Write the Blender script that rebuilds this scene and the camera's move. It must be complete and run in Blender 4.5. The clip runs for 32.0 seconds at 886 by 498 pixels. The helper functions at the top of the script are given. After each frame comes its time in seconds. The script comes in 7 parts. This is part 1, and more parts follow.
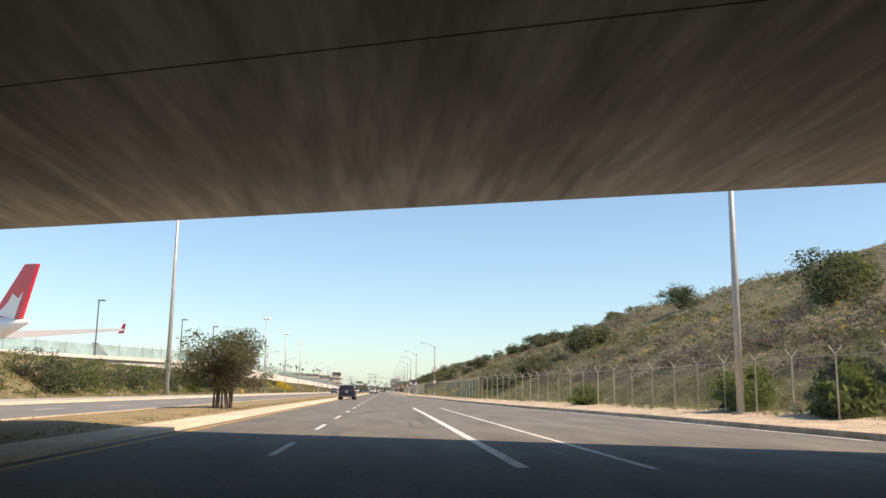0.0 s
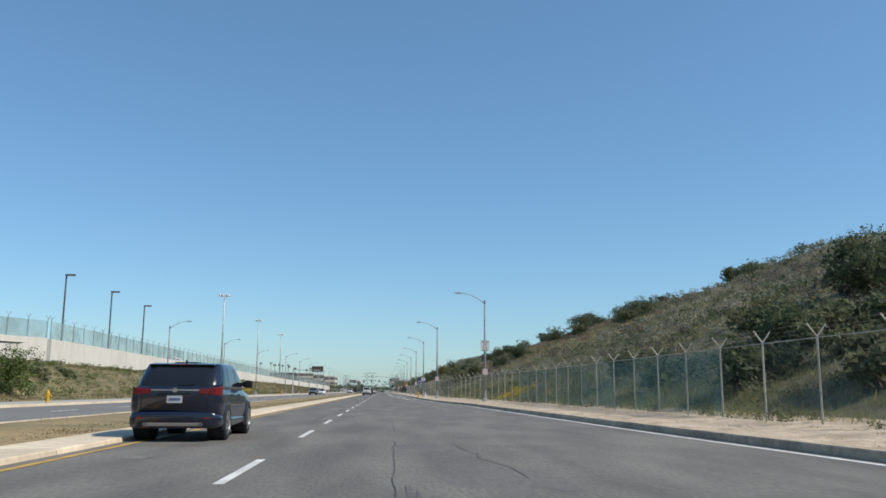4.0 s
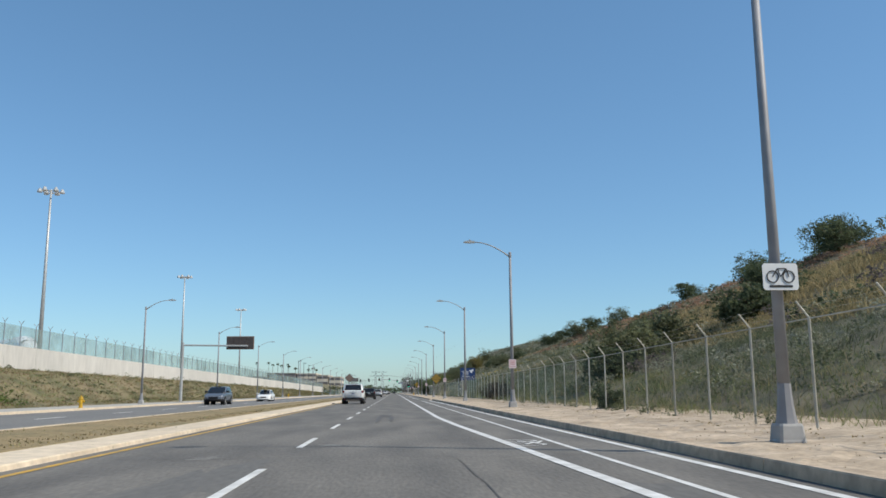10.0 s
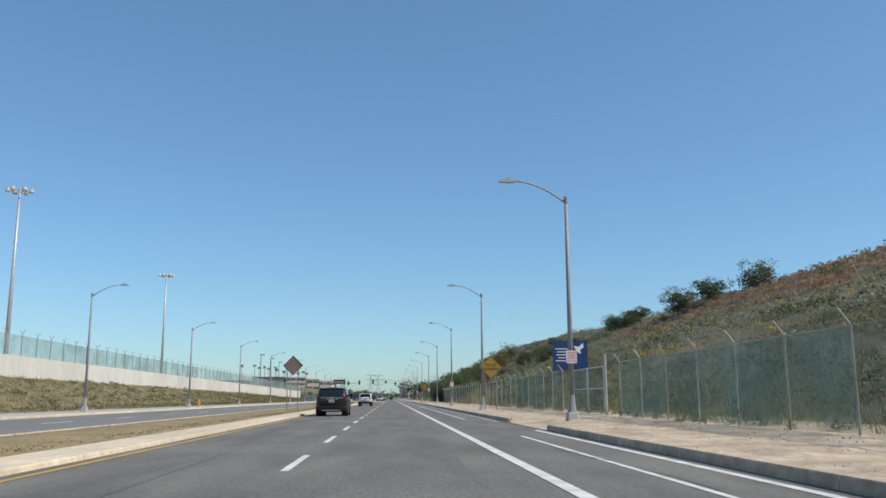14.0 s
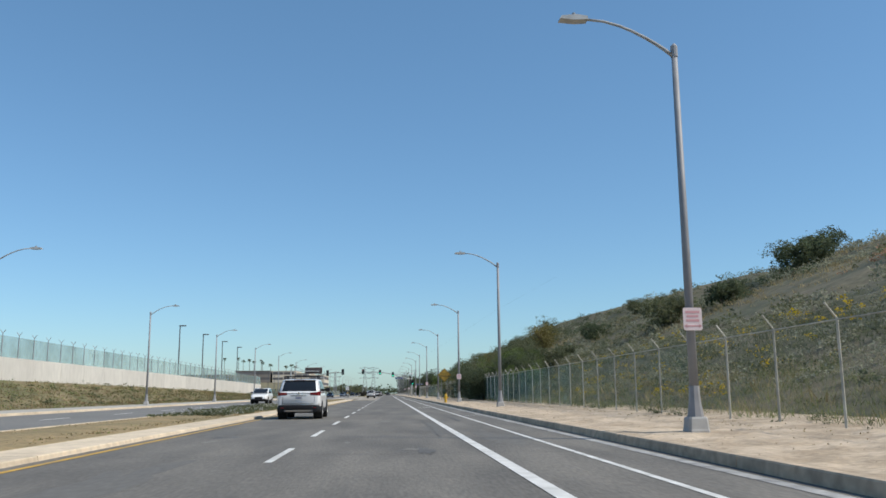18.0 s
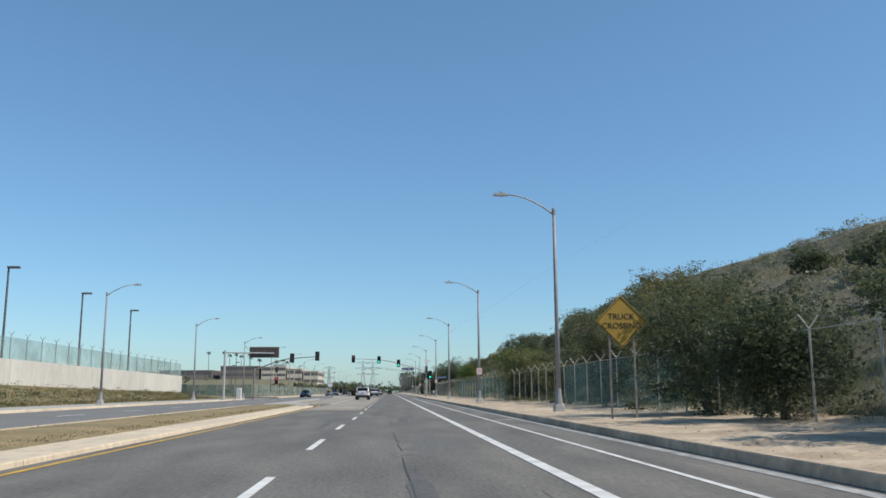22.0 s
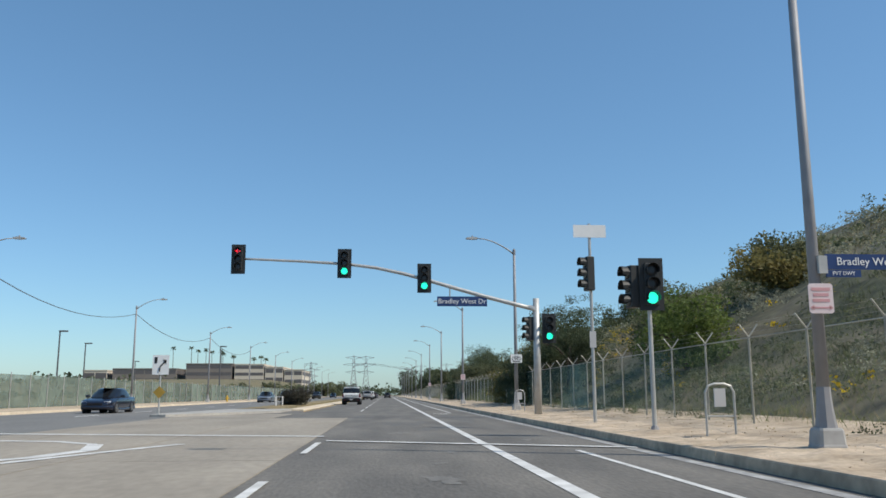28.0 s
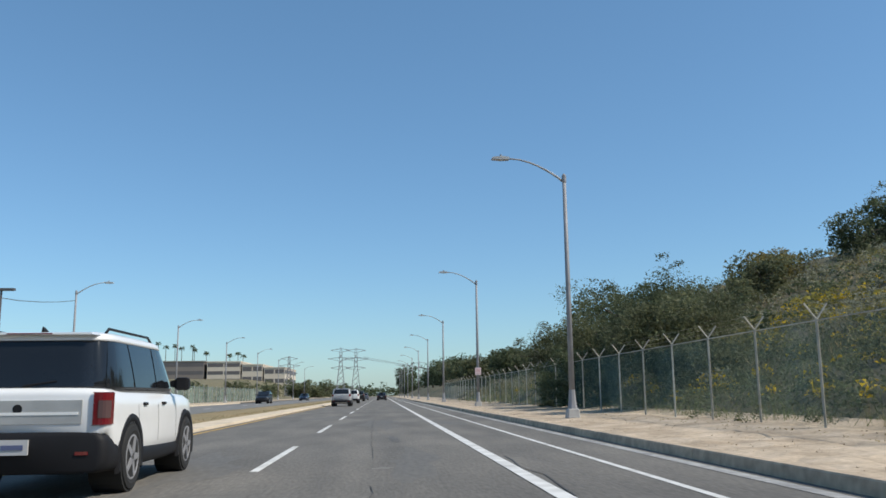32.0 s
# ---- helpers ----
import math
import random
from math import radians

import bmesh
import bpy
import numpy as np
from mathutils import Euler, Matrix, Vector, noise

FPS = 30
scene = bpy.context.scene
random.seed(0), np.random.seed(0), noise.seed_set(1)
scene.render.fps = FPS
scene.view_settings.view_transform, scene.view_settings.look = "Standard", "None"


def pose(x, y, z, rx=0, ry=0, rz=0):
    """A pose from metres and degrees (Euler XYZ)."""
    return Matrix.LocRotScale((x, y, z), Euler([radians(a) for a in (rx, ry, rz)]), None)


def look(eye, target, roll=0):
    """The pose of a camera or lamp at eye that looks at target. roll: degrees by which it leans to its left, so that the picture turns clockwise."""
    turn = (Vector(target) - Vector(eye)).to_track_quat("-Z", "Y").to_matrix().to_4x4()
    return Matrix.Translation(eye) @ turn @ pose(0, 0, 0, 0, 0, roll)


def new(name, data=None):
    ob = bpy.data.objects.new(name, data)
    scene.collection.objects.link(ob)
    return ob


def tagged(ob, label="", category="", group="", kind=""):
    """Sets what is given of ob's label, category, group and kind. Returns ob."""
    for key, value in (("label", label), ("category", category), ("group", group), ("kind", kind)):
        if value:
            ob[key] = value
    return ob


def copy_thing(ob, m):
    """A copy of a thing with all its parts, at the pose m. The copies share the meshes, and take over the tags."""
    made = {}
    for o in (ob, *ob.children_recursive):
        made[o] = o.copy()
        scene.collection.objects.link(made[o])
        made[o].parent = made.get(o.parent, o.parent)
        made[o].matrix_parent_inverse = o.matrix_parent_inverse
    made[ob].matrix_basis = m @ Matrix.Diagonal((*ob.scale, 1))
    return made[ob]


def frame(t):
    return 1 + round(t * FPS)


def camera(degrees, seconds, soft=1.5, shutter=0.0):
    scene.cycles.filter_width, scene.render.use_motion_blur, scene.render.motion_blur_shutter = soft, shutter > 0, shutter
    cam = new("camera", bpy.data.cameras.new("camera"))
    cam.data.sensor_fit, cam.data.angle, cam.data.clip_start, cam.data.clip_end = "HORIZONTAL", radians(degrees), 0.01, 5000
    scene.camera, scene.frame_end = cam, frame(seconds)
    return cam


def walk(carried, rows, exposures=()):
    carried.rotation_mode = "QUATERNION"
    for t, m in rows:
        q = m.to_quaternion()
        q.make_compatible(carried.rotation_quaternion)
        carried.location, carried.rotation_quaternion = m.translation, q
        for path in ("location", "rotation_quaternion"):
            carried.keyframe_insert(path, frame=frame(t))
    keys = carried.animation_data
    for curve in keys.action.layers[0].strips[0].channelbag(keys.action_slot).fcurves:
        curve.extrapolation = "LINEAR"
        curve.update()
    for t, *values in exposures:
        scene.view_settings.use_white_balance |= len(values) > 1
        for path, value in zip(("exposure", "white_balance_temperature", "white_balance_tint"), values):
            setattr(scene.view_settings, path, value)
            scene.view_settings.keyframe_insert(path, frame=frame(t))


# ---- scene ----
EXPOSURES = [(0.0, 0.5, 8200, 20), (0.4, 0.32, 7500, 15), (1.0, -0.05, 6500, 10), (2.0, -0.07, 6500, 10), (10.3, -0.07, 6500, 10), (10.8, -0.2, 6500, 10), (11.2, -0.2, 6500, 10), (11.9, -0.07, 6500, 10), (32.0, -0.07, 6500, 10)]
cam = camera(56.0, 32.0, soft=1.6)
# seconds, x, y, yaw, pitch, lean to the left; the eye rides 1.05 m over the road
ROWS = [
    (0.0, 0.067, -0.00, -3.98, 9.71, 0.78),
    (0.5, 0.069, 9.58, -4.03, 9.73, 0.74),
    (1.0, 0.073, 19.17, -4.04, 9.67, 0.68),
    (1.5, 0.067, 28.65, -4.06, 9.73, 0.66),
    (2.0, 0.075, 38.17, -4.03, 9.68, 0.54),
    (2.5, 0.085, 47.70, -4.04, 9.67, 0.37),
    (3.0, 0.092, 57.40, -4.08, 9.66, 0.26),
    (3.5, 0.102, 67.45, -4.08, 9.69, 0.33),
    (4.0, 0.113, 77.77, -4.09, 9.69, 0.36),
    (4.5, 0.162, 88.09, -4.23, 9.69, 0.26),
    (6.5, 0.356, 128.36, -4.33, 9.68, -0.34),
    (7.0, 0.350, 138.96, -4.37, 9.70, -0.49),
    (7.5, 0.371, 149.41, -4.25, 9.73, -0.22),
    (8.0, 0.367, 159.95, -3.80, 9.76, -0.21),
    (8.5, 0.346, 170.36, -3.60, 9.78, -0.51),
    (9.0, 0.291, 180.69, -3.41, 9.70, -0.71),
    (9.5, 0.241, 190.84, -3.18, 9.69, -0.78),
    (10.0, 0.114, 201.07, -3.31, 9.73, -0.40),
    (10.5, 0.031, 211.03, -3.15, 9.90, -0.10),
    (11.0, -0.083, 221.00, -2.97, 9.79, -0.12),
    (11.5, -0.128, 230.81, -2.64, 10.05, 0.06),
    (12.0, -0.205, 241.04, -3.18, 9.94, -0.42),
    (12.5, -0.218, 251.01, -3.12, 9.98, -0.20),
    (13.0, -0.233, 260.89, -3.37, 10.04, -0.03),
    (13.5, -0.196, 270.81, -3.56, 10.08, -0.09),
    (14.0, -0.163, 280.52, -3.53, 10.13, -0.22),
    (14.5, -0.109, 289.75, -3.57, 10.11, -0.33),
    (16.5, 0.166, 328.84, -3.90, 9.77, -0.81),
    (17.0, 0.167, 339.44, -4.05, 9.85, -0.81),
    (18.0, 0.151, 359.52, -3.72, 9.79, -0.52),
    (19.0, -0.004, 379.11, -3.69, 9.84, -0.71),
    (20.0, -0.125, 398.84, -3.71, 9.81, -0.68),
    (21.0, -0.229, 418.83, -3.56, 9.79, -0.46),
    (22.0, -0.258, 439.00, -3.67, 9.70, -0.27),
    (22.5, -0.269, 448.79, -3.65, 9.84, -0.08),
    (23.0, -0.309, 458.98, -3.71, 9.74, -0.12),
    (24.0, -0.357, 478.57, -3.82, 9.80, -0.16),
    (24.5, -0.340, 487.98, -3.91, 9.85, 0.14),
    (25.0, -0.316, 497.72, -3.87, 9.79, 0.02),
    (27.5, -0.169, 546.24, -3.89, 10.17, -0.10),
    (28.0, -0.145, 556.10, -3.82, 9.88, -0.17),
    (29.0, -0.093, 575.90, -4.03, 9.93, -0.22),
    (30.0, -0.028, 595.24, -4.20, 9.87, -0.25),
    (31.0, 0.017, 614.68, -4.21, 9.83, -0.43),
    (32.0, 0.068, 633.90, -4.15, 9.87, -0.66),
]
walk(cam, [(t, pose(x, y, 1.05, 90 + pitch, -lean, yaw)) for t, x, y, yaw, pitch, lean in ROWS], EXPOSURES)

# ---- sky and sun ----
TO_SUN = Vector((3.2, -1.3, 3.7)).normalized()
world = bpy.data.worlds.new("sky")
scene.world = world
world.use_nodes = True
wt = world.node_tree
wt.nodes.clear()
sky = wt.nodes.new("ShaderNodeTexSky")
sky.sky_type, sky.sun_disc = "NISHITA", False
sky.sun_elevation, sky.sun_rotation = radians(47), radians(112)
sky.altitude, sky.air_density, sky.dust_density, sky.ozone_density = 20, 1.0, 0.5, 4.0
bg = wt.nodes.new("ShaderNodeBackground")
bg.inputs["Strength"].default_value = 0.142
wout = wt.nodes.new("ShaderNodeOutputWorld")
tint = wt.nodes.new("ShaderNodeMix")
tint.data_type, tint.blend_type = "RGBA", "MULTIPLY"
tint.inputs[0].default_value = 1.0
tint.inputs[7].default_value = (0.82, 0.985, 1.04, 1)
wt.links.new(sky.outputs[0], tint.inputs[6])
haze = wt.nodes.new("ShaderNodeMix")
haze.data_type = "RGBA"
haze.inputs[0].default_value = 0.18
haze.inputs[7].default_value = (1.3, 3.05, 4.7, 1)
wt.links.new(tint.outputs[2], haze.inputs[6])
wt.links.new(haze.outputs[2], bg.inputs["Color"])
wt.links.new(bg.outputs[0], wout.inputs["Surface"])
sun_data = bpy.data.lights.new("sun", "SUN")
sun_data.energy, sun_data.angle, sun_data.color = 4.7, radians(0.6), (1.0, 0.93, 0.81)
sun = new("sun", sun_data)
sun.matrix_world = look(TO_SUN * 200, (0, 0, 0))

# ---- materials ----


def material(name, color, rough=0.7, metal=0.0, vary=0.25, scale=2.0, fine=30.0, bump=0.0, other=None, mixing=0.5,
             stretch=(1, 1, 1), island=0.0, objrand=0.0, coat=0.0, bands=None):
    """A principled surface whose colour wanders at two scales towards a second colour, with fine relief."""
    m = bpy.data.materials.new(name)
    m.use_nodes = True
    nt = m.node_tree
    p = nt.nodes["Principled BSDF"]
    p.inputs["Roughness"].default_value, p.inputs["Metallic"].default_value = rough, metal
    p.inputs["Coat Weight"].default_value = coat
    co = nt.nodes.new("ShaderNodeTexCoord")
    mp = nt.nodes.new("ShaderNodeMapping")
    mp.inputs["Scale"].default_value = stretch
    geo = nt.nodes.new("ShaderNodeNewGeometry")
    nt.links.new(geo.outputs["Position"], mp.inputs["Vector"])
    big = nt.nodes.new("ShaderNodeTexNoise")
    big.inputs["Scale"].default_value, big.inputs["Detail"].default_value = scale / 10, 5
    small = nt.nodes.new("ShaderNodeTexNoise")
    small.inputs["Scale"].default_value, small.inputs["Detail"].default_value = fine / 10, 4
    nt.links.new(mp.outputs[0], big.inputs["Vector"])
    nt.links.new(mp.outputs[0], small.inputs["Vector"])
    ramp = nt.nodes.new("ShaderNodeMapRange")
    ramp.inputs[1].default_value, ramp.inputs[2].default_value = 0.5 - mixing / 2, 0.5 + mixing / 2
    nt.links.new(big.outputs["Fac"], ramp.inputs[0])
    mix = nt.nodes.new("ShaderNodeMix")
    mix.data_type = "RGBA"
    second = other or tuple(c * (1 - vary) for c in color)
    mix.inputs[6].default_value, mix.inputs[7].default_value = (*color, 1), (*second, 1)
    nt.links.new(ramp.outputs[0], mix.inputs[0])
    hsv = nt.nodes.new("ShaderNodeHueSaturation")
    nt.links.new(mix.outputs[2], hsv.inputs["Color"])
    val = nt.nodes.new("ShaderNodeMapRange")
    val.inputs[1].default_value, val.inputs[2].default_value = 0.25, 0.75
    val.inputs[3].default_value, val.inputs[4].default_value = 1 - vary, 1 + vary
    nt.links.new(small.outputs["Fac"], val.inputs[0])
    last = val.outputs[0]
    for amount, node, socket in ((island, "ShaderNodeNewGeometry", "Random Per Island"), (objrand, "ShaderNodeObjectInfo", "Random")):
        if amount:
            src = nt.nodes.new(node)
            r = nt.nodes.new("ShaderNodeMapRange")
            r.inputs[3].default_value, r.inputs[4].default_value = 1 - amount, 1 + amount
            nt.links.new(src.outputs[socket], r.inputs[0])
            mul = nt.nodes.new("ShaderNodeMath")
            mul.operation = "MULTIPLY"
            nt.links.new(last, mul.inputs[0])
            nt.links.new(r.outputs[0], mul.inputs[1])
            last = mul.outputs[0]
    nt.links.new(last, hsv.inputs["Value"])
    nt.links.new(hsv.outputs[0], p.inputs["Base Color"])
    if bump:
        b = nt.nodes.new("ShaderNodeBump")
        b.inputs["Strength"].default_value, b.inputs["Distance"].default_value = bump, 0.02
        nt.links.new(small.outputs["Fac"], b.inputs["Height"])
        nt.links.new(b.outputs[0], p.inputs["Normal"])
    return m


def leafy(name, color, other, vary=0.35, rough=0.6, scale=3.0, mixing=0.5):
    """Foliage: a diffuse leaf that lets some light through, each leaf a little different."""
    m = material(name, color, rough, vary=vary, scale=scale, fine=14, other=other, island=0.32, mixing=mixing)
    nt = m.node_tree
    p, out = nt.nodes["Principled BSDF"], nt.nodes["Material Output"]
    p.inputs["Specular IOR Level"].default_value = 0.25
    tr = nt.nodes.new("ShaderNodeBsdfTranslucent")
    nt.links.new(p.inputs["Base Color"].links[0].from_socket, tr.inputs["Color"])
    mix = nt.nodes.new("ShaderNodeMixShader")
    mix.inputs[0].default_value = 0.48
    nt.links.new(p.outputs[0], mix.inputs[1])
    nt.links.new(tr.outputs[0], mix.inputs[2])
    nt.links.new(mix.outputs[0], out.inputs["Surface"])
    return m


def meshcloth(name, color, cover):
    """Woven screen or wire mesh: part of the light passes between the threads."""
    m = material(name, color, 0.8, vary=0.3, scale=4, fine=20, objrand=0.25)
    nt = m.node_tree
    p, out = nt.nodes["Principled BSDF"], nt.nodes["Material Output"]
    p.inputs["Specular IOR Level"].default_value = 0.15
    tr = nt.nodes.new("ShaderNodeBsdfTransparent")
    mix = nt.nodes.new("ShaderNodeMixShader")
    n = nt.nodes.new("ShaderNodeTexNoise")
    n.inputs["Scale"].default_value, n.inputs["Detail"].default_value = 0.35, 3
    geo = nt.nodes.new("ShaderNodeNewGeometry")
    nt.links.new(geo.outputs["Position"], n.inputs["Vector"])
    r = nt.nodes.new("ShaderNodeMapRange")
    r.inputs[1].default_value, r.inputs[2].default_value = 0.35, 0.65
    r.inputs[3].default_value, r.inputs[4].default_value = cover * 0.65, min(1, cover * 1.35)
    nt.links.new(n.outputs["Fac"], r.inputs[0])
    nt.links.new(r.outputs[0], mix.inputs[0])
    nt.links.new(tr.outputs[0], mix.inputs[1])
    nt.links.new(p.outputs[0], mix.inputs[2])
    nt.links.new(mix.outputs[0], out.inputs["Surface"])
    return m


def glowing(name, color, strength):
    m = bpy.data.materials.new(name)
    m.use_nodes = True
    p = m.node_tree.nodes["Principled BSDF"]
    p.inputs["Base Color"].default_value = (*color, 1)
    p.inputs["Emission Color"].default_value = (*color, 1)
    p.inputs["Emission Strength"].default_value = strength
    return m


ASPHALT = material("asphalt", (0.110, 0.102, 0.090), 0.9, vary=0.24, scale=6, fine=130, bump=0.5, other=(0.172, 0.158, 0.136), mixing=0.30, stretch=(1.5, 0.32, 1))
ASPHALT_OLD = material("asphalt_worn", (0.19, 0.183, 0.17), 0.88, vary=0.18, scale=3, fine=70, bump=0.4, other=(0.15, 0.145, 0.135), stretch=(1.5, 0.4, 1))
ASPHALT_DARK = material("dark_asphalt_stain", (0.092, 0.087, 0.08), 0.8, vary=0.25, scale=8, fine=60, other=(0.11, 0.105, 0.096))
ASPHALT_PATCH = material("asphalt_patch", (0.14, 0.131, 0.115), 0.86, vary=0.2, scale=6, fine=70, bump=0.4, other=(0.118, 0.112, 0.102), stretch=(1.5, 0.4, 1))
ASPHALT_PALE = material("pale_asphalt_scuff", (0.195, 0.185, 0.165), 0.88, vary=0.25, scale=9, fine=80, bump=0.4, other=(0.15, 0.142, 0.128), mixing=0.3)
TAR = material("tar_seal", (0.082, 0.078, 0.072), 0.75, vary=0.3, fine=60)
CONCRETE_ROAD = material("concrete_paving", (0.36, 0.315, 0.25), 0.85, vary=0.14, scale=3, fine=50, bump=0.25, other=(0.23, 0.20, 0.16), stretch=(1.3, 0.5, 1))
CONCRETE = material("concrete", (0.42, 0.40, 0.36), 0.85, vary=0.15, scale=5, fine=40, bump=0.25, other=(0.33, 0.31, 0.28))
KERB_NEAR = material("dirty_kerb_concrete", (0.62, 0.47, 0.33), 0.9, vary=0.25, scale=6, fine=50, bump=0.4, other=(0.27, 0.22, 0.16), objrand=0.1)
KERB = material("kerb_concrete", (0.66, 0.55, 0.405), 0.85, vary=0.18, scale=6, fine=50, bump=0.3, other=(0.50, 0.405, 0.29), objrand=0.08)
BRIDGE = material("bridge_soffit", (0.62, 0.60, 0.555), 0.9, vary=0.26, scale=14, fine=40, bump=0.3, other=(0.38, 0.365, 0.335), stretch=(1, 0.1, 1), mixing=0.3)
WALLC = material("retaining_wall_concrete", (0.62, 0.59, 0.53), 0.85, vary=0.10, scale=2, fine=25, bump=0.2, other=(0.52, 0.49, 0.44), stretch=(1, 1, 0.3), objrand=0.05)
DIRT = material("sandy_dirt", (0.53, 0.425, 0.31), 0.95, vary=0.26, scale=9, fine=90, bump=1.0, other=(0.35, 0.27, 0.185), mixing=0.3)
DRYLAWN = material("dry_lawn", (0.30, 0.215, 0.105), 0.95, vary=0.35, scale=5, fine=60, bump=0.9, other=(0.19, 0.155, 0.075), mixing=0.35)
EARTH = material("far_ground", (0.24, 0.20, 0.13), 0.95, vary=0.3, scale=0.3, fine=3, other=(0.15, 0.15, 0.08))
HILL = material("hill_scrub_soil", (0.155, 0.13, 0.08), 0.95, vary=0.45, scale=1.6, fine=14, bump=1.0, other=(0.075, 0.078, 0.042), mixing=0.28)
BANK = material("bank_scrub_soil", (0.21, 0.165, 0.09), 0.95, vary=0.4, scale=2.5, fine=16, bump=1.0, other=(0.115, 0.11, 0.05), mixing=0.3)
PAINT_W = material("white_road_paint", (0.72, 0.71, 0.68), 0.7, vary=0.14, scale=20, fine=80, other=(0.5, 0.49, 0.46), mixing=0.3)
PAINT_WORN = material("worn_road_paint", (0.42, 0.41, 0.39), 0.8, vary=0.25, scale=25, fine=80, other=(0.2, 0.195, 0.19), mixing=0.4)
PAINT_Y = material("yellow_road_paint", (0.62, 0.36, 0.04), 0.7, vary=0.18, scale=20, fine=80, other=(0.40, 0.25, 0.06), mixing=0.3)
STEEL = material("galvanised_steel", (0.50, 0.50, 0.48), 0.5, metal=0.35, vary=0.12, scale=8, fine=40, other=(0.40, 0.40, 0.39))
POLE = material("grey_painted_pole", (0.29, 0.295, 0.31), 0.6, metal=0.1, vary=0.12, scale=6, fine=30, other=(0.22, 0.22, 0.23))
POLE_C = material("pale_concrete_base", (0.40, 0.395, 0.385), 0.8, vary=0.15, scale=9, fine=40, other=(0.30, 0.295, 0.285))
POST = material("weathered_fence_post", (0.44, 0.425, 0.37), 0.6, metal=0.15, vary=0.2, scale=9, fine=40, other=(0.30, 0.285, 0.24), objrand=0.2)
POLE_D = material("dark_steel_pole", (0.11, 0.11, 0.115), 0.55, metal=0.2, vary=0.15)
POLE_T = material("taupe_weathered_steel", (0.24, 0.215, 0.185), 0.6, metal=0.2, vary=0.15, scale=6)
SCREEN = meshcloth("green_fence_screen", (0.19, 0.31, 0.275), 0.27)
SCREEN_L = meshcloth("thin_green_fence_screen", (0.19, 0.29, 0.26), 0.13)
SCREEN_D = meshcloth("wire_mesh_fence", (0.30, 0.31, 0.27), 0.04)
SCREEN_F = meshcloth("olive_fence_screen", (0.21, 0.265, 0.225), 0.55)
SCREEN_T = meshcloth("turquoise_fence_screen", (0.31, 0.42, 0.40), 0.36)
SIGN_Y = material("yellow_sign_face", (0.36, 0.225, 0.03), 0.6, vary=0.1, scale=10, other=(0.34, 0.21, 0.03))
SIGN_K = material("black_legend", (0.015, 0.015, 0.015), 0.6, vary=0.1)
SIGN_W = material("white_sign_face", (0.80, 0.80, 0.78), 0.5, vary=0.06)
SIGN_R = material("red_legend", (0.62, 0.33, 0.34), 0.5, vary=0.08)
SIGN_PINK = material("faded_pink_sign_face", (0.72, 0.60, 0.60), 0.5, vary=0.08)
SIGN_B = material("blue_sign_face", (0.015, 0.045, 0.15), 0.45, vary=0.08)
BOARD = material("message_board_dark", (0.07, 0.055, 0.05), 0.6, vary=0.15, scale=20)
BOARD_BACK = material("message_board_frame", (0.21, 0.15, 0.12), 0.6, vary=0.12, scale=20)
SIGNAL_K = material("signal_black", (0.02, 0.022, 0.022), 0.55, vary=0.15)
LENS_OFF = material("unlit_signal_lens", (0.03, 0.03, 0.032), 0.25, vary=0.1)
GREEN_ON = glowing("green_signal_lens", (0.02, 0.85, 0.50), 1.6)
RED_ON = glowing("red_signal_lens", (0.95, 0.03, 0.06), 1.2)
HYDRANT = material("yellow_hydrant_paint", (0.58, 0.35, 0.025), 0.5, vary=0.1, scale=10)
WHITE_TUBE = material("white_marker", (0.75, 0.73, 0.70), 0.6, vary=0.08)
GLASS_D = material("tinted_glass", (0.012, 0.014, 0.017), 0.06, vary=0.05)
RUBBER = material("tyre_rubber", (0.018, 0.018, 0.018), 0.85, vary=0.15)
def dull(m, level):
    m.node_tree.nodes["Principled BSDF"].inputs["Specular IOR Level"].default_value = level
    return m


CLADDING = material("black_plastic_cladding", (0.016, 0.016, 0.018), 0.6, vary=0.1)
ALLOY = material("alloy_rim", (0.50, 0.50, 0.50), 0.3, metal=0.8, vary=0.08)
TAIL = material("red_tail_lamp", (0.15, 0.009, 0.014), 0.15, vary=0.05, coat=0.5)
LAMP_CLEAR = material("clear_lamp", (0.75, 0.75, 0.75), 0.1, vary=0.04)
dull(CLADDING, 0.18)
CHROME = material("chrome_trim", (0.75, 0.75, 0.75), 0.12, metal=1.0, vary=0.02)
PLATE = material("number_plate", (0.50, 0.50, 0.50), 0.4, vary=0.05)
BARS_B = material("dark_blue_bars", (0.10, 0.12, 0.22), 0.5, vary=0.1)
BARK = material("grey_bark", (0.11, 0.085, 0.065), 0.9, vary=0.3, scale=20, fine=50, bump=0.6)
LEAF_OLIVE = leafy("olive_leaves", (0.17, 0.182, 0.092), (0.108, 0.118, 0.066))
LEAF_DARK = leafy("dark_green_leaves", (0.118, 0.142, 0.074), (0.076, 0.095, 0.052))
LEAF_BRIGHT = leafy("bright_green_leaves", (0.156, 0.202, 0.052), (0.091, 0.130, 0.039))
LEAF_RUST = leafy("yellowing_leaves", (0.26, 0.205, 0.07), (0.13, 0.13, 0.05))
LEAF_SAGE = leafy("sage_leaves", (0.33, 0.325, 0.235), (0.21, 0.22, 0.15))
LEAF_DEAD = leafy("bare_brown_twigs", (0.20, 0.165, 0.145), (0.12, 0.10, 0.092))
LEAF_PLUM = leafy("dark_purplish_leaves", (0.10, 0.082, 0.066), (0.062, 0.062, 0.045))
LEAF_STRAW = leafy("straw_blades", (0.40, 0.31, 0.16), (0.27, 0.225, 0.115))
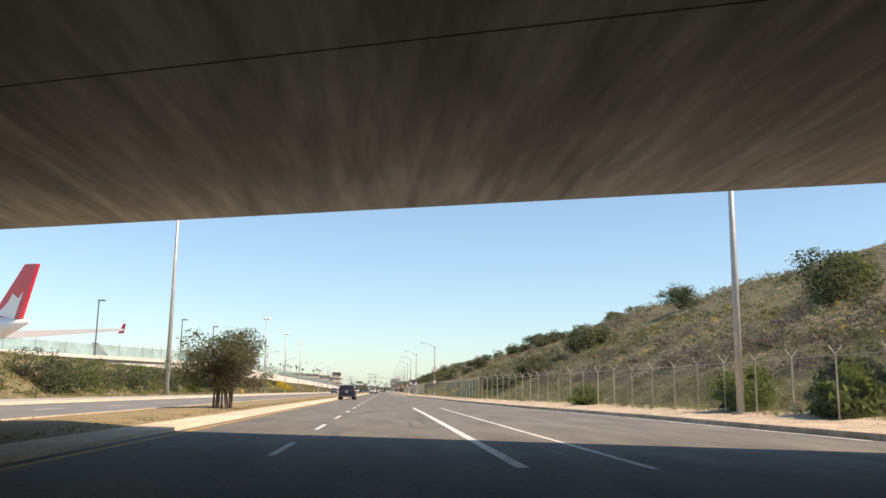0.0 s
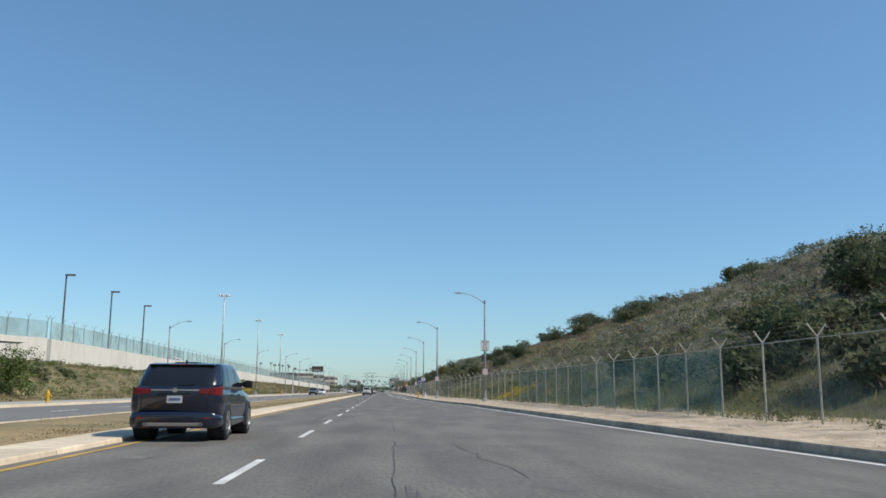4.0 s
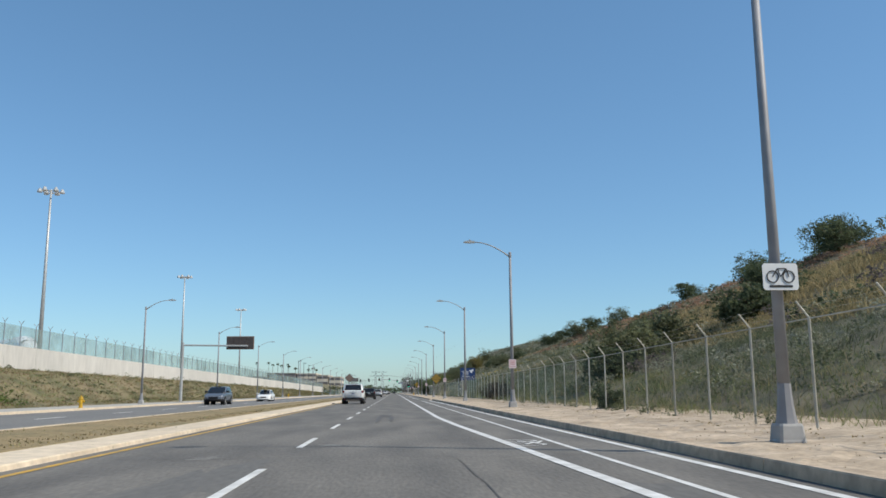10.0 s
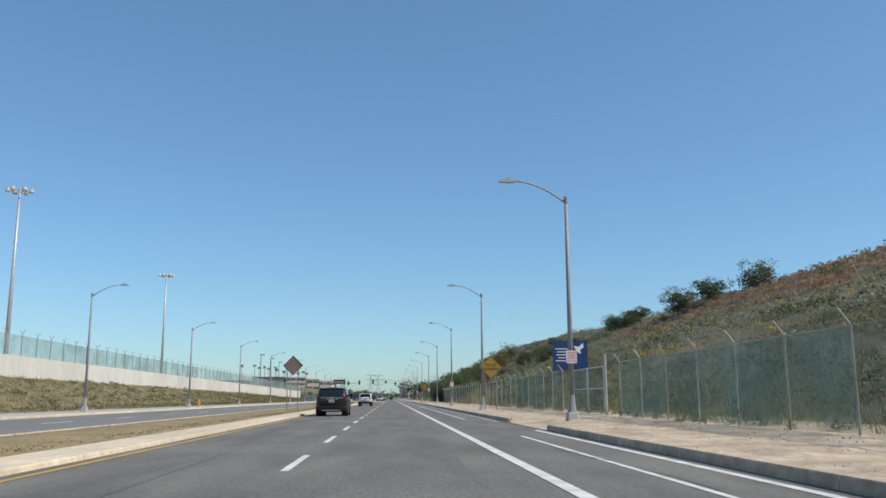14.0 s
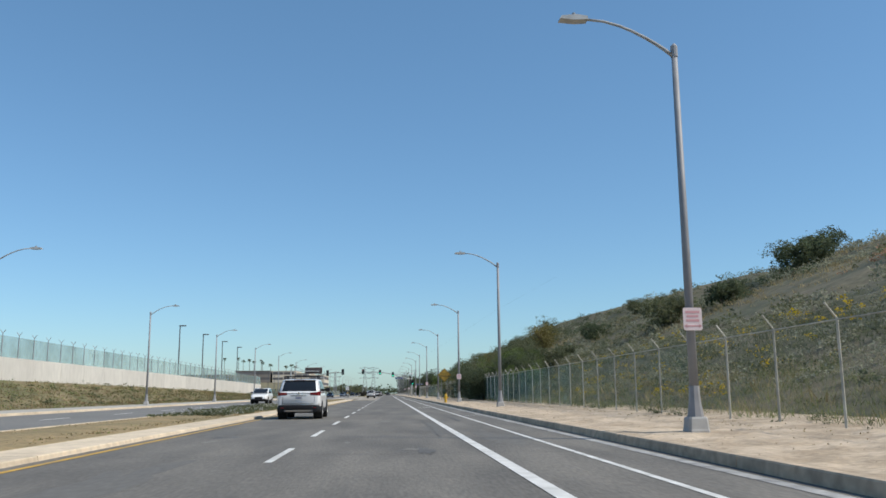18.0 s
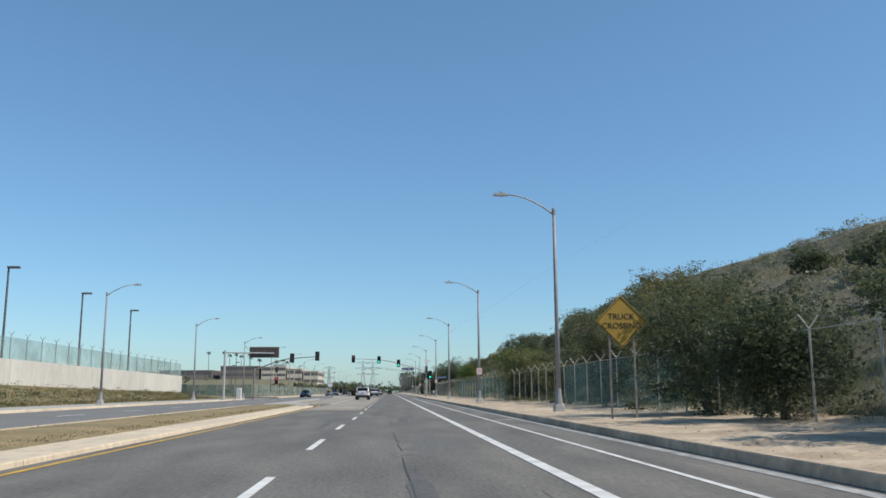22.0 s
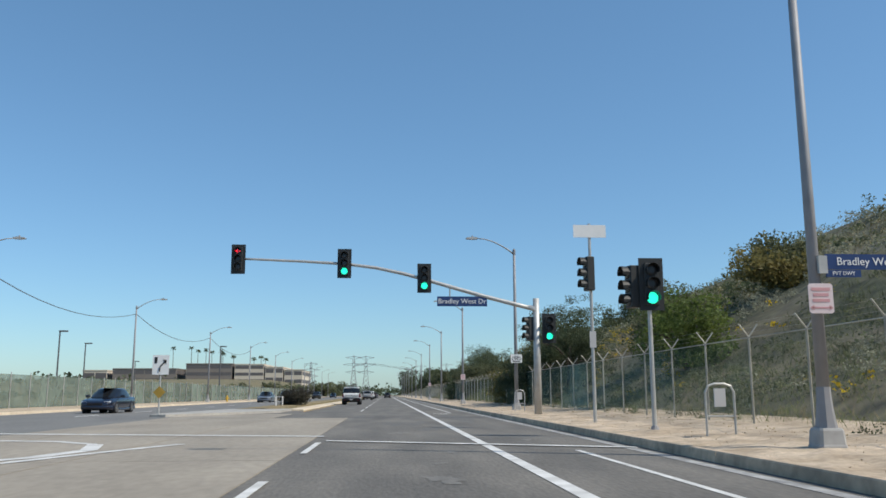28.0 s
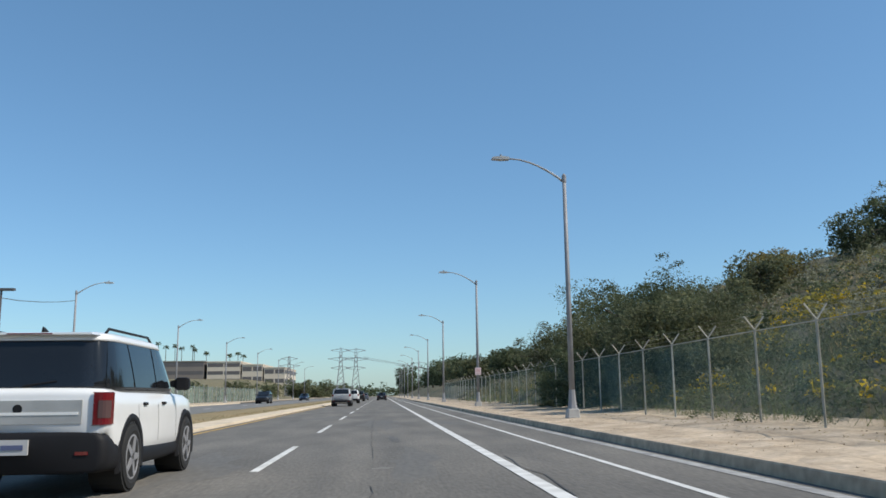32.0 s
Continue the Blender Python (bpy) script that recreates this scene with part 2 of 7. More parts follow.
LEAF_GRASS = leafy("green_grass_blades", (0.225, 0.247, 0.083), (0.135, 0.165, 0.060))
LEAF_RED = leafy("russet_scrub", (0.40, 0.235, 0.155), (0.28, 0.185, 0.12))
FLOWER_Y = leafy("yellow_blossom", (0.62, 0.44, 0.02), (0.50, 0.36, 0.03))
FLOWER_W = leafy("white_blossom", (0.65, 0.64, 0.60), (0.5, 0.5, 0.45))
CREAM = material("cream_render", (0.60, 0.52, 0.42), 0.85, vary=0.08, scale=1)
CREAM_D = material("dark_building_face", (0.12, 0.11, 0.11), 0.7, vary=0.15, scale=1)
AIR_W = material("white_aircraft_paint", (0.80, 0.80, 0.80), 0.3, vary=0.03)
AIR_R = material("red_aircraft_paint", (0.70, 0.03, 0.05), 0.35, vary=0.05)
AIR_G = material("grey_aircraft_paint", (0.30, 0.32, 0.36), 0.4, vary=0.05)

# ---- mesh helpers ----


class Shape:
    """Collects vertices and faces for one mesh."""

    def __init__(self):
        self.v, self.f, self.smooth = [], [], False

    def add(self, verts, faces):
        n = len(self.v)
        self.v.extend(tuple(p) for p in verts)
        self.f.extend(tuple(i + n for i in q) for q in faces)
        return self

    def box(self, x0, x1, y0, y1, z0, z1, c=0.0):
        """A block; c chamfers its upright edges and its top."""
        if c <= 0:
            return self.add([(x, y, z) for z in (z0, z1) for x, y in ((x0, y0), (x1, y0), (x1, y1), (x0, y1))],
                            [(3, 2, 1, 0), (4, 5, 6, 7), (0, 1, 5, 4), (1, 2, 6, 5), (2, 3, 7, 6), (3, 0, 4, 7)])
        ring = lambda d, z: [(x0 + c + d, y0 + d, z), (x1 - c - d, y0 + d, z), (x1 - d, y0 + c + d, z), (x1 - d, y1 - c - d, z),
                             (x1 - c - d, y1 - d, z), (x0 + c + d, y1 - d, z), (x0 + d, y1 - c - d, z), (x0 + d, y0 + c + d, z)]
        return self.loft([ring(c * 0.5, z0), ring(0, z0 + c * 0.7), ring(0, z1 - c * 0.7), ring(c * 0.5, z1)], True)

    def loft(self, rings, caps=True):
        k = len(rings[0])
        faces = [(r * k + i, r * k + (i + 1) % k, (r + 1) * k + (i + 1) % k, (r + 1) * k + i) for r in range(len(rings) - 1) for i in range(k)]
        if caps:
            faces += [tuple(reversed(range(k))), tuple(range((len(rings) - 1) * k, len(rings) * k))]
        return self.add([p for ring in rings for p in ring], faces)

    def tube(self, pts, radii, n=8, caps=True):
        pts = [Vector(p) for p in pts]
        if not hasattr(radii, "__len__"):
            radii = [radii] * len(pts)
        rings, side = [], None
        for i, p in enumerate(pts):
            d = (pts[min(i + 1, len(pts) - 1)] - pts[max(i - 1, 0)]).normalized()
            ref = Vector((0, 0, 1)) if abs(d.z) < 0.9 else Vector((1, 0, 0))
            side = d.cross(ref).normalized() if side is None else (side - d * side.dot(d)).normalized()
            up = side.cross(d)
            rings.append([p + (side * math.cos(a) + up * math.sin(a)) * radii[i] for a in (2 * math.pi * j / n + math.pi / n for j in range(n))])
        return self.loft([list(reversed(r)) for r in rings], caps)

    def extrude(self, outline, axis, a, b):
        """A flat outline (u, v) drawn out along an axis from a to b."""
        put = {"x": lambda u, v, w: (w, u, v), "y": lambda u, v, w: (u, w, v), "z": lambda u, v, w: (u, v, w)}[axis]
        rings = [[put(u, v, w) for u, v in outline] for w in (a, b)]
        return self.loft(rings, True)

    def obj(self, name, mat, parent=None, label=""):
        me = bpy.data.meshes.new(name)
        me.from_pydata(self.v, [], self.f)
        me.materials.append(mat)
        if self.smooth:
            me.shade_smooth()
        me.update()
        ob = new(name, me)
        if parent:
            ob.parent = parent
        if label:
            ob["label"] = label
        return ob


def fixed(ob):
    """Turns faces outwards."""
    bm = bmesh.new()
    bm.from_mesh(ob.data)
    bmesh.ops.recalc_face_normals(bm, faces=bm.faces)
    bm.to_mesh(ob.data)
    bm.free()
    return ob


def part(name, shape, mat, parent, label="", smooth=False):
    shape.smooth = smooth
    return fixed(shape.obj(name, mat, parent, label))


def thing(name, label, category, at=(0, 0, 0), rz=0.0, group="", kind=""):
    ob = new(name)
    ob.empty_display_size = 0.2
    ob.matrix_world = pose(*at, 0, 0, rz)
    return tagged(ob, label, category, group, kind)


def at_y(table, y):
    return float(np.interp(y, [r[0] for r in table], [r[1] for r in table]))


def cloud(name, verts, faces_per, mat, label, category, kind="stuff"):
    """One mesh from many loose polygons of equal corner count; verts is an (n, k, 3) array."""
    n, k = verts.shape[:2]
    me = bpy.data.meshes.new(name)
    me.vertices.add(n * k)
    me.vertices.foreach_set("co", np.ascontiguousarray(verts, dtype=np.float32).ravel())
    me.loops.add(n * k)
    me.loops.foreach_set("vertex_index", np.arange(n * k, dtype=np.int32))
    me.polygons.add(n)
    me.polygons.foreach_set("loop_start", np.arange(0, n * k, k, dtype=np.int32))
    me.update(calc_edges=True)
    me.validate()
    me.materials.append(mat)
    ob = new(name, me)
    return tagged(ob, label, category, kind=kind) if label else ob


def leaves(rng, centres, size, flat=0.6):
    """Small three-cornered leaves, turned every way, at the given centres."""
    n = len(centres)
    a = rng.normal(size=(n, 3))
    a[:, 2] *= flat
    a /= np.linalg.norm(a, axis=1, keepdims=True)
    b = rng.normal(size=(n, 3))
    b -= a * (a * b).sum(1, keepdims=True)
    b /= np.linalg.norm(b, axis=1, keepdims=True)
    s = (size * rng.uniform(0.6, 1.4, n))[:, None]
    w = s * rng.uniform(0.45, 0.75, n)[:, None]
    foot = centres - a * s * 0.6
    return np.stack([foot - b * w, foot + b * w, centres + a * s], 1)


def clumped(rng, n, radius, height, lobes, inside):
    """A crown of leafy sprays: many small tufts set over uneven lobes, with gaps between them; the last points lie deep inside."""
    count = max(24, int(72 * radius))
    tuft = lobed(rng, count, radius * 0.94, height * 0.96, lobes, 0.72)
    away = tuft - np.array((0, 0, height * 0.5))
    far_out = rng.random(count) < 0.04
    tuft[far_out] += away[far_out] * rng.uniform(0.03, 0.12, far_out.sum())[:, None]
    wide = 0.105 * radius ** 0.7 * rng.uniform(0.6, 1.4, count)
    pick = rng.integers(0, count, n)
    off = np.clip(rng.normal(size=(n, 3)), -1.35, 1.35) * wide[pick][:, None] * (1.15, 1.15, 0.75)
    p = tuft[pick] + off
    p[:, 2] = np.maximum(p[:, 2], 0.03)
    return np.concatenate([p, lobed(rng, inside, radius * 0.8, height * 0.9, lobes, 0.3)])


def lobed(rng, n, radius, height, lobes, hollow=0.55, inside=0):
    """Points in a crown made of several uneven lobes, standing on z = 0; the last ones lie deep inside."""
    c = np.clip(rng.normal(size=(lobes, 3)), -1.35, 1.35) * (0.46 * radius, 0.46 * radius, 0.24 * height)
    c[:, 2] += height * 0.46
    r = rng.uniform(0.30, 0.54, lobes)
    n += inside
    pick = rng.integers(0, lobes, n)
    d = rng.normal(size=(n, 3))
    d /= np.linalg.norm(d, axis=1, keepdims=True)
    reach = rng.uniform(hollow, 1.0, n) ** 0.7
    if inside:
        reach[-inside:] *= 0.8
    d *= reach[:, None]
    p = c[pick] + d * r[pick][:, None] * (radius, radius, height * 0.62)
    p[:, 2] = np.abs(p[:, 2] - 0.05) + 0.03
    p[:, 2] *= min(1.0, height / np.quantile(p[:, 2], 0.97))
    return p

# ---- plan: lines along the road (y, x) ----
KERB_R = [(-60, 13.5), (20, 12.3), (40, 11.4), (57, 9.6), (75, 8.6), (100, 7.5), (141, 6.6), (147, 6.2), (156, 5.6), (170, 5.3), (182, 5.0), (200, 4.9), (1500, 4.9)]
FENCE_R = [(-60, 18.5), (20, 16.6), (45, 15.6), (70, 13.4), (100, 11.6), (140, 10.7), (152, 10.2), (178, 8.6), (220, 8.9), (262, 9.4), (360, 9.7), (460, 10.2), (525, 10.6), (580, 9.6), (700, 9.4), (1500, 9.4)]
YELLOW = [(-60, -4.7), (60, -4.75), (180, -4.85), (280, -5.2), (520, -5.3), (600, -5.2), (1500, -5.2)]
WALL_X = [(163, -32.6), (562.6, -30.0)]
WALL_TOP = [(0, 6.1), (163, 5.9), (330, 4.78), (472, 4.0), (562.6, 3.4)]
WALL_FOOT = [(0, 3.9), (163, 3.5), (330, 2.9), (472, 2.0), (562.6, 1.2)]
HILL_TOP = [(-60, 20.5), (60, 20.6), (110, 22.6), (130, 21.7), (165, 18.8), (217, 19.0), (300, 18.0), (345, 16.2), (392, 15.5), (425, 16.8), (480, 19.0), (540, 20.5), (592, 22.0), (640, 19.0), (690, 16.5), (760, 13.0), (900, 9), (1300, 4)]
STEPS = [float(v) for v in range(-60, 1100, 8)]


def strip(name, ys, sides, mat, label="", category="", thick=0.3):
    """A long sheet: sides(y) gives the points across it, from left to right."""
    rows = [[(x, y, z) for x, z in sides(y)] for y in ys]
    k, s = len(rows[0]), Shape()
    s.add([p for r in rows for p in r], [(i * k + j, i * k + j + 1, (i + 1) * k + j + 1, (i + 1) * k + j) for i in range(len(rows) - 1) for j in range(k - 1)])
    ob = s.obj(name, mat)
    return tagged(ob, label, category, kind="structure")


far = Shape()
far.add([(-3000, -800, -0.35), (3000, -800, -0.35), (3000, 4500, -0.35), (-3000, 4500, -0.35)], [(0, 1, 2, 3)])
tagged(far.obj("ground", EARTH), "wide dry sandy ground reaching the horizon", "ground", kind="structure")

yellow = lambda y: at_y(YELLOW, y)
kerb_r = lambda y: at_y(KERB_R, y)
fence_r = lambda y: at_y(FENCE_R, y)
road_l = lambda y: yellow(y) - 0.32

strip("road_near", STEPS, lambda y: [(-10.4 if 496 < y < 613 else road_l(y) - 0.2, 0), (-1.9, 0), (2, 0), (kerb_r(y) + 0.1, 0)], ASPHALT, "grey worn asphalt road with three lanes", "road")
strip("road_far", STEPS, lambda y: [(-20.7, 0), (-15, 0.02), (-10.2, 0)], ASPHALT_OLD, "paler worn asphalt road beyond the median", "road")
paving = Shape()
for j in range(14):
    for i, (xa, xb) in enumerate(((-10.2, -8.6), (-8.56, -5.25), (-5.21, -1.86))):
        y0 = 488 + 8.2 * j
        x0 = max(xa, -5.2) if y0 < 505 and i < 2 else xa
        if (y0 < 505 and i < 2) or (i == 2 and y0 > 588):
            continue
        paving.box(xa, xb, y0, y0 + 8.16, -0.1, 0.012)
tagged(paving.obj("concrete_paving", CONCRETE_ROAD), "pale jointed concrete paving of the junction lanes", "paving", kind="structure")
side_road = Shape()
side_road.box(-70, -20.6, 570, 592, -0.2, 0.008)
tagged(side_road.obj("side_road", CONCRETE_ROAD), "pale concrete side road at the junction", "road", kind="structure")

# painted lines
paint = lambda name, mat, label: (Shape(), name, mat, label)


def ribbon(shape, pts, width, z=0.006):
    for (xa, ya), (xb, yb) in zip(pts, pts[1:]):
        w = width / 2
        if abs(yb - ya) > abs(xb - xa):
            shape.add([(xa - w, ya, z), (xa + w, ya, z), (xb + w, yb, z), (xb - w, yb, z)], [(0, 1, 2, 3)])
        else:
            shape.add([(xa, ya - w, z), (xb, yb - w, z), (xb, yb + w, z), (xa, ya + w, z)], [(0, 1, 2, 3)])


def line_thing(name, pts, width, mat, label, z=0.006):
    s = Shape()
    ribbon(s, pts, width, z)
    return tagged(s.obj(name, mat), label, "road marking", kind="structure")


line_thing("bus_lane_line", [(3.4, 180), (3.15, 193), (2.9, 205), (2.1, 228)] + [(1.93, float(v)) for v in range(236, 1000, 12)], 0.2, PAINT_W, "bold solid white lane line on asphalt", 0.008)
line_thing("cycle_lane_line", [(3.45, float(v)) for v in range(208, 312, 8)], 0.11, PAINT_W, "thin white cycle lane line on asphalt")
line_thing("cycle_lane_line", [(3.45, float(v)) for v in range(322, 573, 10)], 0.11, PAINT_W, "thin white cycle lane line on asphalt")
line_thing("cycle_lane_line", [(3.45, float(v)) for v in range(604, 1000, 12)], 0.11, PAINT_W, "thin white cycle lane line on asphalt")
line_thing("turn_lane_line", [(2.05, 12), (2.0, 40), (1.92, 54)], 0.2, PAINT_W, "bold solid white lane line on asphalt")
line_thing("turn_lane_line", [(3.95, 12), (3.65, 54)], 0.13, PAINT_W, "white lane line on asphalt")
line_thing("gutter_line", [(kerb_r(float(v)) - 0.35, float(v)) for v in range(20, 312, 6)], 0.16, PAINT_W, "white edge line along the kerb")
line_thing("gutter_line", [(kerb_r(float(v)) - 0.3, float(v)) for v in range(318, 1000, 12)], 0.22, PAINT_WORN, "pale worn edge strip along the kerb")
line_thing("median_edge_line", [(yellow(float(v)), float(v)) for v in range(-20, 506, 8)], 0.13, PAINT_Y, "yellow edge line along the median")
line_thing("median_edge_line", [(yellow(float(v)), float(v)) for v in range(608, 1000, 12)], 0.13, PAINT_Y, "yellow edge line along the median")
line_thing("faint_lane_line", [(4.1, 138), (3.6, 152), (3.4, 178)], 0.1, PAINT_WORN, "faint worn white line on asphalt")
line_thing("median_edge_line", [(-5.25, 500), (-5.6, 505), (-6.5, 509.5), (-7.6, 512.2), (-8.9, 513.9)], 0.13, PAINT_Y, "yellow edge line round the median nose", 0.018)
line_thing("guide_line", [(-9.6, 576.6), (-7.6, 576.0), (-6.3, 574.7), (-5.8, 572.8), (-6.1, 571.0), (-6.9, 569.4)], 0.34, PAINT_W, "white turning guide line on concrete", 0.02)
line_thing("turn_bay_line", [(-5.25, 512), (-5.25, 556)], 0.16, PAINT_W, "solid white turn bay line on concrete", 0.02)
line_thing("stop_line", [(-1.5, 575.6), (4.75, 572.5)], 0.3, PAINT_W, "white stop line across the lanes", 0.021)
line_thing("stop_line", [(-11.8, 580.4), (-1.7, 577.6)], 0.42, PAINT_W, "white crossing line across the turn lanes", 0.021)
line_thing("guide_line", [(-4.5, 574.6), (-5.0, 573.2), (-5.7, 571.0), (-6.6, 568.0), (-8.0, 564.5)], 0.24, PAINT_W, "white turning guide line on concrete", 0.0205)
for y0 in (395.5, 467.0, 519.0, 607.0):
    line_thing("cycle_gate_line", [(3.45, y0 + 2.5), (4.55, y0 + 4.0)], 0.1, PAINT_W, "short slanting white line beside the kerb")
DASHES = [(6.6, 6), (60.6, 4), (98.9, 7), (155.4, 8), (219.5, 7), (279.0, 17), (414.6, 10), (498.5, 9), (573.2, 1), (581.2, 0)]
lane_dash = Shape()
lane_dash.box(-0.06, 0.06, -1.7, 1.7, 0.0, 0.006)
dash_one = tagged(lane_dash.obj("lane_dash", PAINT_W), "white lane dash painted on the road", "road marking", "lane dashes", "structure")
dash_one.location = (-1.72, -1.6, 0.001)
# middle of a dash and the count of dashes up to the next one
for (ya, n), (yb, _) in zip(DASHES, DASHES[1:]):
    for i in range(n):
        y0 = ya + (yb - ya) * i / n
        copy_thing(dash_one, pose(-1.72 if y0 < 470 else -1.62, y0, 0.013 if 484 < y0 < 588 else 0.001))
long_dash = Shape()
long_dash.box(-0.06, 0.06, -2.9, 2.9, 0.0, 0.006)
long_one = tagged(long_dash.obj("lane_dash", PAINT_W), "long white lane dash painted on the road", "road marking", "long lane dashes", "structure")
long_one.location = (-1.72, 612.1, 0.001)
for i in range(1, 32):
    copy_thing(long_one, pose(-1.72, 612.1 + 12.3 * i, 0.001))
for i in range(90):
    if not 562 < -20 + 10 * i < 600:
        copy_thing(dash_one, pose(-15.2, -20.0 + 10 * i, 0.019))

# tar seals, patches and cracks
rng = np.random.default_rng(5)
seal = Shape()
for _ in range(44):
    y, x = rng.uniform(10, 760), rng.uniform(-4.6, 4.0)
    n, pts, along = rng.integers(5, 10), [], rng.random() < 0.55
    for k in range(n):
        pts.append((x, y))
        x += rng.normal(0, 0.12) if along else rng.uniform(0.3, 0.6)
        y += rng.uniform(0.6, 1.6) if along else rng.normal(0, 0.05)
    ribbon(seal, [p for p in pts if -4.6 < p[0] < 4.6] or [(0, y), (0, y + 1)], rng.uniform(0.012, 0.03), 0.009)
for y0 in [24.0 + 17.3 * k + 5 * math.sin(k * 2.3) for k in range(42)]:
    if 478 < y0 < 600:
        continue
    pts, x = [], -4.6
    while x < min(4.7, kerb_r(y0) - 0.3):
        pts.append((x, y0 + 0.12 * math.sin(x * 1.7 + y0) + rng.normal(0, 0.03)))
        x += rng.uniform(0.25, 0.5)
    ribbon(seal, pts, rng.uniform(0.02, 0.045), 0.009)
# long cracks that wander along the lanes
for x0, ya, yb in ((-0.1, 385, 476), (1.35, 380, 455), (-0.15, 596, 700), (0.35, 70, 132), (-3.3, 236, 300), (1.2, 150, 215), (0.2, 300, 352), (-3.4, 600, 660)):
    pts, y = [], float(ya)
    while y < yb:
        pts.append((x0 + 0.10 * math.sin(y * 0.13 + x0) + rng.normal(0, 0.018), y))
        y += rng.uniform(0.5, 1.1)
    cut = 0
    while cut < len(pts) - 6:
        n = int(rng.integers(6, 22))
        ribbon(seal, pts[cut:cut + n], rng.uniform(0.008, 0.016), 0.009)
        cut += n + int(rng.integers(1, 6))
tagged(seal.obj("tar_seals", TAR), "thin dark tar seals along cracks in the asphalt", "tar", kind="structure")


def blots(name, mat, label, count, wide, long, z, seed):
    """Ragged worn spots in the wheel tracks."""
    r, shape = np.random.default_rng(seed), Shape()
    for k in range(count):
        y, x = r.uniform(15, 760), r.choice((-3.9, -2.7, -0.8, 0.1, 0.9, 2.9)) + r.normal(0, 0.35)
        w, l = r.uniform(*wide), r.uniform(*long)
        if 480 < y < 600 and x < -1.5:
            continue
        m, ph = 30, r.uniform(0, 6.3, 3)
        u = [0.75 + 0.2 * math.sin(2 * b + ph[0]) + 0.16 * math.sin(5 * b + ph[1]) + 0.1 * math.sin(9 * b + ph[2]) + r.normal(0, 0.08) for b in (2 * math.pi * j / m for j in range(m))]
        shape.add([(x + w * math.cos(2 * math.pi * j / m) * u[j], y + l * math.sin(2 * math.pi * j / m) * u[j], z + 0.00001 * k) for j in range(m)], [tuple(range(m))])
    tagged(shape.obj(name, mat), label, "asphalt", kind="structure")


blots("asphalt_patches", ASPHALT_PATCH, "paler worn patches in the asphalt lanes", 60, (0.3, 0.9), (1.0, 6.0), 0.0015, 21)
blots("asphalt_scuffs", ASPHALT_PALE, "small pale scuffs worn into the asphalt", 150, (0.08, 0.35), (0.15, 0.7), 0.0032, 22)
blots("asphalt_stains", ASPHALT_DARK, "dark oil stains in the lanes", 34, (0.08, 0.2), (1.0, 4.5), 0.005, 23)

# cycle symbols in the kerb lane
def cycle_symbol(y0):
    s = Shape()
    for cy in (0.0, 1.15):
        ring = [(0.42 * math.cos(a), cy + 0.42 * math.sin(a)) for a in (2 * math.pi * k / 14 for k in range(15))]
        for (xa, ya), (xb, yb) in zip(ring, ring[1:]):
            s.add([(xa * 0.8, cy + (ya - cy) * 0.8, 0.006), (xa, ya, 0.006), (xb, yb, 0.006), (xb * 0.8, cy + (yb - cy) * 0.8, 0.006)], [(0, 1, 2, 3)])
    ribbon(s, [(0, 0), (0.25, 0.6)], 0.1)
    ribbon(s, [(0.25, 0.6), (0, 1.15)], 0.1)
    ribbon(s, [(0.25, 0.3), (0.5, 1.1)], 0.09)
    ob = tagged(s.obj("cycle_lane_symbol", PAINT_W), "white cycle symbol painted in the kerb lane", "road marking", kind="structure")
    ob.matrix_world = pose(2.75, y0, 0.004)


for y0 in (218.0, 420.0, 601.0):
    cycle_symbol(y0)
arrow = Shape()
arrow.add([(-7.1, 517.5, 0.02), (-6.95, 517.5, 0.02), (-6.95, 520.5, 0.02), (-7.1, 520.5, 0.02), (-7.9, 519.6, 0.02), (-7.9, 520.9, 0.02), (-6.95, 520.9, 0.02), (-8.6, 520.2, 0.02)], [(0, 1, 2, 3), (3, 2, 6, 5, 4), (4, 5, 7)])
tagged(arrow.obj("turn_arrow", PAINT_W), "white left turn arrow painted on concrete", "road marking", kind="structure")

# verges and medians
def near_verge(y):
    k, f = kerb_r(y) + 0.16, fence_r(y)
    out = [(k, 0.13)]
    for u in (0.08, 0.16, 0.24, 0.32, 0.4, 0.48, 0.56, 0.64, 0.72, 0.8, 0.9, 1.0):
        xx = k + (f - k) * u
        out.append((xx, 0.13 + 0.12 * u + 0.035 * noise.noise((xx * 0.9, y * 0.45, 1.0)) + 0.055 * noise.noise((xx * 2.2, y * 1.6, 5.0))))
    dip = max(0.0, 1 - max(0.0, abs(y - 311.5) - 4.5) / 1.5)
    if dip:
        out = [(xx, z - dip * (z - 0.012) * max(0.0, 1 - (xx - k) / 1.6)) for xx, z in out]
        out[0] = (k - 0.2 * dip, out[0][1])
    return out + [(f + 2.0, 0.42)]


strip("verge", [float(v) for v in np.arange(-60, 780, 0.45)] + [v for v in STEPS if v > 780], near_verge, DIRT, "sandy footpath verge between kerb and fence", "verge")
MEDIAN = lambda y: [(-10.2, 0.10), (-9.9, 0.14), (-8.2, 0.18), (road_l(y) - 1.22, 0.10), (road_l(y) - 1.15, 0.05)]
strip("median_lawn", [float(v) for v in range(-60, 500, 8)] + [504.0], MEDIAN, DRYLAWN, "dry straw coloured grass median", "median")
strip("median_lawn", [612.0] + [float(v) for v in range(620, 1100, 8)], MEDIAN, DRYLAWN, "dry straw coloured grass median", "median")
nose = Shape()
nose.extrude([(-9.6, 501), (-6.3, 501), (-6.4, 505), (-7.0, 508.5), (-8.0, 511), (-9.2, 513), (-10.1, 562), (-10.6, 562), (-10.4, 510)], "z", 0.0, 0.13)
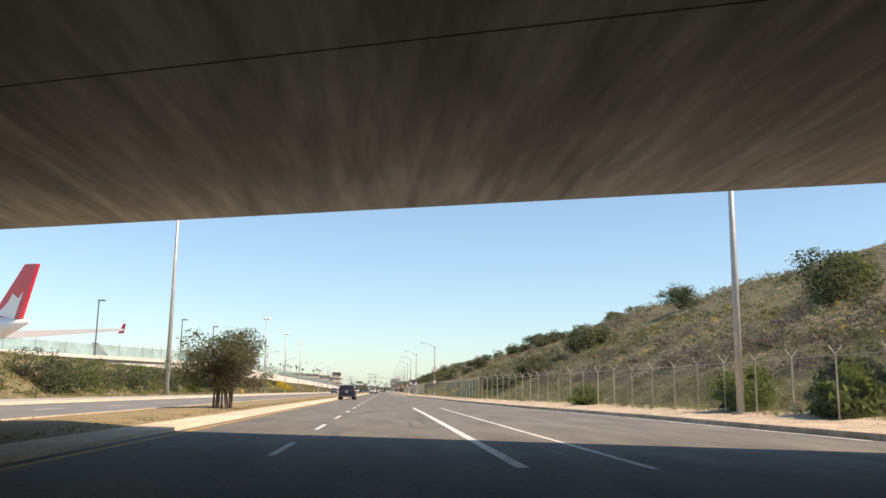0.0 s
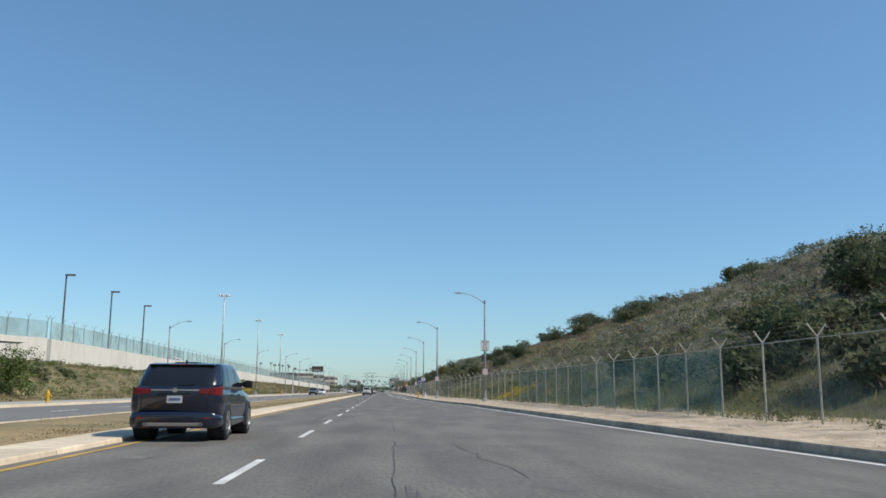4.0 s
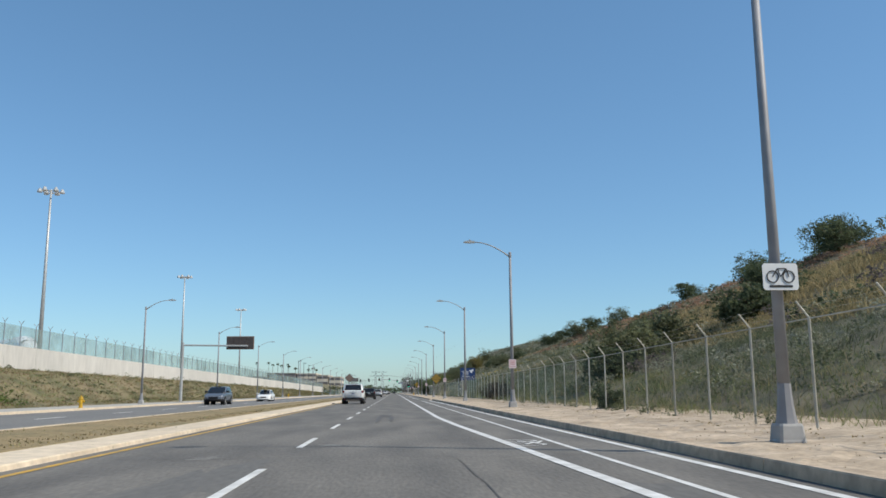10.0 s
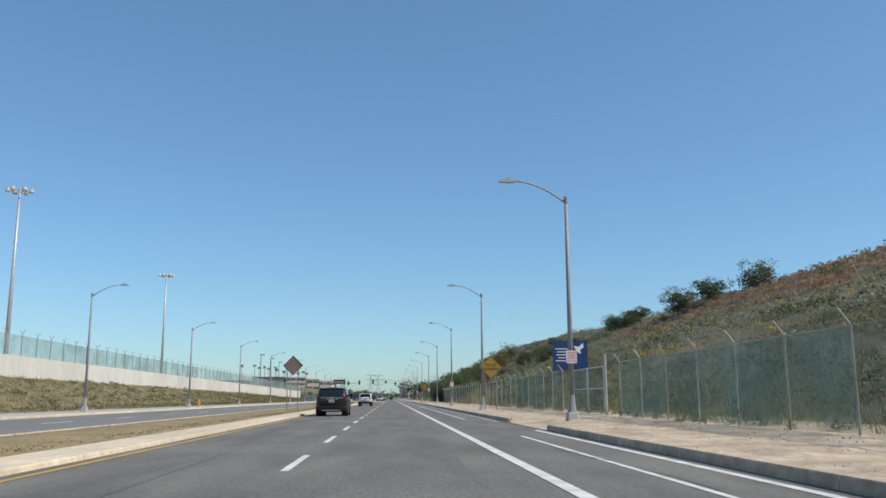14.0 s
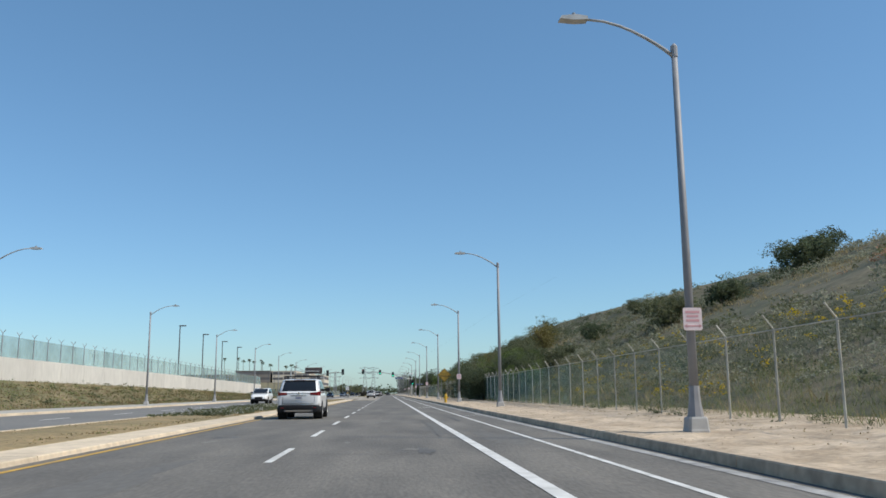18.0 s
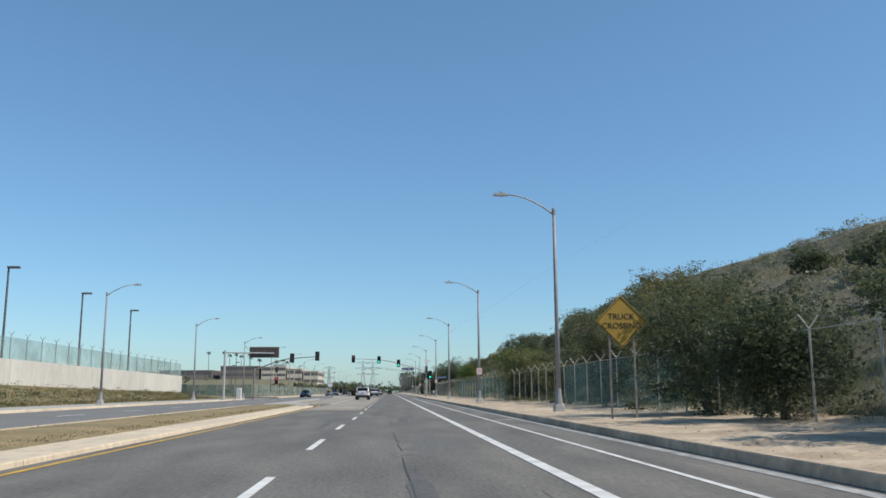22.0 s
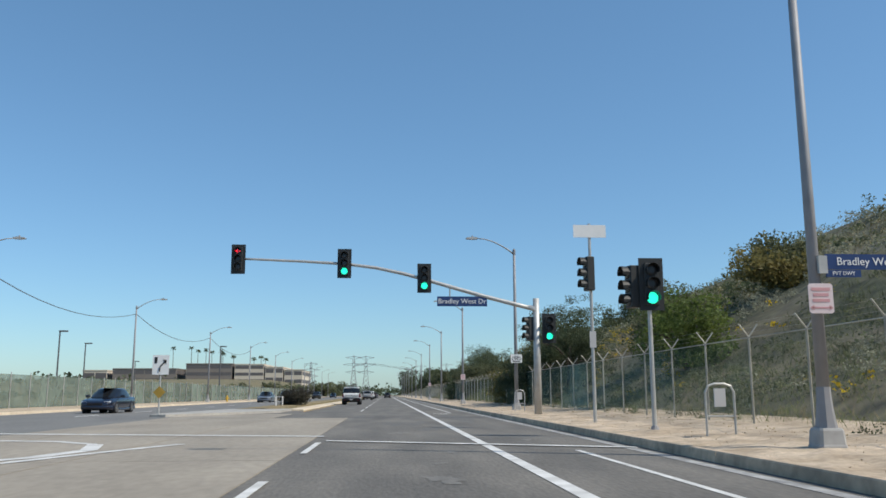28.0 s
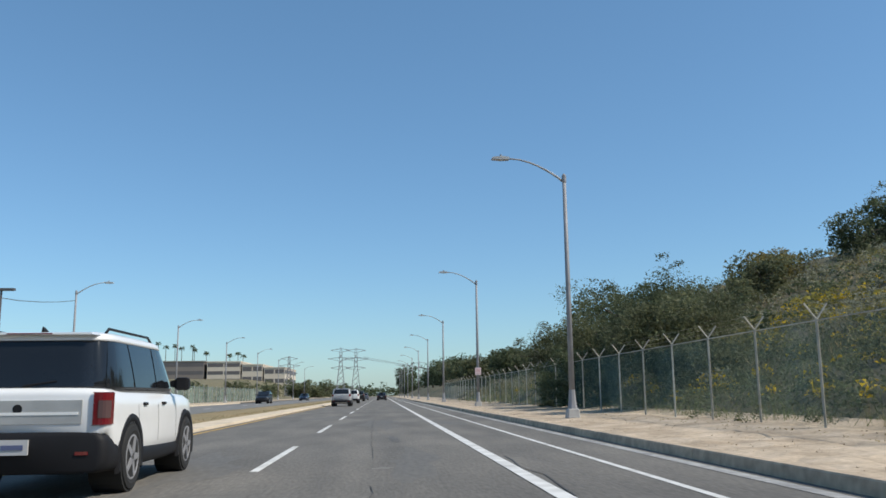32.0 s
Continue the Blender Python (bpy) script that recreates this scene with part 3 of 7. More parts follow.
tagged(fixed(nose.obj("median_nose", CONCRETE)), "worn concrete nose at the end of the median", "median", kind="structure")
nose2 = Shape()
nose2.extrude([(-11.6, 600), (-11.4, 597.4), (-10.6, 597.2), (-6.4, 606), (-6.3, 613), (-10.3, 613)], "z", 0.0, 0.13)
tagged(fixed(nose2.obj("median_nose", CONCRETE)), "worn concrete nose at the end of the median", "median", kind="structure")


def bank(y):
    wx, foot = at_y(WALL_X, y), at_y(WALL_FOOT, y)
    lift = min(1.0, max(0.0, (572 - y) / 12)) if y > 540 else 1.0
    foot *= lift
    return [(-20.75, 0.12), (-22, 0.14), (-25.0, 0.16)], [(-24.9, 0.15), (-26.6, 0.15 + 0.12 * foot), (-28.5, 0.15 + 0.5 * foot), (-30.2, 0.15 + 0.82 * foot), (wx - 0.1, foot + 0.15)]


LEFT_STEPS = [v for v in STEPS if v <= 564] + [568.0]
strip("pavement_far", LEFT_STEPS, lambda y: bank(y)[0], CONCRETE, "pale concrete footway along the far kerb", "pavement")
strip("bank", [v for v in LEFT_STEPS], lambda y: bank(y)[1], BANK, "scrubby grass bank below the concrete wall", "bank")
strip("pavement_far", [594.0] + [v for v in STEPS if v >= 596], lambda y: [(-20.75, 0.12), (-22, 0.14), (-26, 0.18)], DIRT, "sandy pale footway along the far kerb", "pavement")
strip("far_field", [560.0] + [v for v in STEPS if v >= 568], lambda y: [(-26, 0.0 if y < 594 else 0.18), (-40, 0.8 if y > 594 else 0.1), (-80, 1.4), (-200, 2.0), (-600, 3.0)], BANK, "flat scrubby field beyond the fence", "ground")


def plateau(y):
    t = at_y(WALL_TOP, y) - 0.5
    wx = at_y(WALL_X, y) - 0.3 if y > 163 else -32.9 - (163 - y) * 0.45
    return [(wx, t), (wx - 30, t), (wx - 120, t), (-600, t)]


strip("airfield_apron", [float(v) for v in range(-10, 560, 10)] + [562.0], plateau, CONCRETE_ROAD, "pale concrete airfield apron behind the wall", "ground")

# kerbs, each stone a piece of its own
def kerb_run(name, label, ys, xof, width, height, slope=0.03, mat=KERB, length=6.0):
    root = thing(name, label, "kerb", kind="structure")
    one = None
    for y in ys:
        xa, xb = xof(y), xof(y + length)
        s = Shape()
        g = 0.02
        ring = lambda x, yy: [(x, yy, -0.1), (x + slope * math.copysign(1, width), yy, height - 0.02), (x + slope * 1.6 * math.copysign(1, width), yy, height), (x + width, yy, height), (x + width, yy, -0.1)]
        s.loft([ring(xa, y), ring(xb, y + length - g)], True)
        part("kerbstone", s, mat, root)
    return root


kerb_run("kerb_near", "weathered concrete kerb along the footpath", [float(v) for v in range(8, 306, 6)], kerb_r, 0.18, 0.17, mat=KERB_NEAR)
kerb_run("kerb_near", "weathered concrete kerb along the footpath", [float(v) for v in range(317, 860, 6)], kerb_r, 0.18, 0.17, mat=KERB_NEAR)
kerb_run("kerb_median", "broad sunlit concrete kerb of the median", [float(v) for v in range(-16, 500, 6)], road_l, -1.2, 0.09)
kerb_run("kerb_median", "broad sunlit concrete kerb of the median", [float(v) for v in range(612, 860, 6)], road_l, -1.2, 0.09)
kerb_run("kerb_far", "pale concrete kerb across the road", [float(v) for v in range(20, 560, 6)], lambda y: -20.6, -0.25, 0.15)
kerb_run("kerb_far", "pale concrete kerb across the road", [float(v) for v in range(598, 760, 6)], lambda y: -20.6, -0.25, 0.15)
kerb_run("kerb_far_median", "low concrete kerb on the far side of the median", [float(v) for v in range(20, 500, 6)], lambda y: -10.3, 0.25, 0.15)

# bridge overhead at the start
bridge = thing("bridge", "dark concrete bridge deck over the road", "bridge", kind="structure")
edge = lambda x: 18.9 - 0.378 * (x - 1.3)
deck = Shape()
ring = lambda x: [(x, edge(x) - 34, 5.3), (x, edge(x), 5.3), (x, edge(x), 6.3), (x, edge(x) - 34, 6.3)]
deck.loft([ring(-46), ring(-8), ring(8), ring(46)], True)
part("deck", deck, BRIDGE, bridge)
seam = Shape()
for off in (9.6,):
    seam.add([(-40, edge(-40) - off, 5.296), (40, edge(40) - off, 5.296), (40, edge(40) - off - 0.05, 5.296), (-40, edge(-40) - off - 0.05, 5.296)], [(0, 1, 2, 3)])
seam.obj("joint", TAR, bridge)
for x in (-45, 30):
    ab = Shape()
    ab.loft([[(x, edge(x) - 33, -0.2), (x, edge(x) - 1, -0.2), (x, edge(x) - 1, 5.28), (x, edge(x) - 33, 5.28)],
             [(x + 10, edge(x + 10) - 33, -0.2), (x + 10, edge(x + 10) - 1, -0.2), (x + 10, edge(x + 10) - 1, 5.28), (x + 10, edge(x + 10) - 33, 5.28)]], True)
    part("abutment", ab, CONCRETE, bridge)
for off in (0.0, -33.6):
    rail = Shape()
    rr = lambda x: [(x, edge(x) + off - 0.35, 6.3), (x, edge(x) + off, 6.3), (x, edge(x) + off - 0.05, 7.1), (x, edge(x) + off - 0.3, 7.1)]
    rail.loft([rr(-46), rr(46)], True)
    part("parapet", rail, CONCRETE, bridge)

# long retaining wall with screened fence on top
wall = thing("wall_airfield", "long pale concrete retaining wall with a screened fence", "wall", kind="structure")
post_mesh = None
ys = np.linspace(163, 562.6, 67)
for ya, yb in zip(ys, ys[1:]):
    xa, xb = at_y(WALL_X, ya), at_y(WALL_X, yb)
    s = Shape()
    g = 0.025
    ring = lambda x, y: [(x - 0.4, y, -0.2), (x, y, -0.2), (x, y, at_y(WALL_TOP, y)), (x - 0.4, y, at_y(WALL_TOP, y))]
    s.loft([ring(xa, ya), ring(xb, yb - g)], True)
    part("wall_panel", s, WALLC, wall)
    p = Shape()
    ta, tb = at_y(WALL_TOP, ya), at_y(WALL_TOP, yb)
    p.loft([[(xa - 0.2, ya, ta), (xa - 0.19, ya, ta), (xa - 0.19, ya, ta + 1.75), (xa - 0.2, ya, ta + 1.75)], [(xb - 0.2, yb, tb), (xb - 0.19, yb, tb), (xb - 0.19, yb, tb + 1.75), (xb - 0.2, yb, tb + 1.75)]], True)
    part("screen", p, SCREEN_T, wall, "turquoise woven fence screen")
    for k in (0, 1):
        y, x = ya + (yb - ya) * k / 2, xa + (xb - xa) * k / 2
        if post_mesh is None:
            q = Shape()
            q.tube([(0, 0, 0), (0, 0, 1.9)], 0.035, 6)
            q.tube([(0, 0, 1.9), (0.22, 0, 2.2)], 0.025, 5)
            q.tube([(0, 0, 1.9), (-0.22, 0, 2.2)], 0.025, 5)
            o = part("fence_post", q, POLE, wall)
            post_mesh = o.data
        else:
            o = new("fence_post", post_mesh)
            o.parent = wall
        o.location = (x - 0.14, y, at_y(WALL_TOP, y))
# the wall turns away from the road before that
s, p = Shape(), Shape()
for (xa, ya), (xb, yb) in (((-33.0, 163), (-41, 146)), ((-41, 146), (-60, 105)), ((-60, 105), (-110, 20))):
    rg = lambda x, y: [(x - 0.3, y + 0.2, -0.2), (x, y, -0.2), (x, y, 6.0), (x - 0.3, y + 0.2, 6.0)]
    s.loft([rg(xa, ya), rg(xb, yb)], True)
    rp = lambda x, y: [(x - 0.2, y + 0.1, 6.0), (x - 0.19, y + 0.1, 6.0), (x - 0.19, y + 0.1, 7.7), (x - 0.2, y + 0.1, 7.7)]
    p.loft([rp(xa, ya), rp(xb, yb)], True)
    for k in range(8):
        o = new("fence_post", post_mesh)
        o.parent, o.location = wall, (xa + (xb - xa) * k / 8 - 0.1, ya + (yb - ya) * k / 8, 6.0)
part("wall_panel", s, WALLC, wall)
part("screen", p, SCREEN_T, wall, "turquoise woven fence screen")

# hill beside the road
HX = [0, 1.5, 3, 5, 8, 11, 14, 18, 22, 26, 30, 34, 38, 42, 46, 50, 56, 70, 110, 200]


SLOPE = [(0, 0.385), (105, 0.38), (140, 0.38), (175, 0.40), (215, 0.385), (470, 0.385), (500, 0.42), (560, 0.45), (600, 0.50), (640, 0.48), (690, 0.40)]


def hill_z(x, y):
    f = fence_r(y) + 1.4
    d, top = x - f, at_y(HILL_TOP, y)
    if d <= 0:
        return 0.3
    run = top / at_y(SLOPE, y)
    u = min(1.0, d / run)
    z = 0.3 + top * (u if u < 0.8 else 0.8 + 0.2 * (1 - ((1 - u) / 0.2) ** 1.7) if u < 1 else 1)
    if d > run:
        z += (d - run) * 0.05 if y < 700 else 0
    a = min(1.0, d / 6)
    return z + a * (0.9 * noise.noise((x * 0.06, y * 0.045, 3.1)) + 0.35 * noise.noise((x * 0.25, y * 0.2, 7.7)))


strip("hill", [float(v) for v in np.arange(-60, 1300, 2.5)], lambda y: [(fence_r(y) + 1.4 + d, hill_z(fence_r(y) + 1.4 + d, y)) for d in HX], HILL, "long scrub covered sandy hillside", "hill")

skid = Shape()
for x0, y0, l, w in ((-0.48, 231.0, 7.5, 0.10), (0.02, 231.6, 6.6, 0.09), (-0.24, 238.2, 2.4, 0.26)):
    m = 48
    skid.add([(x0 + w * math.cos(a) * (1 + 0.25 * math.sin(3 * a) + rng.normal(0, 0.09)), y0 + l / 2 + l / 2 * math.sin(a) * (1 + rng.normal(0, 0.05)), 0.012) for a in (2 * math.pi * k / m for k in range(m))], [tuple(range(m))])
tagged(skid.obj("skid_marks", ASPHALT_DARK), "dark skid stains in the middle lane", "stain", kind="structure")

# ---- street furniture ----


def bars(parent, x0, x1, z0, z1, y, mat, rows, face=-1, name="legend", gap=0.45):
    """Plain bars in the place of small writing, on a face turned to -y or +y."""
    s = Shape()
    h = (z1 - z0) / rows
    for i in range(rows):
        w = (x1 - x0) * (1.0, 0.82, 0.92, 0.7)[i % 4]
        m = (x0 + x1) / 2
        za = z1 - h * (i + 1) + h * gap / 2
        s.box(m - w / 2, m + w / 2, y - 0.004, y + 0.004, za, za + h * (1 - gap))
    return part(name, s, mat, parent)


def words(parent, text, x, y, z, size, mat, name="legend"):
    """Raised lettering that faces -y, centred on x."""
    cu = bpy.data.curves.new(name, "FONT")
    cu.body, cu.size, cu.extrude, cu.align_x, cu.align_y = text, size, 0.003, "CENTER", "CENTER"
    cu.resolution_u = 3
    tmp = bpy.data.objects.new(name, cu)
    scene.collection.objects.link(tmp)
    me = bpy.data.meshes.new_from_object(tmp)
    bpy.data.objects.remove(tmp)
    me.materials.clear()
    me.materials.append(mat)
    ob = new(name, me)
    ob.parent = parent
    ob.matrix_local = pose(x, y, z, 90, 0, 0)
    return ob


def street_lamp(side):
    """A tapered pole on a square base with one curved arm; side 1 reaches towards -x."""
    root = thing("street_lamp", "tall grey street lamp with a curved arm", "street lamp", group="street lamps")
    b = Shape()
    b.loft([[(x * k, y * k, z) for x, y in ((-1, -0.8), (-0.8, -1), (0.8, -1), (1, -0.8), (1, 0.8), (0.8, 1), (-0.8, 1), (-1, 0.8))] for k, z in ((0.235, -0.1), (0.235, 0.05), (0.225, 0.08), (0.205, 0.30), (0.185, 0.34))], True)
    part("base", b, POLE_C, root, "square cast base")
    c = Shape()
    c.loft([[(0.2 * k * math.cos(a), 0.2 * k * math.sin(a), z) for a in (2 * math.pi * (j + 0.5) / 8 for j in range(8))] for k, z in ((0.90, 0.33), (0.80, 0.45), (0.68, 0.62), (0.60, 0.80), (0.56, 1.0))], True)
    part("collar", c, POLE, root)
    p = Shape()
    p.tube([(0, 0, 0.95), (0, 0, 4.5), (0, 0, 8.72)], [0.105, 0.088, 0.07], 10)
    part("pole", p, POLE, root, smooth=True)
    cap = Shape()
    cap.tube([(0, 0, 8.6), (0, 0, 8.86), (0, 0, 8.93)], [0.085, 0.085, 0.03], 10)
    part("cap", cap, POLE, root)
    s = -side
    arm = Shape()
    pts = [(s * (0.05 + 2.05 * u), 0, 8.64 + 0.86 * math.sin(u * math.pi / 2) ** 0.9) for u in (0, 0.08, 0.18, 0.3, 0.45, 0.6, 0.78, 1.0)]
    arm.tube(pts, [0.045, 0.043, 0.04, 0.037, 0.034, 0.032, 0.03, 0.03], 8)
    part("arm", arm, POLE_C, root, smooth=True)
    head = Shape()
    x0 = s * 2.05
    head.extrude([(x0, 9.45), (x0, 9.53), (x0 + s * 0.25, 9.57), (x0 + s * 0.62, 9.53), (x0 + s * 0.66, 9.46), (x0 + s * 0.3, 9.43)], "y", -0.13, 0.13)
    part("lamp_head", head, STEEL, root, "flat pale lamp head")
    cell = Shape()
    cell.tube([(x0 + s * 0.3, 0, 9.56), (x0 + s * 0.3, 0, 9.65)], 0.04, 8)
    part("photocell", cell, POLE, root)
    return root


RIGHT_LAMPS = [183.7, 215.0, 248.7, 280.6, 312.9, 344.7, 377.6, 411.1, 441.7, 474.8, 505.0, 538.3, 569.6, 601.8, 633.9, 663.6, 692.9, 726.0, 757.0, 789.0, 821.0, 853.0, 885.0, 917.0, 949.0]
LEFT_LAMPS = [279.7, 312.6, 345.1, 377.7, 409.3, 442.1, 474.0, 507.2, 538.9, 572.4, 603.0, 633.4, 665.8, 698.2, 730.3, 760.4, 792.0, 824.0, 856.0, 888.0]
first = street_lamp(1)
first.matrix_world = pose(9.0, 150.9, 0.13)
tagged(first, "tall grey street lamp carrying a speed limit sign")
SET_BACK = (183.7, 411.1)
LAMP_X = {183.7: 6.9, 215.0: 6.7, 411.1: 6.99, 441.7: 7.07, 474.8: 7.0, 569.6: 7.05, 601.8: 6.92, 633.9: 6.9}
lamp_x = lambda y: LAMP_X.get(y, 6.83)
for y in RIGHT_LAMPS:
    copy_thing(first, pose(lamp_x(y), y - (0.3 if y in SET_BACK else 0.0), 0.15))["label"] = "tall grey street lamp with a curved arm"
tall = thing("lamp_mast", "thick tall grey light pole on the footpath", "light pole", (15.9, 36.7, 0.16))
s = Shape()
s.tube([(0, 0, 0), (0, 0, 0.16)], [0.42, 0.40], 12)
part("footing", s, CONCRETE, tall)
s = Shape()
s.tube([(0, 0, 0.1), (0, 0, 7.0), (0, 0, 14.5)], [0.17, 0.145, 0.10], 12)
part("pole", s, STEEL, tall, smooth=True)
s = Shape()
s.tube([(0, 0, 14.3), (-0.8, 0, 14.8), (-2.2, 0, 14.9)], [0.06, 0.05, 0.04], 8)
part("arm", s, STEEL, tall)
s = Shape()
s.box(-2.9, -2.1, -0.16, 0.16, 14.82, 14.98, 0.03)
part("lamp_head", s, STEEL, tall)
left = street_lamp(-1)
left.matrix_world = pose(-24.1, 174.5, 0.15) @ Matrix.Scale(0.9, 4)
for x, y in ((-24.2, 208.5), (-24.4, 243.5)):
    copy_thing(left, pose(x, y, 0.15))
left_tall = street_lamp(-1)
left_tall.matrix_world = pose(-22.9, LEFT_LAMPS[0], 0.15)
for y in LEFT_LAMPS[1:]:
    copy_thing(left_tall, pose(-22.9, y, 0.15 if not 566 < y < 594 else 0.02))


def panel(name, label, category, x, y, z, w, h, face, rz=0.0, group=""):
    """A sign plate facing -y with rounded corners and a thin back."""
    root = thing(name, label, category, (x, y, z), rz, group)
    c = min(w, h) * 0.08
    o = [(-w / 2 + c, -h / 2), (w / 2 - c, -h / 2), (w / 2, -h / 2 + c), (w / 2, h / 2 - c), (w / 2 - c, h / 2), (-w / 2 + c, h / 2), (-w / 2, h / 2 - c), (-w / 2, -h / 2 + c)]
    s = Shape()
    s.extrude(o, "y", -0.006, 0.006)
    part("face", s, face, root)
    return root


limit = panel("speed_limit_sign", "white rectangular speed limit sign on a lamp post", "road sign", 9.0, 150.74, 5.0, 0.76, 0.95, SIGN_W)
for text, z, size in (("SPEED", 0.30, 0.2), ("LIMIT", 0.08, 0.2), ("55", -0.26, 0.48)):
    words(limit, text, 0, -0.012, z, size, SIGN_K)
edge_bar = Shape()
for a, b, c, d in ((-0.36, 0.36, 0.435, 0.45), (-0.36, 0.36, -0.45, -0.435), (-0.36, -0.345, -0.45, 0.45), (0.345, 0.36, -0.45, 0.45)):
    edge_bar.box(a, b, -0.012, -0.006, c, d)
part("border", edge_bar, SIGN_K, limit)


def parking_sign(x, y, z=2.55):
    r = panel("parking_sign", "faded pink and white parking sign on a lamp post", "road sign", x, y, z, 0.42, 0.5, SIGN_PINK, group="parking signs")
    bars(r, -0.16, 0.16, -0.08, 0.2, -0.008, SIGN_R, 3)
    s = Shape()
    s.box(-0.15, 0.15, -0.012, -0.004, -0.17, -0.14)
    s.add([(-0.2, -0.012, -0.155), (-0.13, -0.012, -0.2), (-0.13, -0.012, -0.11), (0.2, -0.012, -0.155), (0.13, -0.012, -0.11), (0.13, -0.012, -0.2)], [(0, 1, 2), (3, 4, 5)])
    part("arrow", s, SIGN_R, r)


parking_sign(9.0, 150.72, 2.75)
for y in (183.7, 248.7, 312.9, 377.6, 441.7, 505.0, 569.6, 633.9, 692.9):
    parking_sign(lamp_x(y), y - (0.46 if y in SET_BACK else 0.16), 2.6)


def cycle_sign(x, y, z):
    r = panel("cycle_sign", "white cycle route sign on a lamp post", "road sign", x, y, z, 0.62, 0.46, SIGN_W, group="cycle signs")
    s = Shape()
    for cx in (-0.14, 0.14):
        pts = [(cx + 0.1 * math.cos(a), -0.01, 0.0 + 0.1 * math.sin(a)) for a in (2 * math.pi * k / 12 for k in range(13))]
        s.tube(pts, 0.012, 4, False)
    s.tube([(-0.14, -0.01, 0), (-0.05, -0.01, 0.14), (0.1, -0.01, 0.14), (0.14, -0.01, 0)], 0.011, 4)
    s.tube([(-0.05, -0.01, 0.14), (0.0, -0.01, 0.0), (0.1, -0.01, 0.14)], 0.011, 4)
    part("cycle_symbol", s, SIGN_K, r)
    bars(r, -0.2, 0.2, -0.2, -0.13, -0.008, SIGN_K, 1)


for y in (215.0, 601.8):
    cycle_sign(lamp_x(y), y - (0.47 if y in SET_BACK else 0.17), 2.95)


# fence along the footpath
fence = thing("fence_near", "tall screened wire fence with angled barbed arms", "fence", kind="structure")
kinds = {}
for kind in ("vee", "single"):
    q = Shape()
    q.tube([(0, 0, 0), (0, 0, 2.35)], 0.031, 7)
    q.tube([(0, 0, 2.33), (-0.26, 0, 2.68)], 0.022, 5)
    if kind == "vee":
        q.tube([(0, 0, 2.33), (0.26, 0, 2.68)], 0.022, 5)
    kinds[kind] = q
posts, wires = {}, Shape()
spots = [20.0 + 3.05 * i for i in range(244)]
vee = lambda y: y < 165 or 425 < y < 515 or 560 < y < 690
gate = lambda y: 318.0 < y < 326.0
SCREENED = ((105, 140), (296, 346), (402, 446), (466, 488), (514, 560), (594, 600), (740, 800))
THINLY = ((242, 275), (280, 296), (346, 362), (384, 402), (578, 594), (600, 740))
for ya, yb in zip(spots, spots[1:]):
    xa, xb = fence_r(ya), fence_r(yb)
    if not gate(ya):
        key = "vee" if vee(ya) else "single"
        if key not in posts:
            o = part("fence_post", kinds[key], POST, fence)
            posts[key] = o.data
        else:
            o = new("fence_post", posts[key])
            o.parent = fence
        o.location = (xa, ya, 0.22)
    if not (gate(ya) or gate(yb)):
        p = Shape()
        p.loft([[(xa - 0.003, ya, 0.27), (xa + 0.003, ya, 0.27), (xa + 0.003, ya, 2.5), (xa - 0.003, ya, 2.5)], [(xb - 0.003, yb, 0.27), (xb + 0.003, yb, 0.27), (xb + 0.003, yb, 2.5), (xb - 0.003, yb, 2.5)]], True)
        cover = SCREEN if any(a < ya < b for a, b in SCREENED) else SCREEN_L if any(a < ya < b for a, b in THINLY) else SCREEN_D
        part("mesh_panel", p, cover, fence)
        rail = Shape()
        rail.tube([(xa, ya, 2.53), (xb, yb, 2.53)], 0.016, 5, False)
        rail.obj("top_rail", POST, fence)
        for dx, z in ((-0.24, 2.88), (-0.16, 2.77), (-0.08, 2.66)):
            wires.tube([(xa + dx, ya, z), (xb + dx, yb, z)], 0.0025, 3, False)
wires.obj("barbed_wire", POST, fence)

swing = thing("fence_gate", "green screened double gate in the fence", "gate")
for i, y0 in enumerate((318.6, 321.9)):
    x = fence_r(y0)
    fr = Shape()
    for a in (y0, y0 + 3.2):
        fr.tube([(x, a, 0.3), (x, a, 2.5)], 0.045, 7)
    for z in (0.35, 1.45, 2.45):
        fr.tube([(x, y0, z), (x, y0 + 3.2, z)], 0.03, 6)
    part("gate_frame", fr, STEEL, swing)
    p = Shape()
    p.box(x - 0.01, x + 0.01, y0 + 0.05, y0 + 3.15, 0.35, 2.45)
    part("gate_screen", p, SCREEN, swing)
for y0 in (318.3, 325.4):
    g = Shape()
    g.tube([(fence_r(y0), y0, 0.2), (fence_r(y0), y0, 3.0)], 0.06, 8)
    part("gate_post", g, STEEL, swing)


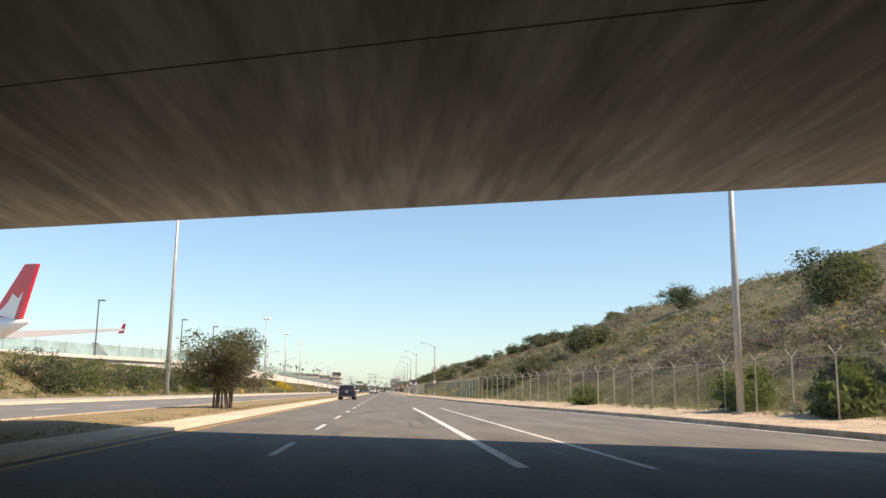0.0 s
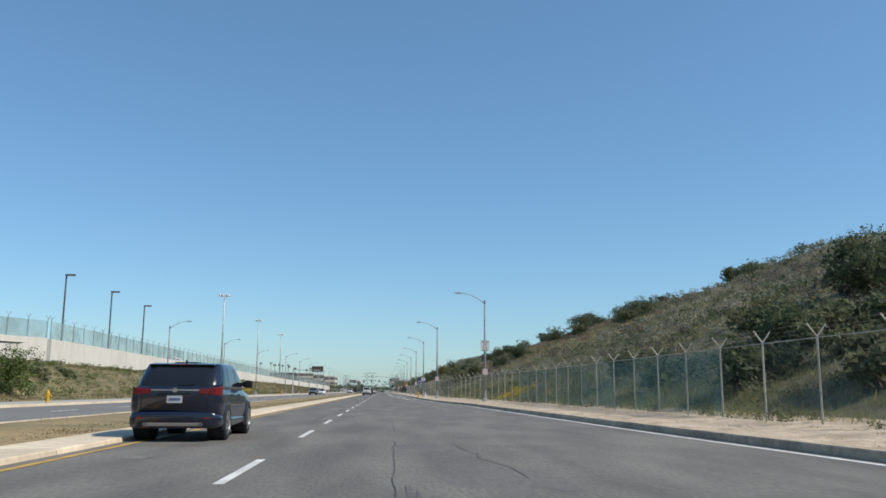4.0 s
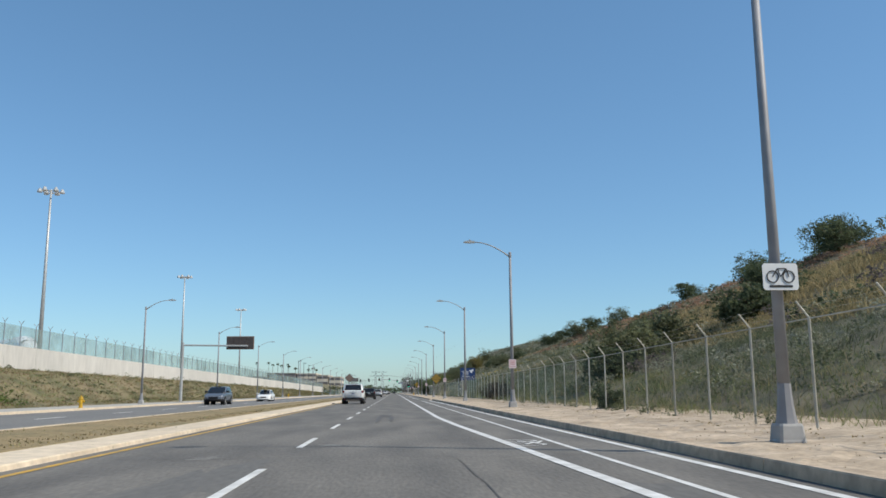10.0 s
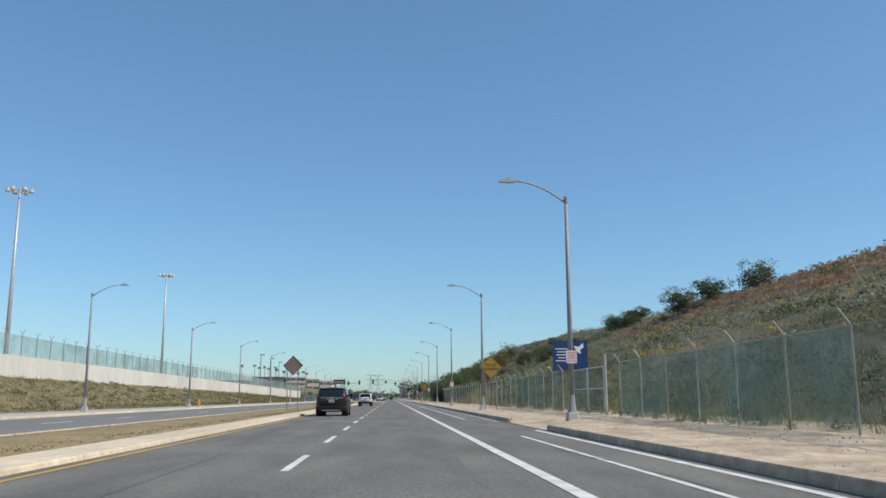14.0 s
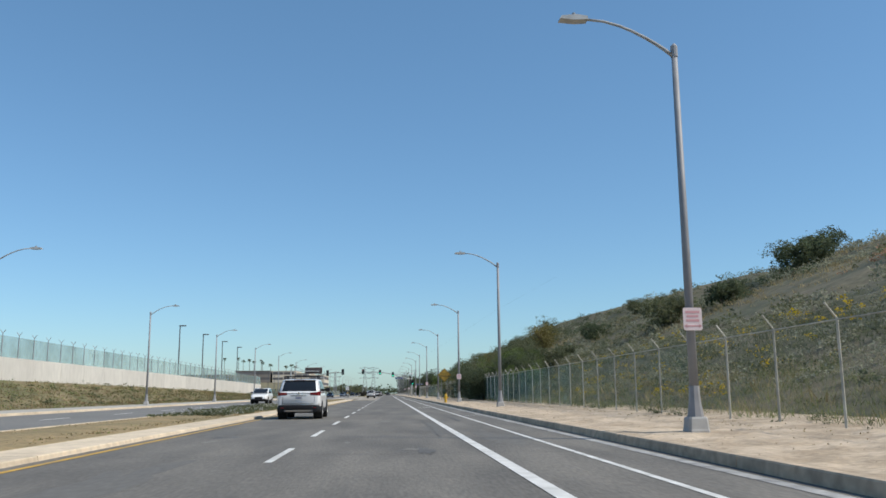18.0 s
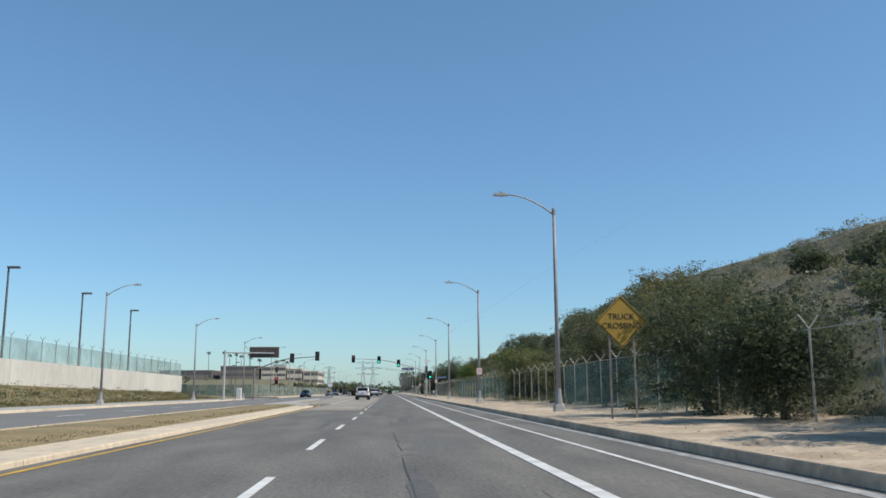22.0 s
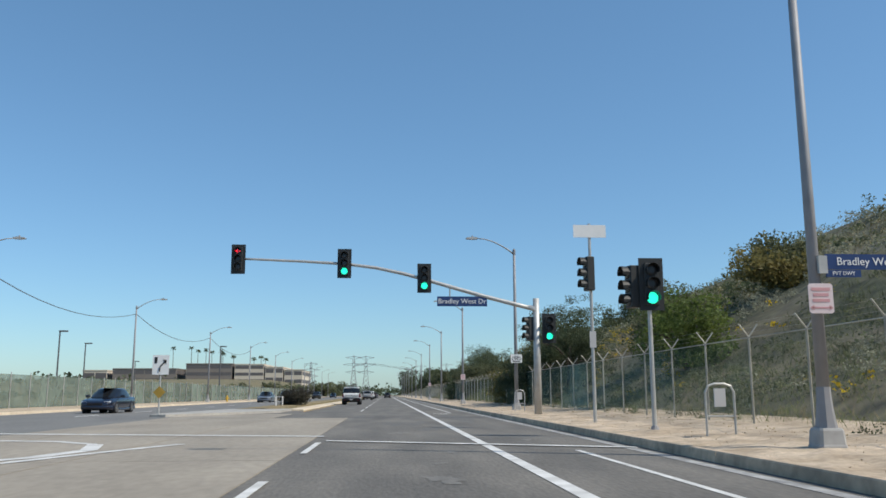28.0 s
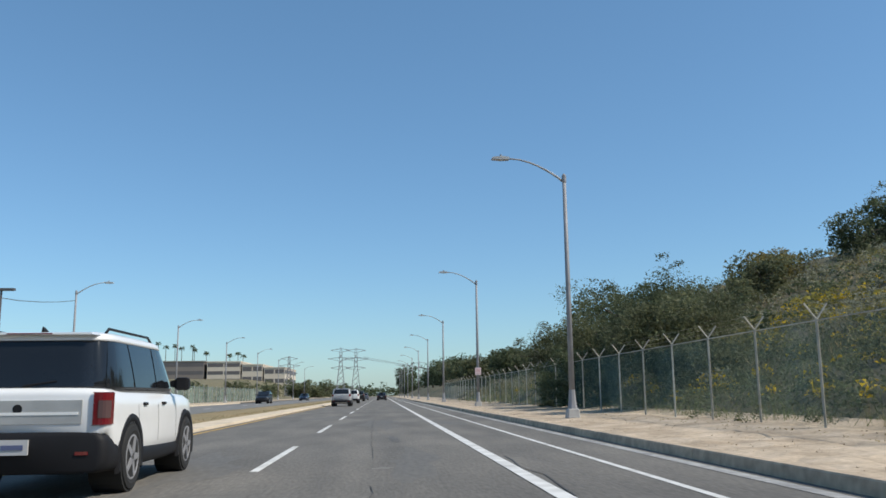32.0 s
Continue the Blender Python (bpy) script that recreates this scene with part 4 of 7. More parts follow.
def hydrant(x, y):
    r = thing("fire_hydrant", "yellow fire hydrant on the footpath", "hydrant", (x, y, 0.13), group="hydrants")
    s = Shape()
    ring = lambda rad, z: [(rad * math.cos(a), rad * math.sin(a), z) for a in (2 * math.pi * j / 12 for j in range(12))]
    s.loft([ring(0.17, 0), ring(0.17, 0.06), ring(0.12, 0.08), ring(0.12, 0.55), ring(0.16, 0.57), ring(0.16, 0.63), ring(0.13, 0.66), ring(0.1, 0.76), ring(0.04, 0.8)], True)
    part("barrel", s, HYDRANT, r, smooth=False)
    for i, (dx, dy) in enumerate(((0.24, 0), (-0.24, 0), (0, -0.25))):
        n = Shape()
        n.tube([(0, 0, 0.45), (dx, dy, 0.45)], 0.07 if i < 2 else 0.09, 8)
        part("outlet", n, HYDRANT, r)
    c = Shape()
    c.tube([(0, 0, 0.78), (0, 0, 0.86)], 0.03, 5)
    part("top_nut", c, HYDRANT, r)


for x, y in ((5.4, 202.6), (5.65, 440.2), (-21.6, 376.9), (-22.6, 137.1), (-21.4, 260.7), (-21.3, 558.4), (-21.6, 672.0)):
    hydrant(x, y)

tube_post = thing("marker_post", "short white marker post beside the kerb", "marker post", (5.35, 181.2, 0.13))
s = Shape()
s.tube([(0, 0, 0), (0, 0, 0.74), (0, 0, 0.78)], [0.07, 0.07, 0.04], 10)
part("tube", s, WHITE_TUBE, tube_post)
s = Shape()
s.tube([(0, 0, 0.6), (0, 0, 0.66)], 0.074, 10)
part("band", s, PLATE, tube_post)


def diamond(x, y, lines, label, width=1.22, zc=3.1, mat=SIGN_Y):
    """A warning sign on two posts."""
    r = thing("warning_sign", label, "road sign", (x, y, 0.15), group="warning signs")
    h = width * 0.7071
    s = Shape()
    s.extrude([(0, zc - h), (h, zc), (0, zc + h), (-h, zc)], "y", -0.006, 0.006)
    face = part("face", s, mat, r)
    b = Shape()
    k = h * 0.93
    for (xa, za), (xb, zb) in (((0, zc - k), (k, zc)), ((k, zc), (0, zc + k)), ((0, zc + k), (-k, zc)), ((-k, zc), (0, zc - k))):
        b.tube([(xa, -0.01, za), (xb, -0.01, zb)], 0.014, 4)
    part("border", b, SIGN_K, r)
    for text, dz in lines:
        words(r, text, 0, -0.012, zc + dz, 0.27, SIGN_K)
    for dx in (-0.4, 0.4):
        p = Shape()
        p.box(dx - 0.03, dx + 0.03, 0.01, 0.06, 0, zc + 0.1)
        part("post", p, POLE_T, r)
    return r


diamond(7.15, 342.0, (("TRUCK", 0.16), ("CROSSING", -0.14)), "yellow diamond truck crossing sign on two posts")
diamond(7.25, 465.6, (("TRUCK", 0.16), ("CROSSING", -0.14)), "yellow diamond truck crossing sign on two posts")
diamond(-7.4, 343.4, (), "dull brown back of a diamond sign on the median", 1.05, 3.3, BOARD_BACK)

info = thing("info_board", "dark blue notice board behind the fence", "notice board", (12.0, 337.0, 0.5))
s = Shape()
s.box(-1.2, 1.2, -0.02, 0.02, 2.35, 4.35, 0.0)
part("board", s, SIGN_B, info)
bars(info, -1.0, 0.2, 2.9, 3.9, -0.026, SIGN_W, 5, gap=0.7)
s = Shape()
s.extrude([(0.25, 4.0), (0.5, 3.6), (0.75, 3.45), (0.7, 3.75), (0.95, 3.9), (0.9, 4.2), (0.6, 3.95)], "y", -0.03, -0.022)
part("emblem", s, SIGN_W, info)
for x in (-1.0, 1.0):
    s = Shape()
    s.box(x - 0.06, x + 0.06, 0.02, 0.14, -0.2, 4.2)
    part("post", s, POLE_T, info)


def message_board(y, x_post, x_right, wide, drop):
    r = thing("message_board", "brown electronic message board on a cantilever post", "message board", (0, y, 0.15), group="message boards")
    s = Shape()
    s.tube([(x_post, 0, 0), (x_post, 0, 6.3)], [0.17, 0.13], 10)
    part("post", s, STEEL, r)
    a = Shape()
    a.tube([(x_post, 0, 6.0), (x_right - 0.6, 0, 5.9)], 0.1, 8)
    part("arm", a, STEEL, r)
    b = Shape()
    b.box(x_right - wide, x_right, 0.12, 0.5, 5.55 - drop, 6.95 - drop, 0.03)
    part("cabinet", b, BOARD_BACK, r)
    for i in range(4):
        x0 = x_right - wide + 0.06 + i * (wide - 0.06) / 4
        p = Shape()
        p.box(x0, x0 + (wide - 0.26) / 4, 0.085, 0.118, 5.65 - drop, 6.85 - drop)
        part("display_panel", p, BOARD, r)
    f = Shape()
    f.box(x_post - 0.35, x_post + 0.35, -0.35, 0.35, -0.1, 0.12, 0.03)
    part("footing", f, CONCRETE, r)
    return r


message_board(291.9, -22.4, -14.95, 2.9, 0.0)
message_board(549.5, -21.5, -14.6, 3.8, 0.2)


def mast(x, y, z0, top, label, spread=1.6, lamps=8):
    """A very tall lighting mast with a ring of floodlights."""
    r = thing("floodlight_mast", label, "light mast", (x, y, z0), group="floodlight masts")
    h = top - z0
    s = Shape()
    s.tube([(0, 0, 0), (0, 0, h * 0.5), (0, 0, h)], [0.3, 0.2, 0.11], 10)
    part("mast", s, STEEL, r, smooth=True)
    c = Shape()
    c.tube([(spread * 0.6 * math.cos(a), spread * 0.6 * math.sin(a), h - 0.3) for a in (2 * math.pi * k / 12 for k in range(13))], 0.06, 5, False)
    for k in range(4):
        a = math.pi * k / 2
        c.tube([(0, 0, h - 0.3), (spread * 0.6 * math.cos(a), spread * 0.6 * math.sin(a), h - 0.3)], 0.05, 5)
    part("crown_ring", c, STEEL, r)
    one = None
    for k in range(lamps):
        a = 2 * math.pi * k / lamps + 0.3
        l = Shape()
        cx, cy = spread * 0.85 * math.cos(a), spread * 0.85 * math.sin(a)
        l.loft([[(cx + rr * math.cos(b), cy + rr * math.sin(b), h + dz) for b in (2 * math.pi * j / 8 for j in range(8))] for rr, dz in ((0.32, -0.42), (0.34, -0.3), (0.16, 0.05), (0.08, 0.12))], True)
        part("floodlight", l, STEEL, r)
    return r


mast(-25.4, 101.0, 0.2, 27.0, "very tall steel floodlight mast beside the road", 1.5, 10)
for x, y, top in ((-42.9, 305.5, 26.4), (-44.5, 380.1, 25.8), (-44.4, 446.0, 25.2)):
    mast(x, y, at_y(WALL_TOP, y) - 0.5, top, "tall steel floodlight mast behind the wall", 1.5, 6)


def lot_lamp(x, y, z0, top):
    r = thing("apron_lamp", "dark slim lamp post with a short flat head", "lamp post", (x, y, z0), group="apron lamps")
    h = top - z0
    s = Shape()
    s.tube([(0, 0, 0), (0, 0, h)], [0.11, 0.08], 8)
    part("pole", s, POLE_D, r)
    hd = Shape()
    hd.box(-0.1, 0.95, -0.18, 0.18, h - 0.12, h + 0.06, 0.03)
    part("lamp_head", hd, POLE_D, r)


for x, y, top in ((-37.1, 155.5, 13.4), (-34.4, 170.3, 13.3), (-34.2, 185.2, 13.2), (-34.2, 199.9, 12.9), (-33.0, 495.2, 12.0), (-33.0, 512.3, 11.8), (-33.0, 530.0, 11.6), (-33.0, 547.0, 11.4)):
    lot_lamp(x, y, (at_y(WALL_TOP, y) if y > 164 else 6.0) - 0.5, top)
for x, y, top in ((-42, 125, 13.6), (-40, 661, 8.8), (-45.6, 686, 8.8), (-27.4, 696, 8.9), (-60, 761, 9.0)):
    lot_lamp(x, y, 5.5 if y < 200 else 0.9, top)


# signals at the junction
def signal_head(parent, x, y, z, lit=None, arrow=False, rz=0.0, plate=True):
    """A three-lens signal head that faces -y when rz is 0."""
    h = new("signal_head")
    h.parent = parent
    h.matrix_local = pose(x, y, z, 0, 0, rz)
    b = Shape()
    b.box(-0.18, 0.18, -0.05, 0.2, -0.53, 0.53, 0.02)
    part("housing", b, SIGNAL_K, h)
    if plate:
        p = Shape()
        p.box(-0.31, 0.31, 0.0, 0.012, -0.66, 0.66)
        part("backplate", p, SIGNAL_K, h)
    for i, zz in enumerate((0.35, 0.0, -0.35)):
        l = Shape()
        l.tube([(0, -0.05, zz), (0, -0.075, zz), (0, -0.085, zz)], [0.145, 0.135, 0.08], 16)
        on = lit == i
        if on and arrow:
            part("lens", l, LENS_OFF, h)
            a = Shape()
            a.tube([(-0.1, -0.093, zz), (0.1, -0.093, zz)], 0.018, 4)
            a.tube([(-0.02, -0.093, zz + 0.08), (-0.1, -0.093, zz), (-0.02, -0.093, zz - 0.08)], 0.018, 4)
            part("lit_arrow", a, RED_ON, h, "glowing red arrow")
        else:
            part("lens", l, (GREEN_ON if i == 2 else RED_ON) if on else LENS_OFF, h)
        v = Shape()
        n = 9
        inner = [(0.16 * math.cos(a), 0.16 * math.sin(a)) for a in (math.pi * (-0.12 + 1.24 * k / (n - 1)) for k in range(n))]
        v.loft([[(xa, -0.05, zz + za), (xa, -0.25, zz + za), (xa * 1.05, -0.25, zz + za * 1.05), (xa * 1.05, -0.05, zz + za * 1.05)] for xa, za in inner], True)
        part("visor", v, SIGNAL_K, h)
    return h


gantry = thing("traffic_signal", "steel mast arm traffic signal over the lanes", "traffic signal", (6.55, 593.2, 0.09))
s = Shape()
s.tube([(0, 0, 0), (0, 0, 5.2)], [0.17, 0.14], 12)
part("pole", s, STEEL, gantry, smooth=True)
s = Shape()
s.box(-0.28, 0.28, -0.28, 0.28, -0.05, 0.06, 0.02)
part("base_plate", s, STEEL, gantry)
s = Shape()
s.tube([(0, 0, 4.6), (-0.12, -0.02, 4.75), (-0.35, 0, 4.8)], [0.13, 0.13, 0.11], 8)
part("arm_clamp", s, STEEL, gantry)
s = Shape()
pts = [(0, 4.70), (-1.0, 4.95), (-2.2, 5.25), (-3.4, 5.58), (-4.7, 5.95), (-6.0, 6.3), (-7.2, 6.55), (-8.6, 6.72), (-10.5, 6.82), (-12.6, 6.9), (-13.3, 6.92)]
s.tube([(x, 0, z) for x, z in pts], [0.1, 0.098, 0.094, 0.09, 0.085, 0.08, 0.074, 0.068, 0.06, 0.052, 0.05], 10)
part("mast_arm", s, STEEL, gantry, smooth=True)
signal_head(gantry, -13.3, -0.12, 6.88, 0, True)
signal_head(gantry, -8.62, -0.12, 6.72, 2)
signal_head(gantry, -5.05, -0.12, 6.08, 2)
signal_head(gantry, 0.55, -0.1, 3.85, 2)
signal_head(gantry, -0.35, 0.1, 3.85, None, rz=-75, plate=False)
ns = new("name_sign")
ns.parent = gantry
ns.matrix_local = pose(-3.35, -0.05, 5.05)
s = Shape()
s.box(-1.12, 1.12, -0.015, 0.015, -0.22, 0.22)
part("plate", s, SIGN_B, ns, "blue street name plate")
words(ns, "Bradley West Dr", 0, -0.02, 0, 0.31, SIGN_W)
s = Shape()
for x, z in ((-0.55, 0.75), (0.62, 0.42)):
    s = Shape()
    s.tube([(x, 0.02, 0.2), (x, 0.02, z)], 0.03, 6)
    part("hanger", s, STEEL, ns)

second = thing("traffic_signal", "pole mounted traffic signal beside the kerb", "traffic signal", (6.4, 576.5, 0.15))
s = Shape()
s.tube([(0, 0, 0), (0, 0, 3.2)], [0.06, 0.055], 10)
part("pole", s, STEEL, second)
s = Shape()
s.tube([(0, 0, 0), (0, 0, 0.12)], [0.13, 0.08], 10)
part("base", s, POLE, second)
s = Shape()
s.tube([(-0.25, 0, 3.1), (0.2, 0, 3.1)], 0.04, 6)
part("bracket", s, SIGNAL_K, second)
signal_head(second, 0.05, -0.08, 3.6, 2)
signal_head(second, -0.45, 0.1, 3.55, None, rz=-80, plate=False)
third = thing("traffic_signal", "slim signal pole with a white sign on top", "traffic signal", (6.2, 581.6, 0.15))
s = Shape()
s.tube([(0, 0, 0), (0, 0, 6.2)], [0.055, 0.045], 10)
part("pole", s, STEEL, third)
signal_head(third, -0.12, 0.0, 4.6, None, rz=-80, plate=False)
s = Shape()
s.box(-0.52, 0.52, -0.06, -0.05, 5.75, 6.15)
part("sign", s, SIGN_W, third, "bare white sign plate")
s = Shape()
s.box(-0.1, 0.1, -0.06, -0.05, 2.3, 2.8)
part("push_button_sign", s, PLATE, third)

blade = thing("street_name_sign", "blue street name blade on a lamp post", "street sign", (8.03, 569.45, 3.22))
s = Shape()
s.box(-0.85, 0.85, -0.012, 0.012, -0.13, 0.13)
part("blade", s, SIGN_B, blade)
words(blade, "Bradley West Dr", 0, -0.016, 0, 0.19, SIGN_W)
s = Shape()
s.box(-0.85, -0.25, -0.012, 0.012, -0.26, -0.14)
part("lower_blade", s, SIGN_B, blade)
words(blade, "PVT DWY", -0.55, -0.016, -0.2, 0.09, SIGN_W)
s = Shape()
s.box(-0.98, -0.83, -0.03, 0.03, -0.2, 0.1)
part("bracket", s, STEEL, blade)


def hoop(x, y, w=0.8, h=1.1):
    r = thing("hoop_rail", "bent steel hoop rail on the footpath", "rail", (x, y, 0.15), group="hoop rails")
    s = Shape()
    s.tube([(-w / 2, 0, 0), (-w / 2, 0, h - 0.18), (-w / 2 + 0.06, 0, h - 0.05), (-w / 2 + 0.2, 0, h), (w / 2 - 0.2, 0, h), (w / 2 - 0.06, 0, h - 0.05), (w / 2, 0, h - 0.18), (w / 2, 0, 0)], 0.025, 7)
    part("hoop", s, STEEL, r)
    s = Shape()
    s.tube([(-w / 2, 0, 0.42), (w / 2, 0, 0.42)], 0.02, 6)
    part("cross_bar", s, STEEL, r)
    # pale plate in the place of the walking sign, left without its pictogram
    s = Shape()
    s.box(-0.12, 0.12, -0.02, 0.02, 0.62, 1.0)
    part("walk_sign_plate", s, PLATE, r)


hoop(6.9, 573.6, 0.62)
hoop(6.65, 599.0, 0.5)

far_signal = thing("traffic_signal", "mast arm traffic signal at the far corner", "traffic signal", (-19.5, 561.2, 0.15))
s = Shape()
s.tube([(0, 0, 0), (0, 0, 4.3)], [0.17, 0.15], 10)
part("pole", s, POLE_T, far_signal)
s = Shape()
s.tube([(0, 0, 4.0), (1.4, 0, 4.6), (3.0, 0, 5.2), (4.6, 0, 5.6), (6.6, 0, 5.8), (9.0, 0, 5.95)], [0.1, 0.09, 0.085, 0.08, 0.07, 0.06], 8)
part("mast_arm", s, POLE_T, far_signal)
signal_head(far_signal, 5.3, 0.1, 5.75, None, rz=180)
signal_head(far_signal, 8.9, 0.1, 6.02, None, rz=180)
signal_head(far_signal, 0.0, 0.25, 3.6, None, rz=180, plate=False)
s = Shape()
s.box(2.6, 4.4, -0.012, 0.012, 4.55, 4.85)
part("name_plate", s, STEEL, far_signal)
corner = thing("traffic_signal", "slim pole with a red signal at the corner", "traffic signal", (-20.9, 595.0, 0.12))
s = Shape()
s.tube([(0, 0, 0), (0, 0, 5.4)], [0.08, 0.06], 8)
part("pole", s, STEEL, corner)
signal_head(corner, 0.1, -0.1, 3.0, 0)
signal_head(corner, 0.1, 0.1, 5.0, None, rz=90, plate=False)
cab = thing("control_cabinet", "white metal signal control cabinet", "cabinet", (-20.9, 557.4, 0.13))
s = Shape()
s.box(-0.32, 0.32, -0.3, 0.3, 0, 1.5, 0.03)
part("body", s, WHITE_TUBE, cab)
s = Shape()
s.box(-0.27, 0.27, -0.32, -0.3, 0.1, 1.4)
part("door", s, PLATE, cab)

keep = thing("arrow_sign", "white arrow sign on the median nose", "road sign", (-11.2, 598.2, 0.13))
s = Shape()
s.tube([(0, 0, 0), (0, 0, 2.7)], 0.04, 7)
part("post", s, STEEL, keep)
s = Shape()
s.box(-0.4, 0.4, -0.055, -0.042, 1.9, 2.85)
part("face", s, SIGN_W, keep)
s = Shape()
s.tube([(-0.05, -0.06, 2.05), (-0.02, -0.06, 2.3), (0.18, -0.06, 2.5)], 0.04, 4)
s.extrude([(0.08, 2.62), (0.28, 2.62), (0.26, 2.4)], "y", -0.066, -0.056)
s.extrude([(-0.3, 2.45), (-0.18, 2.45), (-0.16, 2.75), (-0.3, 2.75)], "y", -0.066, -0.056)
part("arrow", s, SIGN_K, keep)
s = Shape()
s.extrude([(0, 0.75), (0.3, 1.05), (0, 1.35), (-0.3, 1.05)], "y", -0.055, -0.045)
part("object_marker", s, SIGN_Y, keep, "yellow diamond object marker")

# screened fence across the road beyond the junction
ffence = thing("fence_far", "green screened wire fence across the road", "fence", kind="structure")
fp = None
spots = [600.0 + 3.2 * i for i in range(70)]
for ya, yb in zip(spots, spots[1:]):
    p = Shape()
    p.box(-26.006, -25.994, ya, yb, 0.2, 2.5)
    part("mesh_panel", p, SCREEN_F, ffence)
    if fp is None:
        q = Shape()
        q.tube([(0, 0, 0), (0, 0, 2.5)], 0.035, 6)
        o = part("fence_post", q, STEEL, ffence)
        fp = o.data
    else:
        o = new("fence_post", fp)
        o.parent = ffence
    o.location = (-25.95, ya, 0.15)
for k in range(14):
    p = Shape()
    xa, xb = -26 - 3.2 * k, -26 - 3.2 * (k + 1)
    p.box(xb, xa, 599.99, 600.002, 0.2, 2.5)
    part("mesh_panel", p, SCREEN_F, ffence)
    o = new("fence_post", fp)
    o.parent, o.location = ffence, (xb, 600.0, 0.12)
    p = Shape()
    p.box(xb - 4, xa - 4, 566.0, 566.012, 0.2, 2.3)
    part("mesh_panel", p, SCREEN_F, ffence)
    o = new("fence_post", fp)
    o.parent, o.location = ffence, (xb - 4, 566.0, 0.1)

# ---- vehicles ----


def car(name, label, x, y, heading, L, W, H, paint, style="suv", rails=False, bars_on=False, lower=None, tail="slim", plate_at=0.0):
    """A road vehicle: local y runs from the rear bumper (0) to the nose (L)."""
    root = thing(name, label, "car", (x, y, 0.015))
    if heading < 0:
        root.matrix_world = pose(x, y + L, 0.015, 0, 0, 180)
    lower = lower or CLADDING
    hw = W / 2
    boxy, suv = style == "boxy", style != "sedan"
    belt = H * {"suv": 0.675, "boxy": 0.635, "sedan": 0.63}[style]
    nose = H * {"suv": 0.52, "boxy": 0.56, "sedan": 0.49}[style]
    g = 0.32 if suv else 0.22
    low_rear = 0.66 if boxy else 0.56 if suv else 0.40
    half = ((0.70, 0), (0.90, 0.015), (0.975, 0.09), (1.0, 0.28), (1.0, 0.55), (0.985, 0.78), (0.955, 0.93), (0.90, 0.99), (0.70, 1.01), (0.35, 1.02))
    sec = lambda yy, zb, zt, k: [(s * hw * k * u, yy, zb + (zt - zb) * v) for s, pts in ((1, half), (-1, half[::-1])) for u, v in pts]
    # plan of the rear end: (distance from the rear, share of the half width)
    ends = ((0.0, 0.80), (0.012, 0.86), (0.035, 0.905), (0.08, 0.945), (0.15, 0.972), (0.26, 0.99), (0.45, 1.0)) if not boxy else ((0.0, 0.88), (0.008, 0.92), (0.025, 0.95), (0.06, 0.975), (0.12, 0.99), (0.22, 1.0))
    rear_x = lambda yy: hw * float(np.interp(yy, [e[0] for e in ends], [e[1] for e in ends]))
    st = [(yy, low_rear - 0.03 if yy < 0.2 else g + 0.05, belt * (0.93 + 0.07 * min(1, (yy / 0.06)) ** 0.5), k) for yy, k in ends]
    st += [(0.5 * L, g, belt * 0.985, 1.0), (0.66 * L, g, belt * 0.97, 1.0), (0.72 * L, g, belt * 0.955, 0.99), (0.84 * L, g + 0.02, nose + (belt - nose) * 0.5, 0.975), (0.92 * L, g + 0.05, nose + (belt - nose) * 0.25, 0.94),
           (0.96 * L, g + 0.08, nose * 0.97, 0.89), (0.985 * L, g + 0.12, nose * 0.90, 0.82), (L, g + 0.18, nose * 0.78, 0.72)]
    b = Shape()
    b.loft([sec(*q) for q in st], True)
    part("body", b, paint, root, smooth=True)
    # bumper and sills
    sill = Shape()
    low = [(yy - 0.035, g - 0.06, low_rear + (0.02 if yy < 0.15 else 0), k + 0.008) for yy, k in ends]
    low += [(0.10 * L + 0.1, g - 0.08, g + 0.2, 1.006), (0.5 * L, g - 0.08, g + (0.16 if suv else 0.05), 1.006), (0.84 * L, g - 0.06, g + 0.16, 0.985), (0.93 * L, g - 0.02, g + 0.26, 0.945), (0.97 * L, g + 0.02, g + 0.26, 0.89), (L + 0.02, g + 0.04, g + 0.22, 0.74)]
    sill.loft([sec(*q) for q in low], True)
    part("bumper" if suv else "sill", sill, lower if suv else paint, root, smooth=True)
    # cabin: a rounded house whose outline shrinks towards the roof
    r0, r1 = {"suv": ((0.03, 0.135), (0.77, 0.55)), "boxy": ((0.02, 0.06), (0.72, 0.60)), "sedan": ((0.10, 0.27), (0.76, 0.53))}[style]
    wl = {"suv": (0.965, 0.835), "boxy": (0.94, 0.82), "sedan": (0.92, 0.72)}[style]
    e = 9.0 if boxy else 8.0 if suv else 4.4
    zb, zt = belt * 0.96, H - (0.07 if boxy else 0.055)

    def level(v):
        bow = 0.05 * math.sin(math.pi * min(v, 1))
        return (r0[0] + (r0[1] - r0[0]) * v ** 1.5) * L, (r1[0] + (r1[1] - r1[0]) * v) * L + 0.1 * bow * L, hw * (wl[0] + (wl[1] - wl[0]) * v ** 1.25), zb + (zt - zb) * v

    def edge_x(v, yy, w=None):
        a, f, ww, _ = level(v)
        t = min(1.0, abs((yy - (a + f) / 2) / ((f - a) / 2)))
        return ww * (1 - t ** e) ** (1 / e)

    def edge_y(v, xx, side):
        a, f, ww, _ = level(v)
        t = min(1.0, abs(xx / ww))
        return (a + f) / 2 + side * (f - a) / 2 * (1 - t ** e) ** (1 / e)

